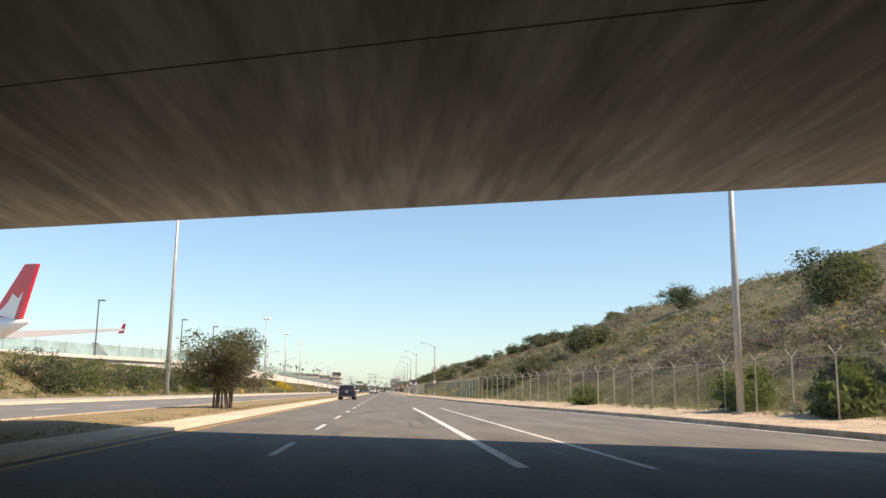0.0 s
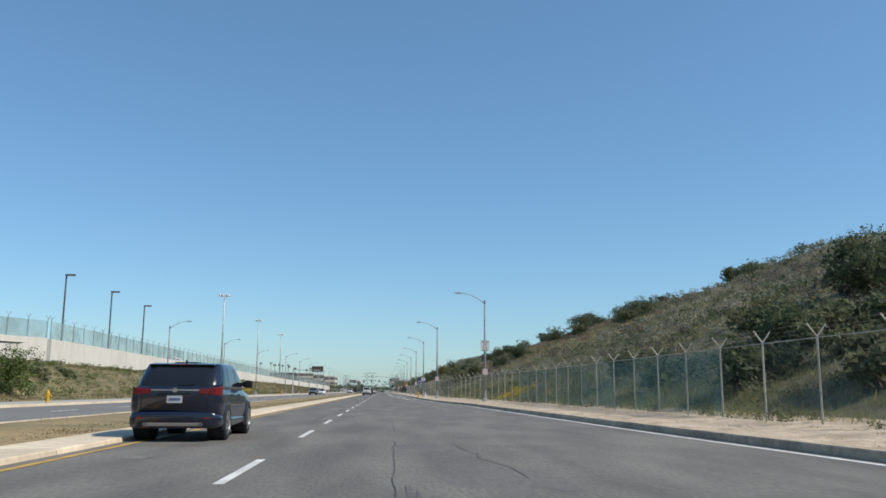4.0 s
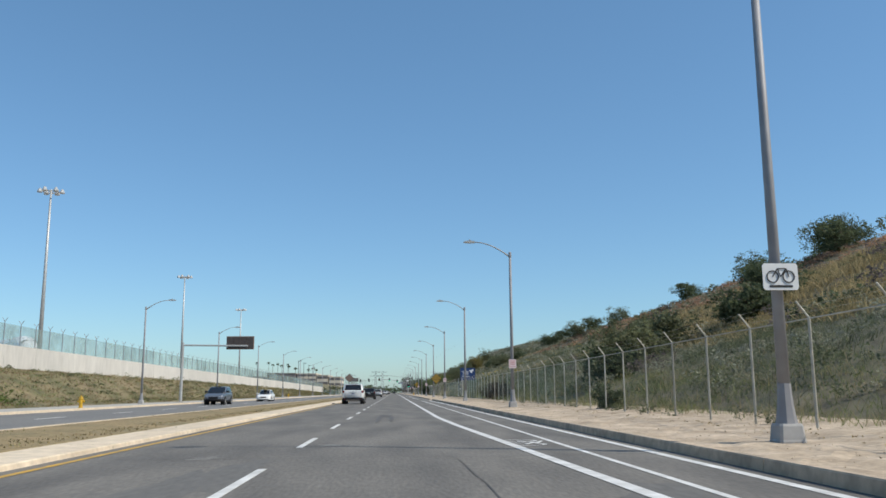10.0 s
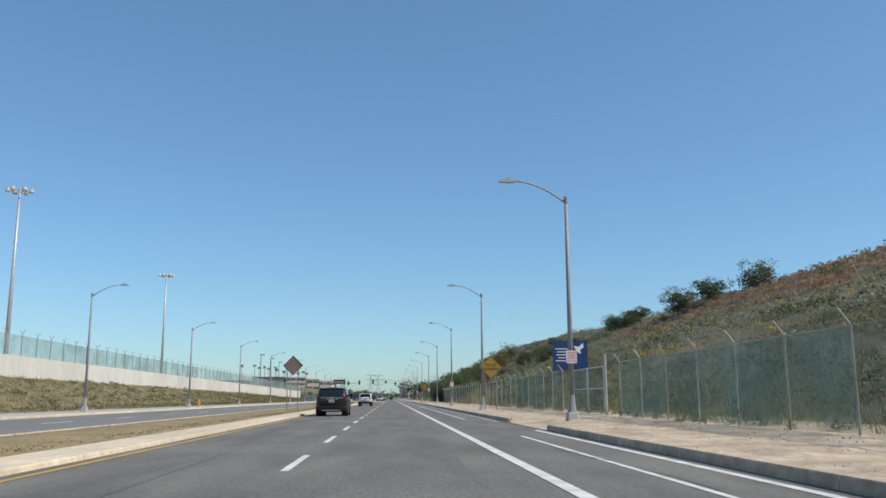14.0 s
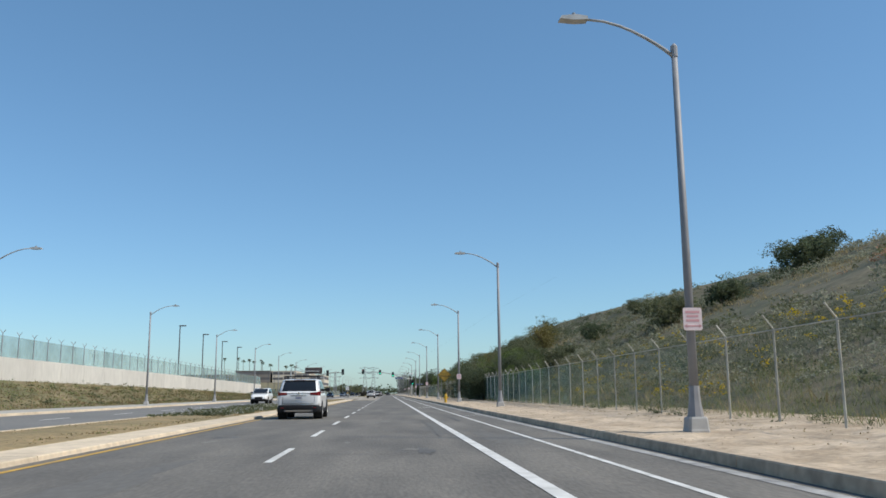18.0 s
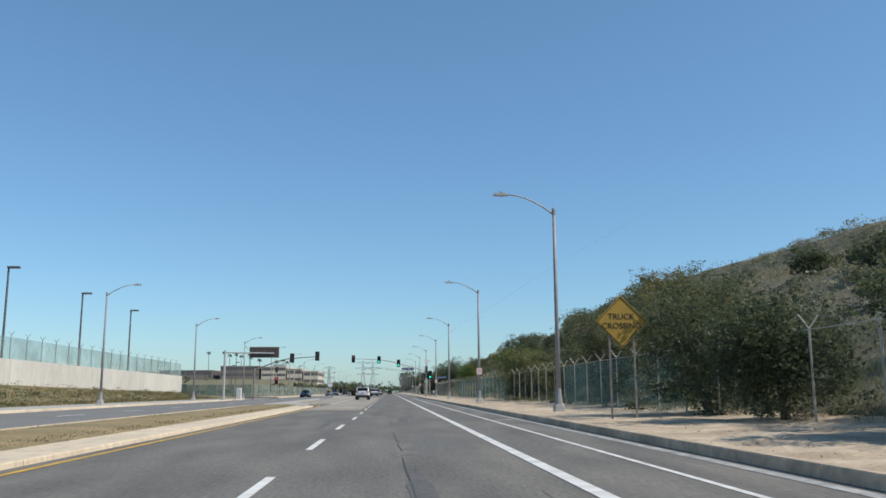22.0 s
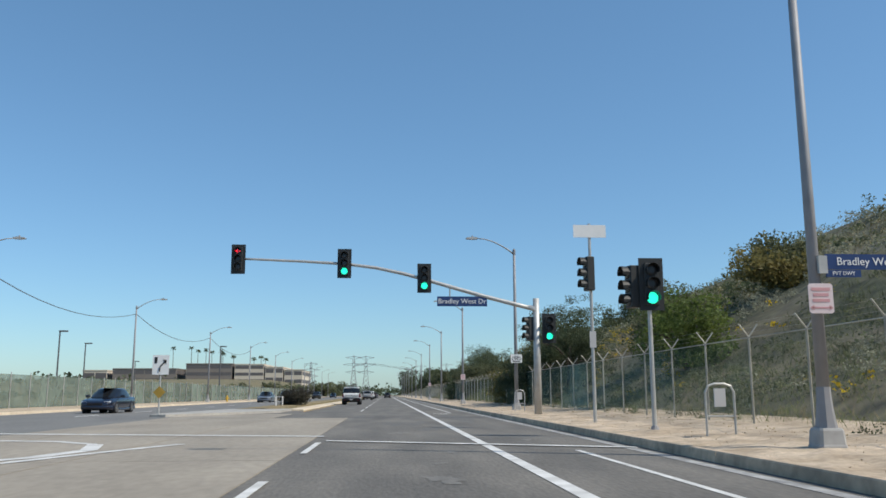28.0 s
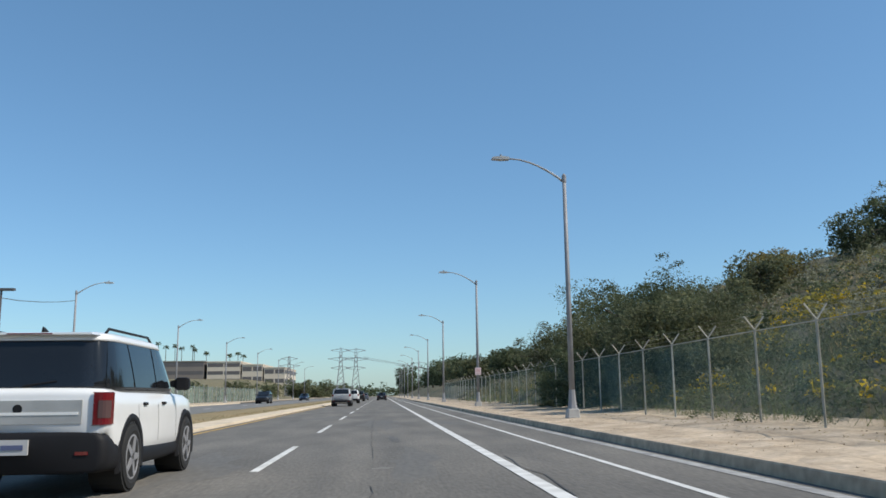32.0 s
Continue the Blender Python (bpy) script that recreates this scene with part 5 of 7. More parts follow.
    def ring(a, f, w, z, n=44):
        out = []
        for k in range(n):
            th = 2 * math.pi * (k + 0.5) / n
            c, s = math.cos(th), math.sin(th)
            out.append((w * math.copysign(abs(s) ** (2 / e), s), (a + f) / 2 - (f - a) / 2 * math.copysign(abs(c) ** (2 / e), c), z))
        return out

    cab = Shape()
    a, f, w, _ = level(1.0)
    dome = ((0.02, 0.02, 0.94, 0.38), (0.07, 0.06, 0.85, 0.72), (0.17, 0.14, 0.66, 0.93), (0.42, 0.36, 0.35, 1.0))
    cab.loft([ring(*level(v)) for v in (0, 0.2, 0.4, 0.6, 0.8, 0.92, 1.0)] + [ring(a + da * L, f - df * L, w * kw, zt + (H - zt) * u) for da, df, kw, u in dome], True)
    if boxy:
        part("cabin", cab, GLASS_D, root, smooth=True)
        cap = Shape()
        top = [ring(*level(v)) for v in (0.90, 0.95, 1.0)] + [ring(a + da * L, f - df * L, w * kw, zt + (H - zt) * u) for da, df, kw, u in dome]
        mid = ((level(0.5)[0] + level(0.5)[1]) / 2)
        cap.loft([[(q[0] * 1.012, mid + (q[1] - mid) * 1.008, q[2] + 0.004) for q in r] for r in top], True)
        part("roof", cap, paint, root, smooth=True)
    else:
        part("cabin", cab, paint, root, smooth=True)

    def pane(name, grid):
        """A curved pane: rows of points, a little proud of the cabin."""
        p, k = Shape(), len(grid[0])
        p.add([q for row in grid for q in row], [(i * k + j, i * k + j + 1, (i + 1) * k + j + 1, (i + 1) * k + j) for i in range(len(grid) - 1) for j in range(k - 1)])
        part(name, p, GLASS_D, root, smooth=True)

    V0, V1 = (0.10, 0.90)
    rows_v = [V0 + (V1 - V0) * i / 4 for i in range(5)]

    def side_pane(name, s, fa, fb, lean_a=0.0, lean_b=0.0):
        grid = []
        for v in rows_v:
            u = (v - V0) / (V1 - V0)
            ya, yb = (fa + lean_a * u) * L, (fb + lean_b * u) * L
            lo, hi, _, z = level(v)
            ya, yb = max(ya, lo + 0.02), min(yb, hi - 0.05)
            grid.append([(s * (edge_x(v, ya + (yb - ya) * j / 6) + 0.006), ya + (yb - ya) * j / 6, z) for j in range(7)])
        pane(name, grid)

    def end_pane(name, side, k0, k1, va, vb):
        grid = []
        for i in range(5):
            v = va + (vb - va) * i / 4
            kk = k0 + (k1 - k0) * i / 4
            _, _, w, z = level(v)
            grid.append([(w * kk * (j / 6 - 1), edge_y(v, w * kk * (j / 6 - 1), side) + side * 0.008, z + 0.004) for j in range(13)])
        pane(name, grid)

    for s in (1, -1):
        if boxy:
            side_pane("quarter_window", s, 0.045, 0.235, 0.04, -0.02)
            side_pane("side_window", s, 0.25, 0.455, -0.02, -0.01)
            side_pane("side_window", s, 0.47, 0.70, -0.01, -0.10)
        elif suv:
            side_pane("quarter_window", s, 0.10, 0.235, 0.07, 0.01)
            side_pane("side_window", s, 0.248, 0.44, 0.01, 0.0)
            side_pane("side_window", s, 0.453, 0.70, 0.0, -0.17)
        else:
            side_pane("side_window", s, 0.235, 0.44, 0.09, 0.0)
            side_pane("side_window", s, 0.453, 0.70, 0.0, -0.19)
    end_pane("rear_window", -1, 0.965 if boxy else 0.968 if suv else 0.88, 0.955 if boxy else 0.955 if suv else 0.86, 0.10 if boxy else 0.10 if suv else 0.16, 0.86 if boxy or not suv else 0.93)
    end_pane("windscreen", 1, 0.90, 0.88, 0.04, 0.96)
    # wheels in their arches
    rad = 0.37 if boxy else 0.355 if suv else 0.32
    circle = lambda px, pr, s: [(s * px, pr * math.cos(a), pr * math.sin(a)) for a in (2 * math.pi * j / 24 for j in range(24))]
    for s in (1, -1):
        for f in (0.19, 0.80):
            cy = f * L
            w = new("wheel")
            w.parent = root
            w.location = (s * (hw - 0.085), cy, rad)
            t = Shape()
            t.loft([circle(px, pr, s) for px, pr in ((-0.11, rad * 0.62), (-0.11, rad * 0.93), (-0.07, rad), (0.07, rad), (0.105, rad * 0.95), (0.115, rad * 0.80), (0.10, rad * 0.66))], True)
            part("tyre", t, RUBBER, w)
            ri = Shape()
            ri.loft([circle(px, pr, s) for px, pr in ((0.06, rad * 0.68), (0.106, rad * 0.68), (0.110, rad * 0.63), (0.085, rad * 0.60))], True)
            for j in range(5):
                a0 = 2 * math.pi * j / 5
                sp = [(rad * 0.10, -0.045), (rad * 0.62, -0.028), (rad * 0.62, 0.028), (rad * 0.10, 0.045)]
                rot = lambda u, v: (u * math.cos(a0) - v * math.sin(a0), u * math.sin(a0) + v * math.cos(a0))
                ri.loft([[(s * xx, *rot(u, v)) for u, v in sp] for xx in (0.092, 0.112)], True)
            part("rim", ri, ALLOY if not boxy else POLE, w)
            arch = Shape()
            arc = lambda rr, xx: [(s * xx, cy + rr * math.cos(a), rad + rr * math.sin(a)) for a in (math.pi * (-0.10 + 1.2 * k / 16) for k in range(17))]
            wide = 0.085 if boxy else 0.05
            rows = [arc(rad * 1.02, hw - 0.12), arc(rad * 1.06, hw + 0.004), arc(rad * 1.06 + wide, hw + 0.010), arc(rad * 1.06 + wide + 0.02, hw - 0.03)]
            arch.add([q for r in rows for q in r], [(i * 17 + j, i * 17 + j + 1, (i + 1) * 17 + j + 1, (i + 1) * 17 + j) for i in range(3) for j in range(16)])
            part("wheel_arch", arch, lower if suv else paint, root, smooth=True)
            well = Shape()
            well.loft([circle(hw - 0.35 + d, rad * 1.05, s) for d in (0.0, 0.353)], True)
            wo = part("wheel_well", well, RUBBER, root)
            wo.location = (0, cy, rad)
    # lamps that wrap round the rear corners
    zl = {"suv": belt * 0.91, "boxy": belt * 0.79, "sedan": belt * 0.80}[style]

    def wrap(s, x_in, y_out, up, down, taper, grow=0.008):
        """A strip round the rear corner, from x_in on the rear face to y_out on the side."""
        pts = [(x_in * hw, 0.0), ((x_in * hw + ends[0][1] * hw * 0.975) / 2, 0.0)] + [(k * hw * 0.978, yy) for yy, k in ends if yy < y_out]
        pts = [p for p in pts if p[0] >= x_in * hw] + [(rear_x(y_out) * 0.978, y_out)]
        o, n = Shape(), len(pts)
        for i, (px, py) in enumerate(pts):
            u = i / (n - 1)
            h0, h1 = zl + up * (taper + (1 - taper) * u), zl - down * (taper + (1 - taper) * u)
            for zz, gr in ((h1, 0.0), (h1 + 0.01, grow), (h0 - 0.01, grow), (h0, 0.0)):
                o.v.append((s * (px + gr), py - gr - (0.004 if py < 0.05 else 0), zz))
        for i in range(n - 1):
            for j in range(3):
                o.f.append((i * 4 + j, i * 4 + j + 1, i * 4 + j + 5, i * 4 + j + 4))
        return o

    for s in (1, -1):
        if tail == "block":
            lamp = part("tail_lamp", wrap(s, 0.80, 0.17, 0.20, 0.15, 1.0, 0.022), TAIL, root, "tall glossy red tail lamp")
            part("lamp_centre", wrap(s, 0.85, 0.10, 0.12, 0.08, 1.0, 0.027), LAMP_SMOKE, lamp)
        elif tail == "wide":
            part("tail_lamp", wrap(s, 0.52, 0.32, 0.12, 0.10, 0.45), TAIL, root, "wide glossy red tail lamp")
        else:
            part("tail_lamp", wrap(s, 0.76, 0.32, 0.11, 0.13, 0.8), TAIL, root, "glossy red tail lamp")
        hl = Shape()
        z = nose * 0.86
        o = [(s * hw * 0.88, z + 0.09), (s * hw * 0.50, z + 0.04), (s * hw * 0.50, z - 0.06), (s * hw * 0.86, z - 0.05)]
        hl.loft([[(u, L * (0.985 if abs(u) < hw * 0.6 else 0.965) + 0.004, zz) for u, zz in o], [(u, L * 0.93, zz) for u, zz in o]], True)
        part("headlamp", hl, LAMP_CLEAR, root)
        mi = Shape()
        yc, zc = 0.635 * L, belt * 1.07
        mi.loft([[(s * (hw + dx), yc + dy * k, zc + dz * k) for dy, dz in ((-0.05, -0.07), (0.0, -0.09), (0.08, -0.05), (0.08, 0.05), (0.0, 0.09), (-0.05, 0.08))] for dx, k in ((-0.07, 0.45), (-0.01, 0.6), (0.03, 1.0), (0.15, 1.0), (0.19, 0.8))], True)
        part("mirror", mi, CLADDING if suv else paint, root, smooth=False)
        re = Shape()
        re.box(min(s * hw * 0.66, s * hw * 0.80), max(s * hw * 0.66, s * hw * 0.80), -0.046, -0.02, g + 0.13, g + 0.165)
        part("reflector", re, TAIL, root)
        for f in ((0.33, 0.53) if suv else (0.38, 0.55)):
            ha = Shape()
            ha.box(min(s * hw * 0.975, s * (hw + 0.012)), max(s * hw * 0.975, s * (hw + 0.012)), f * L - 0.16, f * L, belt * 0.83, belt * 0.83 + 0.035, 0.012)
            part("door_handle", ha, CLADDING if boxy else paint, root)
        for f in (0.25, 0.45, 0.66):
            gap = Shape()
            gap.loft([[(s * hw * k, f * L + d, zz) for zz, k in ((g + 0.18, 1.0015), (g + (belt - g) * 0.55, 1.0015), (g + (belt - g) * 0.78, 0.987))] for d in (0.0, 0.012)], False)
            part("door_gap", gap, CLADDING, root)
        if rails:
            rl = Shape()
            rx = level(1.0)[2] * 0.90
            hi = H - 0.005
            rl.tube([(s * rx, (r0[1] + 0.05) * L, hi - 0.04), (s * rx, (r0[1] + 0.075) * L, hi + 0.025), (s * rx, (r1[1] - 0.10) * L, hi + 0.03), (s * rx, (r1[1] - 0.06) * L, hi - 0.04)], 0.016, 6)
            part("roof_rail", rl, CLADDING, root)
    if bars_on:
        rx = level(1.0)[2] * 0.90
        for f in (0.22, 0.42):
            cb = Shape()
            cb.box(-rx - 0.06, rx + 0.06, f * L - 0.04, f * L + 0.04, H + 0.10, H + 0.13, 0.012)
            part("cross_bar", cb, CLADDING, root)
            for s in (1, -1):
                ft = Shape()
                ft.box(s * rx - 0.03, s * rx + 0.03, f * L - 0.04, f * L + 0.04, H + 0.02, H + 0.10)
                part("bar_foot", ft, CLADDING, root)
    pl = Shape()
    zp = low_rear - 0.20 if boxy else belt * 0.70 if suv else belt * 0.62
    yp = -0.075 if boxy else -0.006
    pl.box(plate_at - 0.155, plate_at + 0.155, yp, yp + 0.03, zp, zp + 0.155)
    pp = part("number_plate", pl, PLATE, root)
    bars(pp, plate_at - 0.11, plate_at + 0.11, zp + 0.05, zp + 0.105, yp - 0.004, BARS_B, 1, gap=0.1)
    em = Shape()
    em.tube([(0, -0.012, zl + 0.03), (0, 0.03, zl + 0.03)], 0.05, 12)
    part("badge", em, CHROME if not boxy else CLADDING, root)
    if suv and not boxy:
        ins = Shape()
        ins.box(-hw * 0.6, hw * 0.6, -0.042, 0.0, g - 0.02, g + 0.05, 0.012)
        part("bumper_insert", ins, POLE_T, root)
        line = Shape()
        zt0, zt1 = low_rear + 0.07, belt * 0.80
        line.box(-hw * 0.71, hw * 0.71, -0.003, 0.02, zt0, zt0 + 0.014)
        for sx in (-1, 1):
            line.box(sx * hw * 0.715 - 0.007, sx * hw * 0.715 + 0.007, -0.003, 0.02, zt0, zt1)
        part("tailgate_gap", line, CLADDING, root)
        lip = Shape()
        lip.box(-0.33, 0.33, -0.022, 0.01, zp + 0.175, zp + 0.205, 0.008)
        part("plate_lip", lip, CHROME if paint is not NAVY else CLADDING, root)
        for sx in (-1, 1):
            pipe = Shape()
            pipe.tube([(sx * hw * 0.60, -0.055, g + 0.02), (sx * hw * 0.60, 0.3, g + 0.02)], 0.042, 12)
            part("exhaust_pipe", pipe, POLE_D, root)
    gr = Shape()
    gr.box(-hw * 0.46, hw * 0.46, L * 0.985, L + 0.012, nose * 0.56, nose * 0.84, 0.02)
    part("grille", gr, CLADDING, root)
    if suv:
        sp = Shape()
        yy, zz, ww = level(1.0)[0], H - 0.02, level(1.0)[2]
        sp.loft([[(-ww * 0.86, yy - 0.10, zz - 0.05), (ww * 0.86, yy - 0.10, zz - 0.05), (ww * 0.84, yy - 0.10, zz - 0.03), (-ww * 0.84, yy - 0.10, zz - 0.03)], [(-ww * 0.95, yy + 0.15, zz - 0.05), (ww * 0.95, yy + 0.15, zz - 0.05), (ww * 0.80, yy + 0.15, zz - 0.004), (-ww * 0.80, yy + 0.15, zz - 0.004)]], True)
        so = part("spoiler", sp, paint, root)
        bl = Shape()
        bl.box(-0.24, 0.24, yy - 0.106, yy - 0.08, zz - 0.047, zz - 0.033)
        part("brake_light", bl, TAIL, so)
        wi = Shape()
        wi.tube([(0.0, level(0.12)[0] - 0.02, level(0.12)[3]), (0.34, level(0.2)[0] - 0.012, level(0.2)[3])], 0.011, 5)
        part("rear_wiper", wi, CLADDING, root)
        tg = Shape()
        tg.box(-hw * 0.70, hw * 0.70, -0.009, 0.02, zl - 0.13 if boxy else belt * 0.925, zl + 0.12 if boxy else belt * 0.925 + 0.03, 0.004)
        part("tailgate_panel" if boxy else "tailgate_trim", tg, STEEL if boxy else CHROME if style == "suv" else paint, root)
        if boxy:
            fl = Shape()
            fl.box(-hw * 0.70, hw * 0.66, -0.015, 0.01, zl - 0.035, zl - 0.005)
            part("tailgate_strip", fl, SIGN_W, root)
    fin = Shape()
    fy = level(1.0)[0] + 0.25
    fin.loft([[(-0.02, fy, H - 0.03), (0.02, fy, H - 0.03), (0.02, fy + 0.2, H - 0.03), (-0.02, fy + 0.2, H - 0.03)], [(-0.006, fy, H + 0.045), (0.006, fy, H + 0.045), (0.006, fy + 0.06, H + 0.035), (-0.006, fy + 0.06, H + 0.035)]], True)
    part("aerial", fin, CLADDING, root)
    return root


def carpaint(name, color, rough=0.28, coat=0.5):
    return material(name, color, rough, vary=0.03, coat=coat)


NAVY = carpaint("navy_car_paint", (0.007, 0.010, 0.024), 0.25, 0.6)
BLACK = carpaint("black_car_paint", (0.009, 0.009, 0.010), 0.4, 0.3)
WHITE = carpaint("white_car_paint", (0.78, 0.78, 0.76))
PEARL = carpaint("pearl_white_car_paint", (0.74, 0.74, 0.74))
BRONCO_W = carpaint("bright_white_car_paint", (0.80, 0.80, 0.79))
SILVER = carpaint("silver_car_paint", (0.42, 0.42, 0.43), 0.3)
GREY = carpaint("grey_blue_car_paint", (0.10, 0.115, 0.14), 0.3)
LAMP_SMOKE = material("smoked_lamp_glass", (0.10, 0.06, 0.06), 0.15, vary=0.1)

LANE = -3.72
car("suv_navy", "dark navy compact SUV driving in the inner lane", -4.12, 95.4, 1, 4.48, 1.86, 1.62, NAVY, lower=NAVY, tail="wide")
car("suv_black", "black compact SUV driving in the inner lane", LANE + 0.05, 331.0, 1, 4.5, 1.86, 1.68, BLACK, tail="slim")
car("suv_white_large", "large white family SUV with black lower cladding", LANE + 0.08, 278.5, 1, 5.0, 1.99, 1.81, WHITE, tail="slim", rails=True)
car("suv_white_rack", "white SUV with roof bars in the inner lane", LANE + 0.1, 395.6, 1, 4.63, 1.85, 1.69, PEARL, tail="wide", rails=True, bars_on=True)
car("suv_white_boxy", "boxy white off-road SUV in the inner lane", -3.74, 643.1, 1, 4.39, 1.89, 1.79, BRONCO_W, "boxy", tail="block", rails=True)
car("suv_white_ahead", "white SUV ahead at the junction lanes", LANE, 551.0, 1, 4.63, 1.84, 1.66, PEARL, tail="wide", rails=True)
car("suv_silver", "silver compact SUV far ahead in the lane", LANE, 714.0, 1, 4.5, 1.85, 1.66, SILVER, tail="slim")
car("suv_white_far", "white SUV far ahead in the lane", LANE, 742.0, 1, 4.6, 1.85, 1.7, WHITE, tail="slim")
car("sedan_black", "black sedan far ahead in the lane", 0.1, 792.0, 1, 4.7, 1.8, 1.45, BLACK, "sedan", tail="slim")
car("suv_dark_far", "dark SUV far ahead in the lane", LANE, 776.0, 1, 4.6, 1.85, 1.68, BLACK, tail="slim")
car("sedan_grey_far", "grey sedan far ahead in the lane", LANE, 820.0, 1, 4.7, 1.8, 1.45, GREY, "sedan", tail="slim")
car("suv_white_oncoming", "white SUV coming the other way", -14.4, 456.0, -1, 4.9, 1.94, 1.76, WHITE, tail="slim", rails=True)
car("sedan_blue_oncoming", "dark blue sedan coming the other way", -16.7, 605.5, -1, 4.8, 1.85, 1.45, NAVY, "sedan", tail="slim")
car("suv_grey_oncoming", "grey SUV coming the other way", -16.4, 279.5, -1, 4.6, 1.85, 1.68, GREY, tail="slim")
car("sedan_white_oncoming", "white hatchback coming the other way", -16.4, 309.0, -1, 4.5, 1.76, 1.47, WHITE, "sedan", tail="slim")
car("sedan_grey_oncoming", "grey sedan coming the other way", -16.6, 671.0, -1, 4.8, 1.85, 1.45, GREY, "sedan", tail="slim")
car("suv_dark_oncoming", "dark SUV coming the other way", -16.4, 752.0, -1, 4.6, 1.85, 1.7, BLACK, tail="slim")
car("suv_grey_oncoming", "grey SUV coming the other way", -16.5, 694.0, -1, 4.6, 1.85, 1.66, GREY, tail="slim")
car("sedan_dark_oncoming", "dark sedan coming the other way", -16.5, 815.0, -1, 4.7, 1.82, 1.46, NAVY, "sedan", tail="slim")

# ---- plants ----
RNG = np.random.default_rng(11)
LEAF_MEADOW = leafy("meadow_leaves", (0.165, 0.178, 0.092), (0.10, 0.115, 0.062))
LEAF_FEATHER = leafy("feathery_olive_leaves", (0.235, 0.235, 0.095), (0.15, 0.16, 0.072))
LEAF_MUSTARD = leafy("mustard_leaves", (0.32, 0.27, 0.06), (0.20, 0.19, 0.06))
CLOD = material("sandy_clods", (0.50, 0.39, 0.27), 0.95, vary=0.3, island=0.4)
LEAF_DRY = leafy("dry_brown_blades", (0.30, 0.215, 0.12), (0.21, 0.165, 0.09))


def tree(x, y, h, r, leaf, label, n=2600, size=0.16, lobes=9, z=None, trunk=0.28, name="tree", lean=0.0, stems=1):
    """A tapered trunk with limbs and a crown of many small leaves in uneven lobes; low ones reach the ground."""
    base = hill_z(x, y) - 0.1 if z is None else z
    root = thing(name, label, "tree" if name == "tree" else "bush", (x, y, base))
    t = Shape()
    for k in range(stems):
        a = RNG.uniform(0, 6.3)
        top = (r * 0.35 * math.cos(a), r * 0.35 * math.sin(a), h * 0.55)
        w = 0.05 * h * (1 if stems == 1 else 0.33)
        t.tube([(0.12 * k * math.cos(a), 0.12 * k * math.sin(a), -0.2), (top[0] * 0.3 + 0.05, top[1] * 0.3, h * trunk * 0.6), (top[0] * 0.7, top[1] * 0.7, h * 0.42), top], [w * 0.9, w * 0.65, w * 0.45, w * 0.2], 7)
        for j in range(5):
            b = RNG.uniform(0, 6.3)
            s = RNG.uniform(0.25, 0.45)
            p0 = Vector((top[0] * s * 1.4, top[1] * s * 1.4, h * s))
            p1 = p0 + Vector((math.cos(b) * r * RNG.uniform(0.45, 0.8), math.sin(b) * r * RNG.uniform(0.45, 0.8), h * RNG.uniform(0.12, 0.35)))
            t.tube([p0, (p0 + p1) / 2 + Vector((0, 0, 0.06 * h)), p1], [w * 0.4, w * 0.25, w * 0.08], 5)
    part("trunk", t, BARK, root)
    deep = n // 3
    p = clumped(RNG, n, r, h * (1 - trunk * 0.5), lobes, deep)
    p[:, 2] += h * trunk * 0.5
    p, inner = p[:n], p[n:]
    crown = cloud("crown", np.concatenate([leaves(RNG, p, size), leaves(RNG, inner, size * 1.6)]), 3, leaf, "", "")
    crown.parent = root
    return root


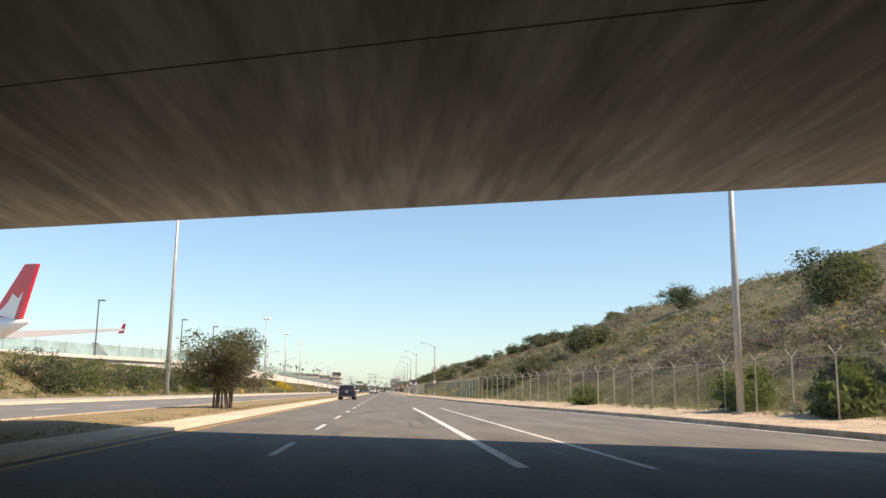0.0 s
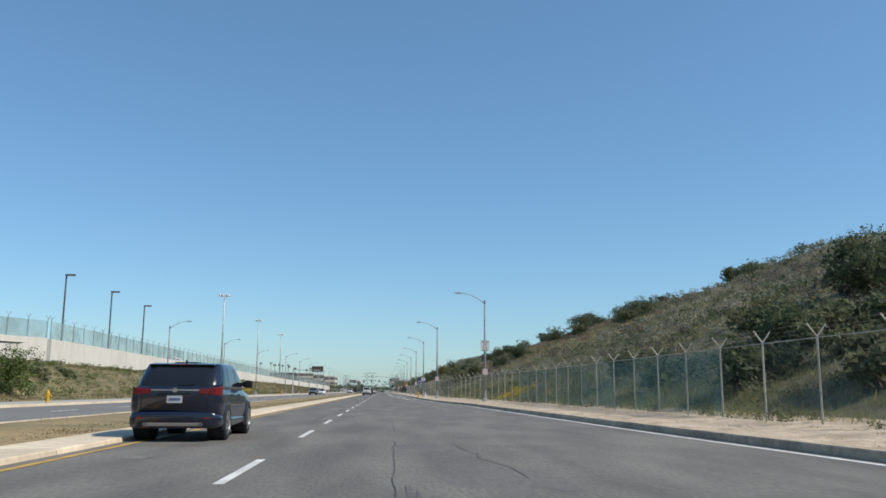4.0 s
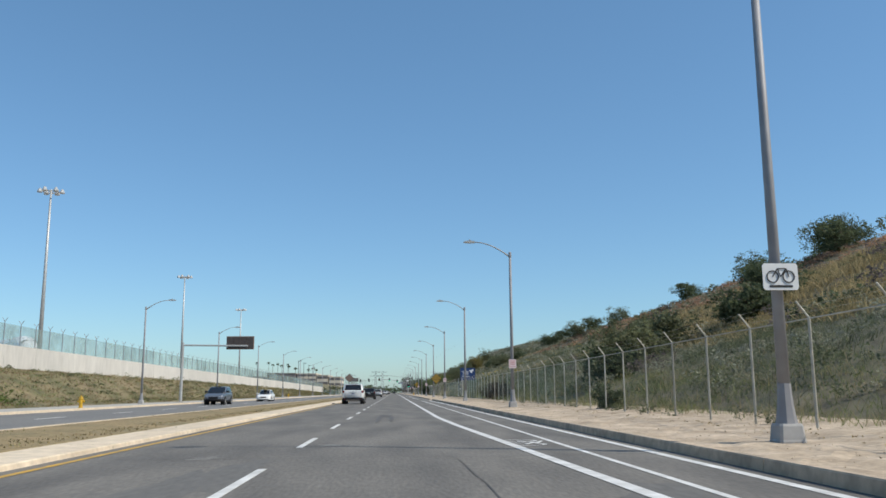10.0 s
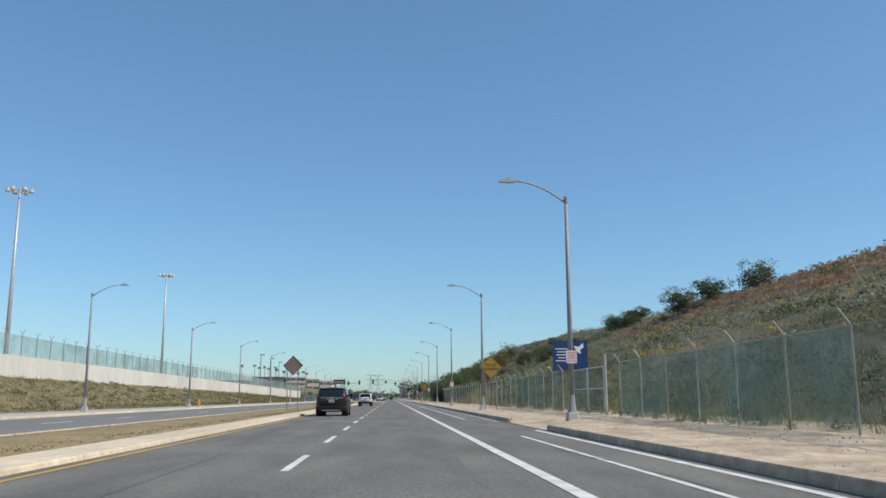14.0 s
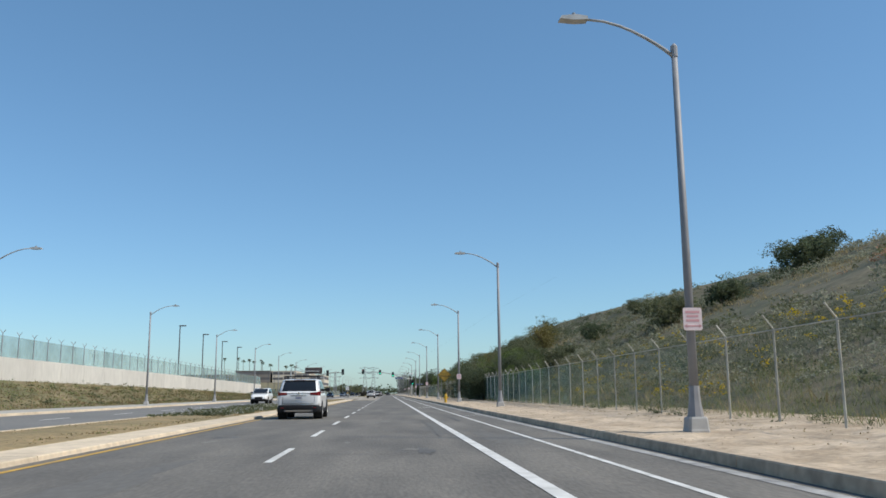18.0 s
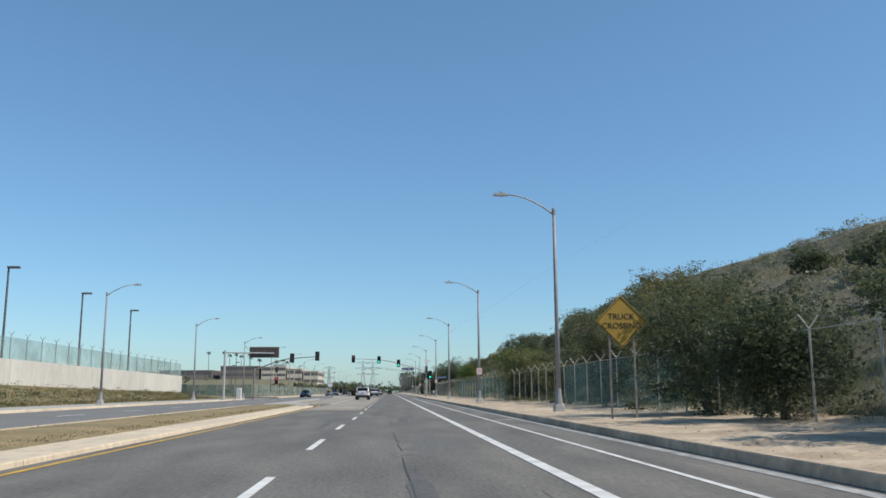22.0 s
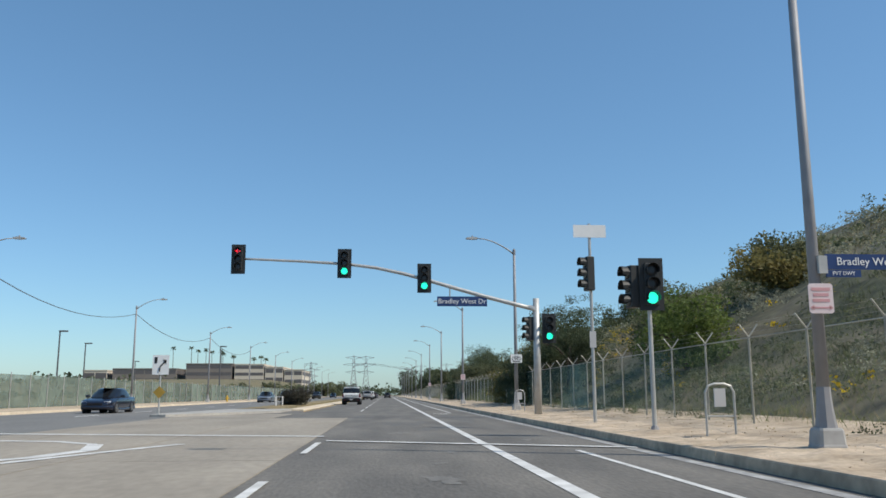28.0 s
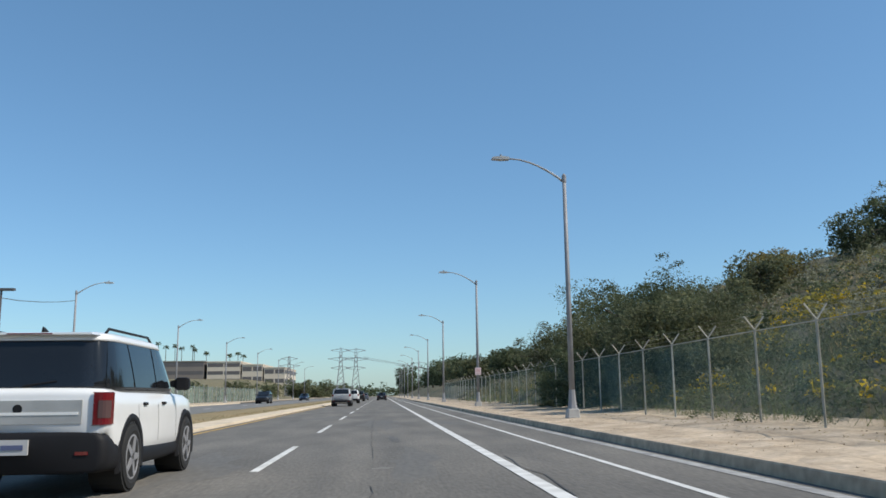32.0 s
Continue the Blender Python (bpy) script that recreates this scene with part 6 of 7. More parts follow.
big = "dense dark green bush on the hillside"
for x, y, h, r, leaf, label in (
    (37, 66, 5.5, 4.2, LEAF_DARK, "large dark green shrub on the hillside"), (41, 71, 4.0, 3.0, LEAF_BRIGHT, "bright green shrub on the hillside"),
    (30.5, 127.5, 4.4, 3.8, LEAF_DARK, big), (51, 140, 4.6, 4.2, LEAF_DARK, "rounded dark bush near the ridge"), (34, 131, 3.4, 2.8, LEAF_OLIVE, "olive bush on the hillside"), (19.4, 111.5, 2.4, 2.4, LEAF_OLIVE, "olive bush on the lower slope"), (21, 118, 2.8, 2.8, LEAF_DARK, big), (23, 126, 2.6, 2.4, LEAF_OLIVE, "olive bush on the lower slope"),
    (15.6, 112, 2.0, 2.0, LEAF_DARK, big), (16.2, 123.5, 2.2, 2.2, LEAF_DARK, big), (15.6, 103, 1.9, 1.9, LEAF_OLIVE, "olive bush on the lower slope"), (18.5, 105, 2.2, 2.2, LEAF_DARK, big), (17, 133, 2.0, 2.0, LEAF_OLIVE, "olive bush on the lower slope"),
    (31, 267, 3.3, 3.2, LEAF_DARK, "large dark bush high on the slope"), (26.5, 262, 3.4, 3.0, LEAF_DARK, big), (20, 263, 3.6, 3.2, LEAF_OLIVE, "olive tree on the lower slope"), (16.5, 258.5, 3.8, 2.8, LEAF_OLIVE, "olive bush on the lower slope"), (13.8, 254, 2.8, 2.0, LEAF_DARK, big), (52.7, 346, 3.6, 3.0, LEAF_DARK, big),
    (60.7, 217, 3.6, 3.0, LEAF_DARK, big), (66, 222, 3.0, 3.4, LEAF_OLIVE, big), (56, 200, 2.4, 2.4, LEAF_OLIVE, big),
    (44, 223, 4.5, 4.2, LEAF_DARK, big), (47.6, 228, 3.4, 3.0, LEAF_OLIVE, "olive green bush with a ragged top"), (41, 214, 3.2, 2.6, LEAF_OLIVE, big),
    (52, 296, 4.9, 4.3, LEAF_DARK, big), (57, 303, 4.8, 3.8, LEAF_DARK, big), (47.5, 306, 4.6, 4.0, LEAF_DARK, big), (65, 321, 5.0, 5.0, LEAF_DARK, big), (61, 255, 3.2, 3.3, LEAF_DARK, "dark bush with a ragged top near the ridge"), (61, 310, 3.2, 3.5, LEAF_OLIVE, big),
    (45, 268, 3.0, 3.0, LEAF_OLIVE, big), (38, 330, 1.2, 1.5, LEAF_OLIVE, "low olive bush on the slope"),
    (47, 414.5, 4.2, 3.6, LEAF_OLIVE, "olive tree on the russet slope"), (54.7, 401, 4.8, 3.6, LEAF_OLIVE, "olive tree on the russet slope"), (50, 408, 3.4, 3.0, LEAF_DARK, big),
    (47.3, 449.5, 4.0, 4.6, LEAF_DARK, big), (52, 455, 3.6, 3.6, LEAF_DARK, big), (32.3, 452, 3.4, 3.4, LEAF_OLIVE, "ragged olive bush on the slope"), (36, 446, 3.0, 2.6, LEAF_DARK, big),
    (27, 482, 2.4, 2.8, LEAF_OLIVE, big), (34, 494, 3.0, 2.8, LEAF_DARK, big), (44, 503, 3.0, 2.6, LEAF_OLIVE, big), (37, 510, 2.6, 2.4, LEAF_DARK, big), (24, 500, 3.2, 3.0, LEAF_DARK, big),
    (29, 529, 5.0, 3.8, LEAF_OLIVE, "tall olive tree on the slope"), (33, 535, 6.0, 4.5, LEAF_RUST, "yellowing tree on the slope"), (24, 522, 4.5, 3.5, LEAF_DARK, big),
    (34, 558, 4.4, 3.4, LEAF_DARK, big), (29.6, 556, 4.6, 3.2, LEAF_DARK, big), (31, 574, 3.4, 3.2, LEAF_OLIVE, big), (40, 566, 6.0, 4.4, LEAF_OLIVE, big), (27, 575, 3.0, 3.0, LEAF_DARK, big),
    (29.5, 696, 3.8, 3.2, LEAF_OLIVE, "olive bush on the slope"), (33, 701, 4.0, 3.4, LEAF_RUST, "yellowing bush on the slope"), (25.5, 694, 3.4, 3.0, LEAF_OLIVE, "olive bush on the slope"), (39.6, 699, 4.2, 2.9, LEAF_DARK, big), (43.4, 700, 4.4, 3.1, LEAF_DARK, big), (47.6, 703, 4.4, 3.4, LEAF_OLIVE, "olive tree on the ridge"), (42, 681, 4.0, 2.8, LEAF_DARK, big), (30, 715, 4.0, 3.6, LEAF_OLIVE, big),
    (38, 605, 3.4, 3.6, LEAF_DARK, big), (30, 618, 3.6, 3.8, LEAF_OLIVE, big), (24, 606, 3.0, 3.0, LEAF_RUST, "yellowing bush on the slope"),
):
    tree(x, y, h, r, leaf, label, n=int(1050 * r), size=0.12, lobes=12, trunk=0.12, name="bush")

# trees and large bushes right behind the fence
road_tree = "wide olive green tree overhanging the fence"
for x, y, h, r, leaf, label in (
    (17.5, 39.5, 2.1, 1.3, LEAF_BRIGHT, "green bush behind the fence"), (18.2, 32.0, 2.2, 1.6, LEAF_DARK, "dark green bush behind the fence"), (17.3, 30.2, 1.7, 1.2, LEAF_BRIGHT, "green bush behind the fence"), (11.6, 434, 2.0, 1.5, LEAF_DARK, "dark bush growing through the fence"), (12.6, 439.5, 3.0, 2.2, LEAF_BRIGHT, "bright green bush behind the fence"),
    (13.6, 450, 4.9, 3.6, LEAF_BRIGHT, "broad green bush behind the fence"), (14.5, 456, 4.6, 3.6, LEAF_OLIVE, "broad olive bush behind the fence"), (12.8, 445, 4.4, 3.0, LEAF_DARK, "dark bush growing through the fence"), (20, 463, 3.0, 2.8, LEAF_OLIVE, road_tree),
    (14.5, 478, 4.4, 3.2, LEAF_OLIVE, road_tree), (16, 486, 5.0, 3.6, LEAF_RUST, "yellowing ragged tree behind the fence"), (14, 493, 5.0, 3.4, LEAF_OLIVE, road_tree), (21, 498, 6.0, 4.4, LEAF_OLIVE, road_tree),
    (13.2, 503.5, 4.2, 3.0, LEAF_FEATHER, "drooping feathery tree over the fence"), (12.2, 512.5, 5.0, 3.4, LEAF_FEATHER, "drooping feathery tree over the fence"), (17.5, 509, 5.8, 4.0, LEAF_OLIVE, road_tree),
    (16.6, 549, 5.0, 3.6, LEAF_BRIGHT, "rounded green bush on the lower slope"), (19, 556, 5.0, 4.0, LEAF_DARK, "rounded dark bush on the lower slope"),
    (15.0, 597, 4.2, 3.0, LEAF_BRIGHT, "green tree behind the fence"), (16.5, 604, 4.6, 3.4, LEAF_OLIVE, road_tree),
    (12.4, 614, 5.9, 3.2, LEAF_DARK, "tall leafy tree behind the fence"), (13.4, 620.0, 6.5, 3.3, LEAF_DARK, "tall leafy tree behind the fence"), (12.6, 628, 5.6, 2.9, LEAF_RUST, "yellowing tree behind the fence"),
    (12.6, 668, 4.4, 3.2, LEAF_OLIVE, road_tree), (13.8, 674, 5.6, 3.6, LEAF_DARK, "tall leafy tree behind the fence"), (13.2, 681, 5.6, 3.4, LEAF_OLIVE, road_tree), (16, 690, 6.6, 4.0, LEAF_DARK, "tall leafy tree behind the fence"), (14, 700, 5.0, 3.6, LEAF_OLIVE, road_tree),
    (16, 735, 4.8, 3.4, LEAF_DARK, road_tree), (14.5, 756, 5.0, 3.8, LEAF_OLIVE, road_tree), (15, 775, 5.6, 4, LEAF_DARK, road_tree), (16, 805, 6.2, 4.4, LEAF_OLIVE, road_tree), (17, 840, 7.5, 5, LEAF_DARK, road_tree), (17, 880, 8, 5, LEAF_DARK, road_tree), (18, 925, 8.5, 5.4, LEAF_OLIVE, road_tree),
):
    tree(x, y, h, r, leaf, label, n=int((6000 if x < 15 else 2600) * r) if 425 < y < 705 else int(1300 * r), size=(0.056 if x < 15 else 0.075) if 425 < y < 705 else 0.16, lobes=14, trunk=0.16)
for x, y, h, r, leaf in ((10.2, 447, 3.7, 2.2, LEAF_DARK), (10.4, 452.5, 3.4, 2.2, LEAF_DARK), (10.3, 461.0, 4.0, 2.4, LEAF_DARK), (10.5, 467, 4.4, 2.6, LEAF_DARK), (10.3, 614.5, 4.4, 2.3, LEAF_DARK), (10.2, 619.5, 4.2, 2.3, LEAF_DARK), (10.0, 625.5, 3.4, 1.8, LEAF_RUST), (10.2, 675.5, 3.4, 2.0, LEAF_DARK), (10.2, 680.5, 3.0, 1.8, LEAF_DARK)):
    tree(x, y, h, r, leaf, "dense dark bush reaching over the fence to the ground", n=int(6000 * r), size=0.052, lobes=14, trunk=0.08, name="bush", z=0.2)
# small dark bushes poking out at the fence
for x, y, h, r in ((9.9, 205.5, 1.5, 1.0), (9.6, 238.0, 1.2, 0.8), (10.2, 281.8, 1.8, 1.3), (10.6, 284.6, 1.5, 1.1), (10.7, 290.5, 2.0, 1.5), (15.3, 62.5, 1.6, 1.1), (14.3, 59.5, 0.8, 1.2), (11.5, 516, 1.7, 1.4), (17.1, 38.5, 2.4, 1.9), (17.9, 31, 2.2, 1.4)):
    tree(x, y, h, r, LEAF_BRIGHT if y < 65 else LEAF_PLUM if 270 < y < 300 else LEAF_DARK, "low leafy bush at the foot of the fence", n=int(2600 * r), size=0.05, lobes=9, trunk=0.1, name="bush", z=0.2)

# the tree on the median and the hedge across the road
tree(-7.6, 40.0, 3.9, 2.4, LEAF_OLIVE, "grey green many-stemmed tree on the median", n=13000, size=0.045, lobes=14, trunk=0.5, z=0.1, stems=7)
tree(-7.1, 40.4, 3.3, 1.8, LEAF_DEAD, "brownish twiggy half of the median tree", n=6000, size=0.04, lobes=9, trunk=0.5, z=0.1, stems=3)
tree(-7.45, 629.0, 1.65, 1.5, LEAF_PLUM, "dark oleander bush on the median", n=4200, size=0.05, lobes=11, trunk=0.1, z=0.1, name="bush", stems=4)
tree(-8.4, 630.4, 1.5, 1.2, LEAF_PLUM, "dark oleander bush on the median", n=3000, size=0.05, lobes=10, trunk=0.1, z=0.1, name="bush", stems=4)
for k in range(16):
    yy = 62 + 5.2 * k + RNG.uniform(-1, 1)
    xx = -26.4 - RNG.uniform(0, 2.2)
    tree(xx, yy, RNG.uniform(2.9, 4.3), RNG.uniform(2.2, 3.0), (LEAF_OLIVE, LEAF_DARK, LEAF_DARK, LEAF_BRIGHT)[k % 4], "rounded green shrub on the far bank", n=3600, size=0.075, lobes=11, trunk=0.08, z=0.25, name="bush")
for yy in (150.0, 158.0, 186.0, 196.0, 226.0):
    tree(-29.5, yy, RNG.uniform(1.2, 2.2), RNG.uniform(1.2, 2.0), LEAF_OLIVE, "rounded olive shrub on the far bank", n=1100, size=0.12, lobes=7, trunk=0.1, z=1.6, name="bush")


# scrub, tufts and blossom that nobody could count
def hill_spots(n, y0, y1, d0, d1, clump=0.0):
    y = RNG.uniform(y0, y1, n)
    d = RNG.uniform(d0, d1, n)
    x = np.array([fence_r(b) for b in y]) + 1.6 + d
    return np.stack([x, y, [hill_z(a, b) for a, b in zip(x, y)]], 1)


def thin(spots):
    """Leaves the russet and straw stretches of the slope nearly free."""
    d = spots[:, 0] - np.array([fence_r(b) for b in spots[:, 1]])
    bare = ((spots[:, 1] > 290) & (spots[:, 1] < 425) & (d > 24)) | ((spots[:, 1] > 205) & (spots[:, 1] < 300) & (d > 12) & (d < 34))
    return spots[~bare | (RNG.random(len(spots)) < 0.6)]


def scrub(name, spots, radius, height, per, size, mat, label):
    out = []
    for p in spots:
        k = RNG.uniform(0.6, 1.4)
        q = lobed(RNG, per, radius * k, height * k * RNG.uniform(0.7, 1.2), 4) + p
        out.append(leaves(RNG, q, size * k))
    return cloud(name, np.concatenate(out), 3, mat, label, "scrub")


def tufts(name, spots, height, per, mat, label, spread=0.35, category="grass", width=0.03):
    n = len(spots) * per
    base = np.repeat(spots, per, 0) + np.concatenate([RNG.normal(0, spread, (n, 2)), np.zeros((n, 1))], 1)
    h = height * RNG.uniform(0.5, 1.3, n)
    lean = RNG.normal(0, 0.55, (n, 2)) * h[:, None]
    a = RNG.uniform(0, 6.3, n)
    w = np.stack([np.cos(a), np.sin(a), np.zeros(n)], 1) * width * RNG.uniform(0.6, 1.6, n)[:, None]
    tip = base + np.concatenate([lean, h[:, None]], 1)
    return cloud(name, np.stack([base - w, base + w, tip], 1), 3, mat, label, category)


def patchy(spots, seed, least, size=0.07):
    """Keeps the spots inside the drifts in which one plant grows."""
    keep = [noise.noise((p[0] * size + seed, p[1] * size * 0.8, seed * 1.7)) + RNG.normal(0, 0.10) > least for p in spots]
    return spots[np.array(keep)]


# hillside cover in drifts, finer close to the road
for y0, y1, far_d, weight in ((15, 200, 52, 1.0), (200, 420, 52, 1.0), (420, 560, 46, 1.0), (560, 760, 40, 0.9)):
    k = int((y1 - y0) * weight)
    scrub("sage_scrub", patchy(thin(hill_spots(k * 10, y0, y1, 12, far_d)), 1.3, -0.08), 0.85, 0.85, 46, 0.105, LEAF_SAGE, "grey green sage scrub covering the hillside")
    scrub("green_scrub", patchy(thin(hill_spots(k * 8, y0, y1, 12, far_d)), 4.1, 0.02), 0.85, 0.85, 42, 0.105, LEAF_OLIVE, "olive green scrub covering the hillside")
    scrub("dark_scrub", patchy(thin(hill_spots(int(k * 2.4), y0, y1, 7, far_d)), 8.6, 0.10), 1.2, 1.25, 95, 0.11, LEAF_DARK, "dark green scrub dotted over the hillside")
    tufts("straw_grass", patchy(hill_spots(k * 26, y0, y1, 0.5, far_d), 6.2, -0.02), 0.4, 9, LEAF_STRAW, "dry straw grass on the hillside", width=0.03)
    near_k = int((y1 - y0) * (0.9 if y0 == 420 else 1.0))
    scrub("sage_scrub", patchy(hill_spots(near_k * 7, y0, y1, 1.5, 15), 2.7, -0.02, 0.13), 0.75, 0.7, 70, 0.055, LEAF_SAGE, "low grey green sage scrub behind the fence")
    scrub("green_scrub", patchy(hill_spots(near_k * 7, y0, y1, 0.4, 15), 5.5, -0.08, 0.13), 0.75, 0.65, 70, 0.055, LEAF_MEADOW, "low olive green scrub behind the fence")
scrub("bare_scrub", np.concatenate([patchy(hill_spots(430, 18, 135, 4, 20), 3.3, -0.05, 0.05), hill_spots(130, 130, 300, 4, 40)]), 1.3, 1.2, 130, 0.10, LEAF_DEAD, "brown grey leafless scrub on the lower slope")
tufts("slope_grass", np.concatenate([patchy(hill_spots(9000, 15, 240, 0, 16), 9.1, -0.12, 0.1), patchy(hill_spots(11000, 240, 480, 0, 16), 9.1, -0.12, 0.1), patchy(hill_spots(9000, 480, 720, 0, 14), 9.1, -0.12, 0.1)]), 0.34, 10, LEAF_MEADOW, "olive green grass on the lower slope", width=0.016)
scrub("mustard_scrub", np.concatenate([patchy(hill_spots(420, 40, 135, 14, 40), 7.7, 0.12, 0.05), patchy(hill_spots(420, 632, 690, 3, 24), 7.7, 0.05, 0.09)]), 0.8, 0.6, 50, 0.08, LEAF_MUSTARD, "yellow green mustard drifts on the slope")
scrub("russet_scrub", np.concatenate([hill_spots(2400, 295, 425, 25, 52), hill_spots(400, 240, 300, 34, 50)]), 0.8, 0.5, 30, 0.12, LEAF_RED, "russet brown scrub on the upper slope")
scrub("yellow_blossom", np.concatenate([hill_spots(150, 390, 450, 1, 14), hill_spots(120, 20, 150, 8, 30), hill_spots(60, 150.5, 159, 0.0, 2.2), hill_spots(120, 560, 720, 1, 12), hill_spots(220, 634, 680, 0.2, 14), hill_spots(60, 330, 390, 6, 24)]), 0.5, 0.5, 26, 0.07, FLOWER_Y, "yellow flowers scattered over the slope")
tufts("straw_grass", hill_spots(9000, 205, 300, 10, 36), 0.5, 8, LEAF_STRAW, "pale dry grass on the middle slope", width=0.04)
scrub("meadow_scrub", hill_spots(330, 628, 672, -0.4, 6), 0.7, 0.75, 90, 0.05, LEAF_MEADOW, "lush green weeds behind the fence")
tufts("tall_grass", np.concatenate([hill_spots(2600, 15, 160, -1.2, 4.5), hill_spots(3200, 160, 430, -1.0, 4.0), hill_spots(2600, 430, 740, -1.0, 4.0)]), 0.33, 16, LEAF_GRASS, "tall green grass behind the fence", width=0.007)
tufts("tall_straw", np.concatenate([hill_spots(900, 15, 160, -1.0, 4.0), hill_spots(2200, 160, 430, -0.9, 5.0), hill_spots(700, 430, 740, -1.0, 4.0)]), 0.36, 14, LEAF_STRAW, "tall dry grass behind the fence", width=0.006)

foot_y = RNG.uniform(20, 740, 620)
foot = np.stack([np.array([fence_r(b) + RNG.normal(0.25, 0.35) for b in foot_y]), foot_y, np.full(620, 0.22)], 1)
scrub("fence_weeds", foot[:330], 0.3, 0.4, 110, 0.028, LEAF_OLIVE, "dark weeds along the foot of the fence")
scrub("fence_weeds", foot[330:], 0.32, 0.42, 110, 0.028, LEAF_MEADOW, "olive weeds along the foot of the fence")

stone_y = RNG.uniform(20, 720, 15000)
stone_u = RNG.uniform(0.06, 1.0, 15000)
stones = np.stack([np.array([kerb_r(b) + 0.2 + (fence_r(b) - kerb_r(b) - 0.2) * a for a, b in zip(stone_u, stone_y)]), stone_y, 0.135 + 0.12 * stone_u], 1)
cloud("verge_stones", leaves(RNG, stones, 0.02), 3, CLOD, "small stones and clods on the sandy verge", "stones")


def bank_spots(n, y0, y1, u0=0.0, u1=1.0):
    y = RNG.uniform(y0, y1, n)
    u = RNG.uniform(u0, u1, n)
    out = []
    for a, b in zip(u, y):
        pts = bank(b)[1]
        x = pts[0][0] + (pts[-1][0] - pts[0][0]) * a
        xs, zs = [p[0] for p in reversed(pts)], [p[1] for p in reversed(pts)]
        out.append((x, b, float(np.interp(x, xs, zs))))
    return np.array(out)


scrub("bank_scrub", bank_spots(900, 60, 565, 0.08, 1.0), 0.6, 0.35, 60, 0.055, LEAF_MEADOW, "low olive scrub on the far bank")
scrub("bank_scrub", bank_spots(520, 60, 262, 0.08, 1.0), 0.65, 0.5, 60, 0.07, LEAF_BRIGHT, "low green scrub on the far bank")
tufts("bank_grass", bank_spots(8500, 60, 566, 0.02, 1.0), 0.16, 9, LEAF_DRY, "dry grass on the far bank", width=0.03)
tufts("bank_grass", bank_spots(4500, 60, 566, 0.02, 1.0), 0.16, 9, LEAF_GRASS, "green grass on the far bank", width=0.03)
scrub("blossom_bank", np.concatenate([bank_spots(150, 228, 250, 0.22, 0.72), bank_spots(10, 205, 221, 0.3, 0.8)]), 0.8, 0.7, 70, 0.075, FLOWER_Y, "bright yellow flowering shrubs on the far bank")


def median_spots(n, y0, y1):
    y = RNG.uniform(y0, y1, n)
    x = np.array([RNG.uniform(-10.0, road_l(b) - 1.25) for b in y])
    return np.stack([x, y, np.full(n, 0.13)], 1)


tufts("median_grass", np.concatenate([median_spots(5200, 15, 500), median_spots(1500, 614, 760)]), 0.035, 6, LEAF_STRAW, "short dry grass on the median", spread=0.2, width=0.02)
tufts("median_grass", np.concatenate([median_spots(700, 15, 500), median_spots(200, 614, 760)]), 0.05, 5, LEAF_GRASS, "short green grass on the median", spread=0.2, width=0.02)
tufts("median_grass", median_spots(2600, 15, 500), 0.04, 6, LEAF_DRY, "brown dry grass on the median", spread=0.2, width=0.02)
scrub("ground_cover", median_spots(520, 397, 428), 0.35, 0.18, 50, 0.045, LEAF_MEADOW, "low green ground cover on the median")
scrub("white_blossom", median_spots(420, 397, 428), 0.16, 0.24, 8, 0.028, FLOWER_W, "small white flowers in the ground cover")
scrub("leaf_litter", np.stack([np.array([fence_r(b) - RNG.uniform(0.1, 1.6) for b in np.linspace(20, 740, 2400)]), np.linspace(20, 740, 2400), np.full(2400, 0.2)], 1), 0.14, 0.05, 5, 0.02, LEAF_STRAW, "dry weeds and litter along the fence foot")
field = np.stack([RNG.uniform(-120, -27, 900), RNG.uniform(602, 900, 900), np.full(900, 0.7)], 1)
scrub("field_scrub", field, 1.2, 0.9, 30, 0.2, LEAF_OLIVE, "olive scrub over the far field")

# ---- distance ----
def palm(x, y, z, h):
    r = thing("palm", "tall slim palm far behind the fence", "palm tree", (x, y, z), group="palms")
    s = Shape()
    s.tube([(0, 0, 0), (0.2, 0, h * 0.5), (0, 0, h)], [0.3, 0.22, 0.18], 6)
    part("trunk", s, BARK, r)
    p = []
    for k in range(26):
        a, e = RNG.uniform(0, 6.3), RNG.uniform(-0.7, 0.9)
        d = np.array((math.cos(a) * math.cos(e), math.sin(a) * math.cos(e), math.sin(e)))
        side = np.array((-math.sin(a), math.cos(a), 0)) * 0.35
        c = np.array((0, 0, h))
        p.append([c, c + d * 1.3 + side, c + d * 2.6 - np.array((0, 0, 0.7)), c + d * 1.3 - side])
    cloud("fronds", np.array(p), 4, LEAF_DARK, "", "").parent = r


for px, top in ((-161, 37), (-147, 37), (-142.7, 35), (-136.7, 35.8), (-132, 34), (-125, 35), (-124, 32.6), (-115.6, 30.8), (-100.5, 29), (-95, 30), (-92, 28.4)):
    palm(px, 1200 + 1.5 * math.sin(px), 8.0, top - 9.0)


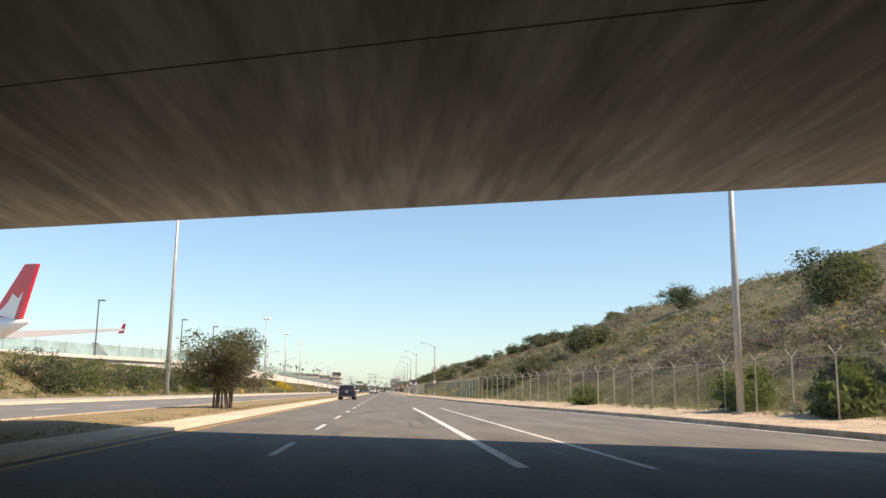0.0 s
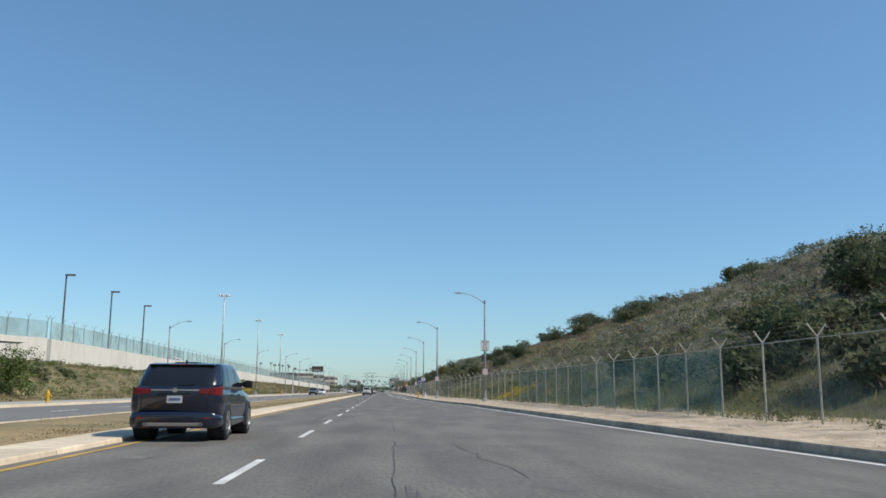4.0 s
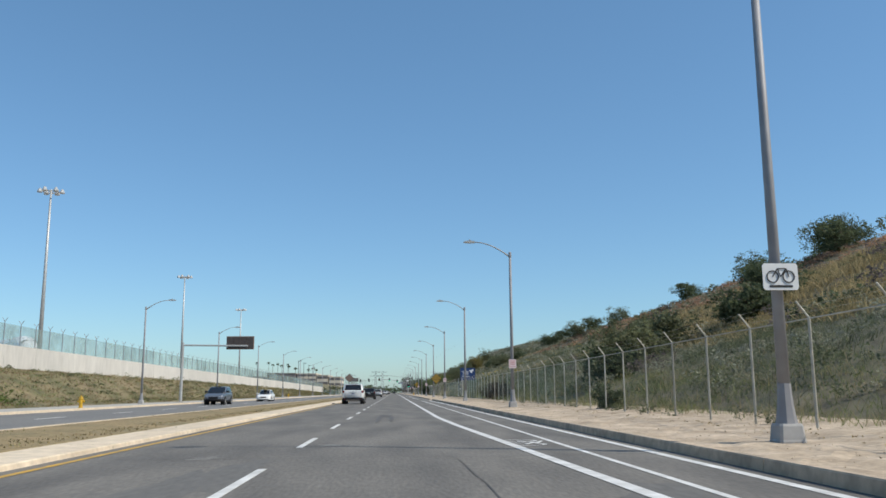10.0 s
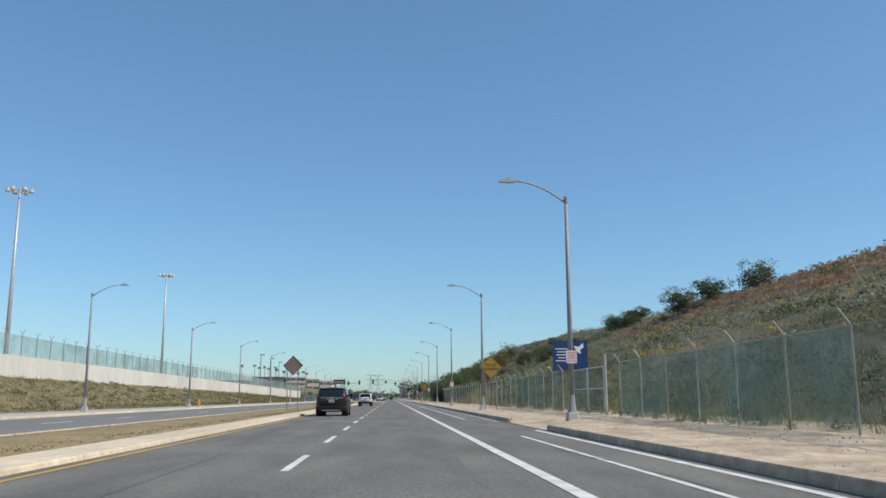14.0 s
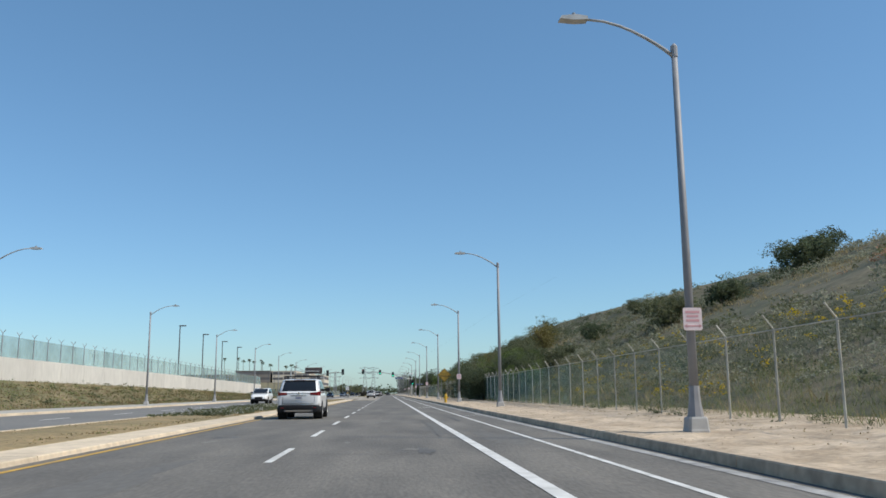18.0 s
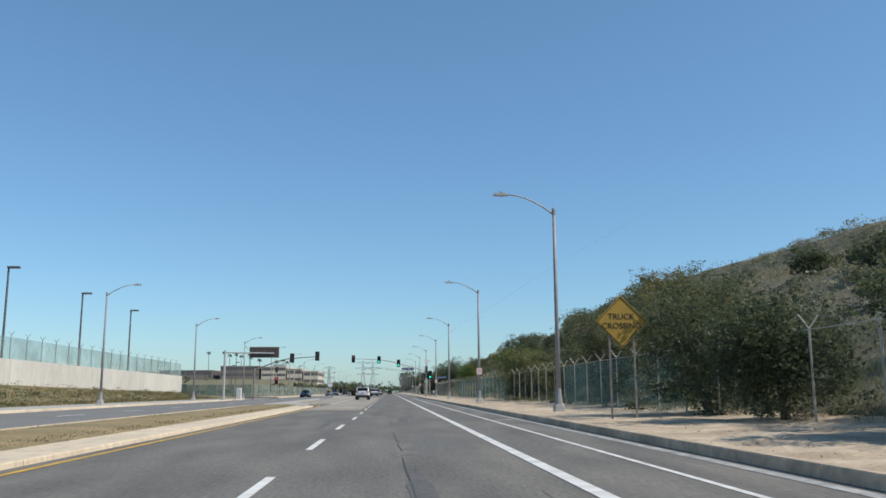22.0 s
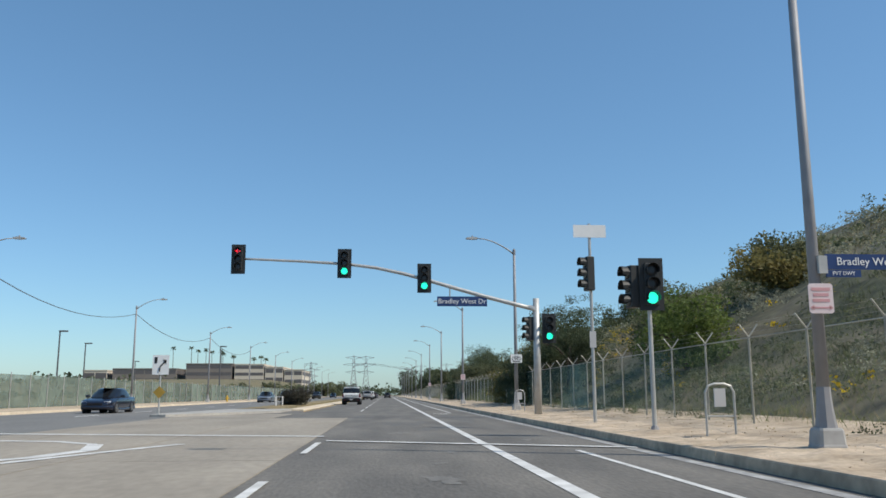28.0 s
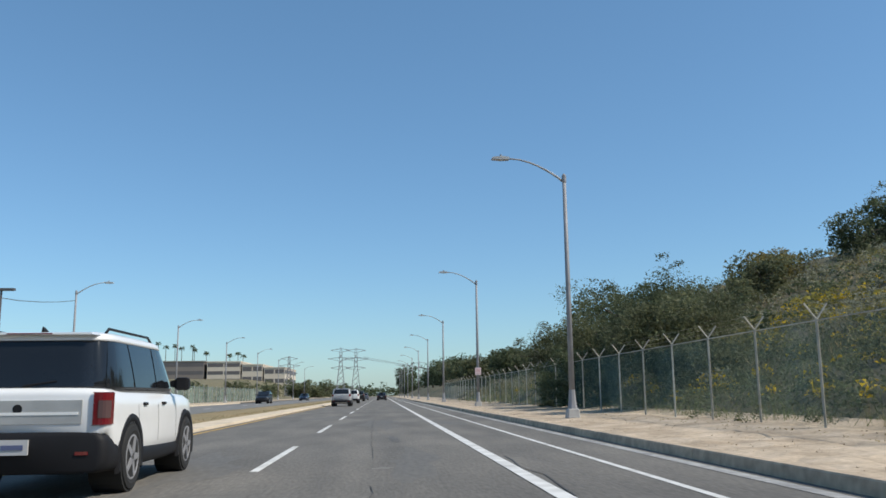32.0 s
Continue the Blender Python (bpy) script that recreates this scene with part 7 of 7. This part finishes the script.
def block(name, label, x0, x1, y0, y1, z0, h, mat, storeys, bays):
    """A far building with its floor bands, openings and roof edge."""
    r = thing(name, label, "building", ((x0 + x1) / 2, (y0 + y1) / 2, z0))
    w, d = (x1 - x0) / 2, (y1 - y0) / 2
    s = Shape()
    s.box(-w, w, -d, d, 0, h)
    part("wall", s, mat, r)
    s = Shape()
    s.box(-w - 0.3, w + 0.3, -d - 0.3, d + 0.3, h, h + 0.7)
    part("roof", s, mat, r)
    sh = h / storeys
    for k in range(storeys):
        for b in range(bays):
            o = Shape()
            ya = -d + 2 * d * b / bays + 0.4
            o.box(w - 0.1, w + 0.06, ya, ya + 2 * d / bays - 0.8, k * sh + sh * 0.4, k * sh + sh * 0.85)
            part("window", o, CREAM_D, r)
        for b in range(max(2, bays // 3)):
            o = Shape()
            n = max(2, bays // 3)
            xa = -w + 2 * w * b / n + 0.4
            o.box(xa, xa + 2 * w / n - 0.8, -d - 0.06, -d + 0.1, k * sh + sh * 0.4, k * sh + sh * 0.85)
            part("window", o, CREAM_D, r)
    return r


CREAM_G = material("grey_brown_render", (0.22, 0.19, 0.165), 0.85, vary=0.1, scale=1)
block("parking_garage", "long cream parking garage far ahead", -111, -90, 1180, 1250, 8.0, 14.6, CREAM, 3, 8)
block("parking_garage", "lower cream wing of the parking garage", -89, -76, 1180, 1250, 8.0, 12.6, CREAM, 2, 8)
block("parking_garage", "low cream ramp of the parking garage", -75, -62, 1180, 1250, 7.0, 11.6, CREAM, 2, 8)
block("office_block", "dark low office building in the distance", -146, -113, 1180, 1220, 8.0, 15.0, CREAM_G, 3, 5)
block("office_block", "low brown office building in the distance", -198, -153, 1180, 1230, 8.0, 11.5, CREAM_G, 2, 5)
block("office_block", "pale low shed in the distance", -219, -202, 1180, 1200, 8.0, 10.4, CREAM, 1, 3)
mound = Shape()
prof = ((760, 0.9), (860, 2.6), (960, 5.6), (1080, 9.6), (1178, 12.0), (1300, 12.6))
xs = (-520, -300, -185, -124, -85, -65, -50)
drop = (1, 1, 1, 1, 0.95, 0.7, 0.0)
mound.add([(x * (0.55 + 0.45 * min(1, (yy - 640) / 540)), yy, 0.3 + z * k + 0.4 * noise.noise((x * 0.05, yy * 0.05, 2.0))) for yy, z in prof for x, k in zip(xs, drop)],
          [(r * 7 + c, r * 7 + c + 1, (r + 1) * 7 + c + 1, (r + 1) * 7 + c) for r in range(5) for c in range(6)])
tagged(mound.obj("far_mound", BANK), "brown dry slope rising towards the buildings", "ground", kind="structure")


def pylon(x, y, h):
    r = thing("pylon", "grey lattice power pylon in the distance", "pylon", (x, y, -0.3), group="pylons")
    for sx in (-1, 1):
        for sy in (-1, 1):
            s = Shape()
            s.tube([(sx * h * 0.10, sy * h * 0.10, 0), (sx * h * 0.035, sy * h * 0.035, h * 0.62), (sx * 0.25, sy * 0.25, h)], 0.13, 4)
            part("leg", s, POLE, r)
    br = Shape()
    for k in range(8):
        za, zb = h * k / 9, h * (k + 1) / 9
        wd = lambda z: h * 0.10 - (h * 0.065) * min(1, z / (h * 0.62))
        for sy in (-1, 1):
            br.tube([(-wd(za), sy * wd(za), za), (wd(zb), sy * wd(zb), zb)], 0.08, 3)
            br.tube([(wd(za), sy * wd(za), za), (-wd(zb), sy * wd(zb), zb)], 0.08, 3)
    part("bracing", br, POLE, r)
    for z, w in ((0.60, 0.20), (0.78, 0.26), (0.95, 0.20)):
        a = Shape()
        a.tube([(-w * h, 0, h * z), (0, 0, h * z + 0.6), (w * h, 0, h * z)], 0.14, 4)
        a.tube([(-w * h, 0, h * z), (0, 0, h * z - 0.9), (w * h, 0, h * z)], 0.1, 4)
        part("cross_arm", a, POLE, r)


pylon(-17.0, 988, 21)
pylon(-10.8, 991, 21)
pylon(30, 1300, 27)
pylon(-39.7, 1000, 18)
pylon(18, 1300, 25)
pylon(52, 1290, 28)
pylon(75, 1250, 26)

wires_far = thing("power_lines", "thin power lines between far pylons", "power line")
for dx in (-8, 0, 8):
    lines = Shape()
    lines.tube([(-11 + dx * 0.4, 991, 17), (30, 1120, 15), (75 + dx * 0.4, 1250, 21)], 0.06, 3, False)
    part("wire", lines, POLE_D, wires_far)
# cable that swings along the lamps across the road
span = thing("overhead_cable", "thin black cable slung between lamp posts", "cable")
for ya, yb in ((572.4, 603.0), (603.0, 633.4), (633.4, 665.8), (665.8, 698.2)):
    s = Shape()
    s.tube([(-22.9, ya + (yb - ya) * u, 8.3 - 5.2 * u * (1 - u) if ya > 600 else 8.3 - 3.4 * u * (1 - u)) for u in (i / 10 for i in range(11))], 0.03, 4, False)
    part("cable_span", s, POLE_D, span)
s = Shape()
s.tube([(7.05, 569.3, 8.9), (14, 566, 13.0), (26, 560, 20.5), (40, 553, 28.0)], 0.006, 4, False)
part("cable_span", s, POLE_D, span)

for i in range(60):
    yy = 900 + 9 * i
    side = -1 if i % 2 else 1
    xx = side * RNG.uniform(14, 60) - (10 if side < 0 else 0)
    tree(xx, yy, RNG.uniform(6, 10) if side < 0 else RNG.uniform(9, 15), RNG.uniform(4.5, 7), (LEAF_DARK, LEAF_OLIVE)[i % 2], "broad dark tree in the far distance", n=900, size=0.4, lobes=7, trunk=0.15, z=-0.3)
tree(14, 1120, 20, 8, LEAF_DARK, "large rounded tree at the end of the road", n=2600, size=0.4, lobes=9, trunk=0.15, z=-0.3)
wood = np.concatenate([np.stack([RNG.uniform(-500, 500, 700), RNG.uniform(1350, 1500, 700), np.full(700, -0.3)], 1), np.stack([RNG.uniform(-420, -130, 240), RNG.uniform(960, 1200, 240), np.full(240, 0.5)], 1)])
out = []
for p in wood:
    out.append(leaves(RNG, lobed(RNG, 60, 9, RNG.uniform(6, 13), 4) + p, 1.3))
cloud("far_woods", np.concatenate(out), 3, LEAF_DARK, "hazy line of trees along the horizon", "trees")

# parked airliner behind the wall
jet = thing("airliner", "white airliner with a red tail behind the wall", "aircraft", (-63.7, 150, 5.5))
ax = Vector((-0.78, 0.62, 0)).normalized()
s = Shape()
ring = lambda d, rad, dz: [tuple(ax * d + Vector((0, 0, 5.2 + dz)) + (Vector((-ax.y, ax.x, 0)) * math.cos(a) + Vector((0, 0, 1)) * math.sin(a)) * rad) for a in (2 * math.pi * j / 20 for j in range(20))]
s.loft([ring(-3, 0.3, 1.2), ring(2, 1.2, 0.8), ring(8, 2.3, 0.3), ring(16, 3.2, 0), ring(26, 3.5, 0), ring(52, 3.5, 0), ring(60, 2.6, -0.5), ring(64, 0.6, -1.0)], True)
part("fuselage", s, AIR_W, jet, smooth=True)
n = Vector((-ax.y, ax.x, 0))


def slab(pts, t):
    q = Shape()
    q.loft([[tuple(p + n * t) for p in pts], [tuple(p - n * t) for p in pts]], True)
    return q


fin = [Vector((0, 0, 0)) + ax * d + Vector((0, 0, z)) for d, z in ((9.5, 7.2), (-0.5, 6.4), (-4.6, 16.4), (-0.6, 16.6))]
part("tail_fin", slab(fin, 0.28), AIR_R, jet, "red tail fin with a white swoosh")
mark = [ax * d + Vector((0, 0, z)) for d, z in ((7.2, 8.0), (1.2, 7.0), (-1.0, 11.8), (0.4, 10.6), (2.4, 11.6), (3.6, 10.2))]
q = Shape()
q.loft([[tuple(p - n * 0.32) for p in mark], [tuple(p + n * 0.32) for p in mark]], True)
part("fin_mark", q, AIR_W, jet)
wing = Shape()
r0, r1 = Vector((-24, 22, 4.2)), Vector((-14, 14, 4.4))
tip = Vector((14.7, 10.3, 6.2))
wing.loft([[tuple(r0 + Vector((0, 0, 1.4))), tuple(r1 + Vector((0, 0, 1.2))), tuple(r1 - Vector((0, 0, 0.7))), tuple(r0 - Vector((0, 0, 0.7)))],
           [tuple(tip + Vector((-2.6, 1.6, 0.2))), tuple(tip + Vector((0, 0, 0.2))), tuple(tip - Vector((0, 0, 0.25))), tuple(tip + Vector((-2.6, 1.6, -0.25)))]], True)
part("wing", wing, AIR_W, jet, "pale grey swept wing")
w2 = Shape()
w2.loft([[tuple(tip + Vector((-1.2, 0.8, -0.7))), tuple(tip + Vector((0.1, 0, -0.7))), tuple(tip + Vector((0.1, 0.12, -0.7))), tuple(tip + Vector((-1.2, 0.9, -0.7)))],
         [tuple(tip + Vector((-0.1, 0.1, 1.1))), tuple(tip + Vector((0.4, -0.1, 1.1))), tuple(tip + Vector((0.4, 0, 1.1))), tuple(tip + Vector((-0.1, 0.2, 1.1)))]], True)
part("winglet", w2, AIR_R, jet)
for dx in (14, 40):
    g = Shape()
    c = ax * dx
    g.tube([(c.x, c.y, -0.05), (c.x, c.y, 2.4)], 0.35, 8)
    part("landing_gear", g, CLADDING, jet)
jet2 = thing("airliner", "grey airliner tail far across the apron", "aircraft", (-72.5, 228, 5.2))
s = Shape()
s.loft([[(-3.5, 0, 3.0), (0.4, 0, 3.0), (0.4, 0.3, 3.0), (-3.5, 0.3, 3.0)], [(-5.2, 0, 7.4), (-3.6, 0, 7.4), (-3.6, 0.3, 7.4), (-5.2, 0.3, 7.4)]], True)
part("tail_fin", s, AIR_G, jet2)
s = Shape()
s.tube([(2.0, 0.1, 2.2), (-4, 0.1, 1.9), (-18, 0.1, 1.6), (-30, 0.1, 1.6)], [0.3, 1.2, 1.7, 1.7], 12)
part("fuselage", s, AIR_W, jet2)
s = Shape()
s.tube([(-12, 0.1, -0.1), (-12, 0.1, 1.0)], 0.4, 8)
part("landing_gear", s, CLADDING, jet2)
jet3 = thing("airliner", "white airliner nose seen behind the screened wall", "aircraft", (-65.0, 356.0, 4.2))
ax3 = Vector((-0.6, 0.8, 0))
side3 = Vector((-ax3.y, ax3.x, 0))
tube3 = lambda d, rad, dz: [tuple(ax3 * d + Vector((0, 0, 5.4 + dz)) + (side3 * math.cos(a) + Vector((0, 0, 1)) * math.sin(a)) * rad) for a in (2 * math.pi * j / 20 for j in range(20))]
s = Shape()
s.loft([tube3(0, 0.15, -0.5), tube3(0.6, 0.8, -0.4), tube3(1.8, 1.5, -0.2), tube3(3.6, 2.0, 0), tube3(6, 2.25, 0), tube3(26, 2.25, 0), tube3(32, 1.3, 0.5), tube3(36, 0.3, 0.9)], True)
part("fuselage", s, AIR_W, jet3, smooth=True)
s = Shape()
s.loft([[tuple(ax3 * d + side3 * w + Vector((0, 0, z))) for w, z in ((-1.55, 6.1), (-1.0, 6.65), (1.0, 6.65), (1.55, 6.1), (1.5, 6.0), (0.9, 6.5), (-0.9, 6.5), (-1.5, 6.0))] for d in (1.7, 2.5)], True)
part("cockpit_window", s, CREAM_D, jet3)
for d in (4, 20):
    s = Shape()
    c = ax3 * d
    s.tube([(c.x, c.y, 0.0), (c.x, c.y, 3.6)], 0.3, 8)
    part("landing_gear", s, CLADDING, jet3)
frame_post = thing("timber_frame", "low pale timber frame beside the median bush", "frame", (-8.95, 626.6, 0.13))
for dx in (-0.26, 0.26):
    s = Shape()
    s.box(dx - 0.05, dx + 0.05, -0.05, 0.05, 0, 0.8, 0.01)
    part("post", s, WHITE_TUBE, frame_post)
for z in (0.3, 0.70):
    s = Shape()
    s.box(-0.21, 0.21, -0.03, 0.03, z, z + 0.09, 0.01)
    part("rail", s, POLE_C, frame_post)
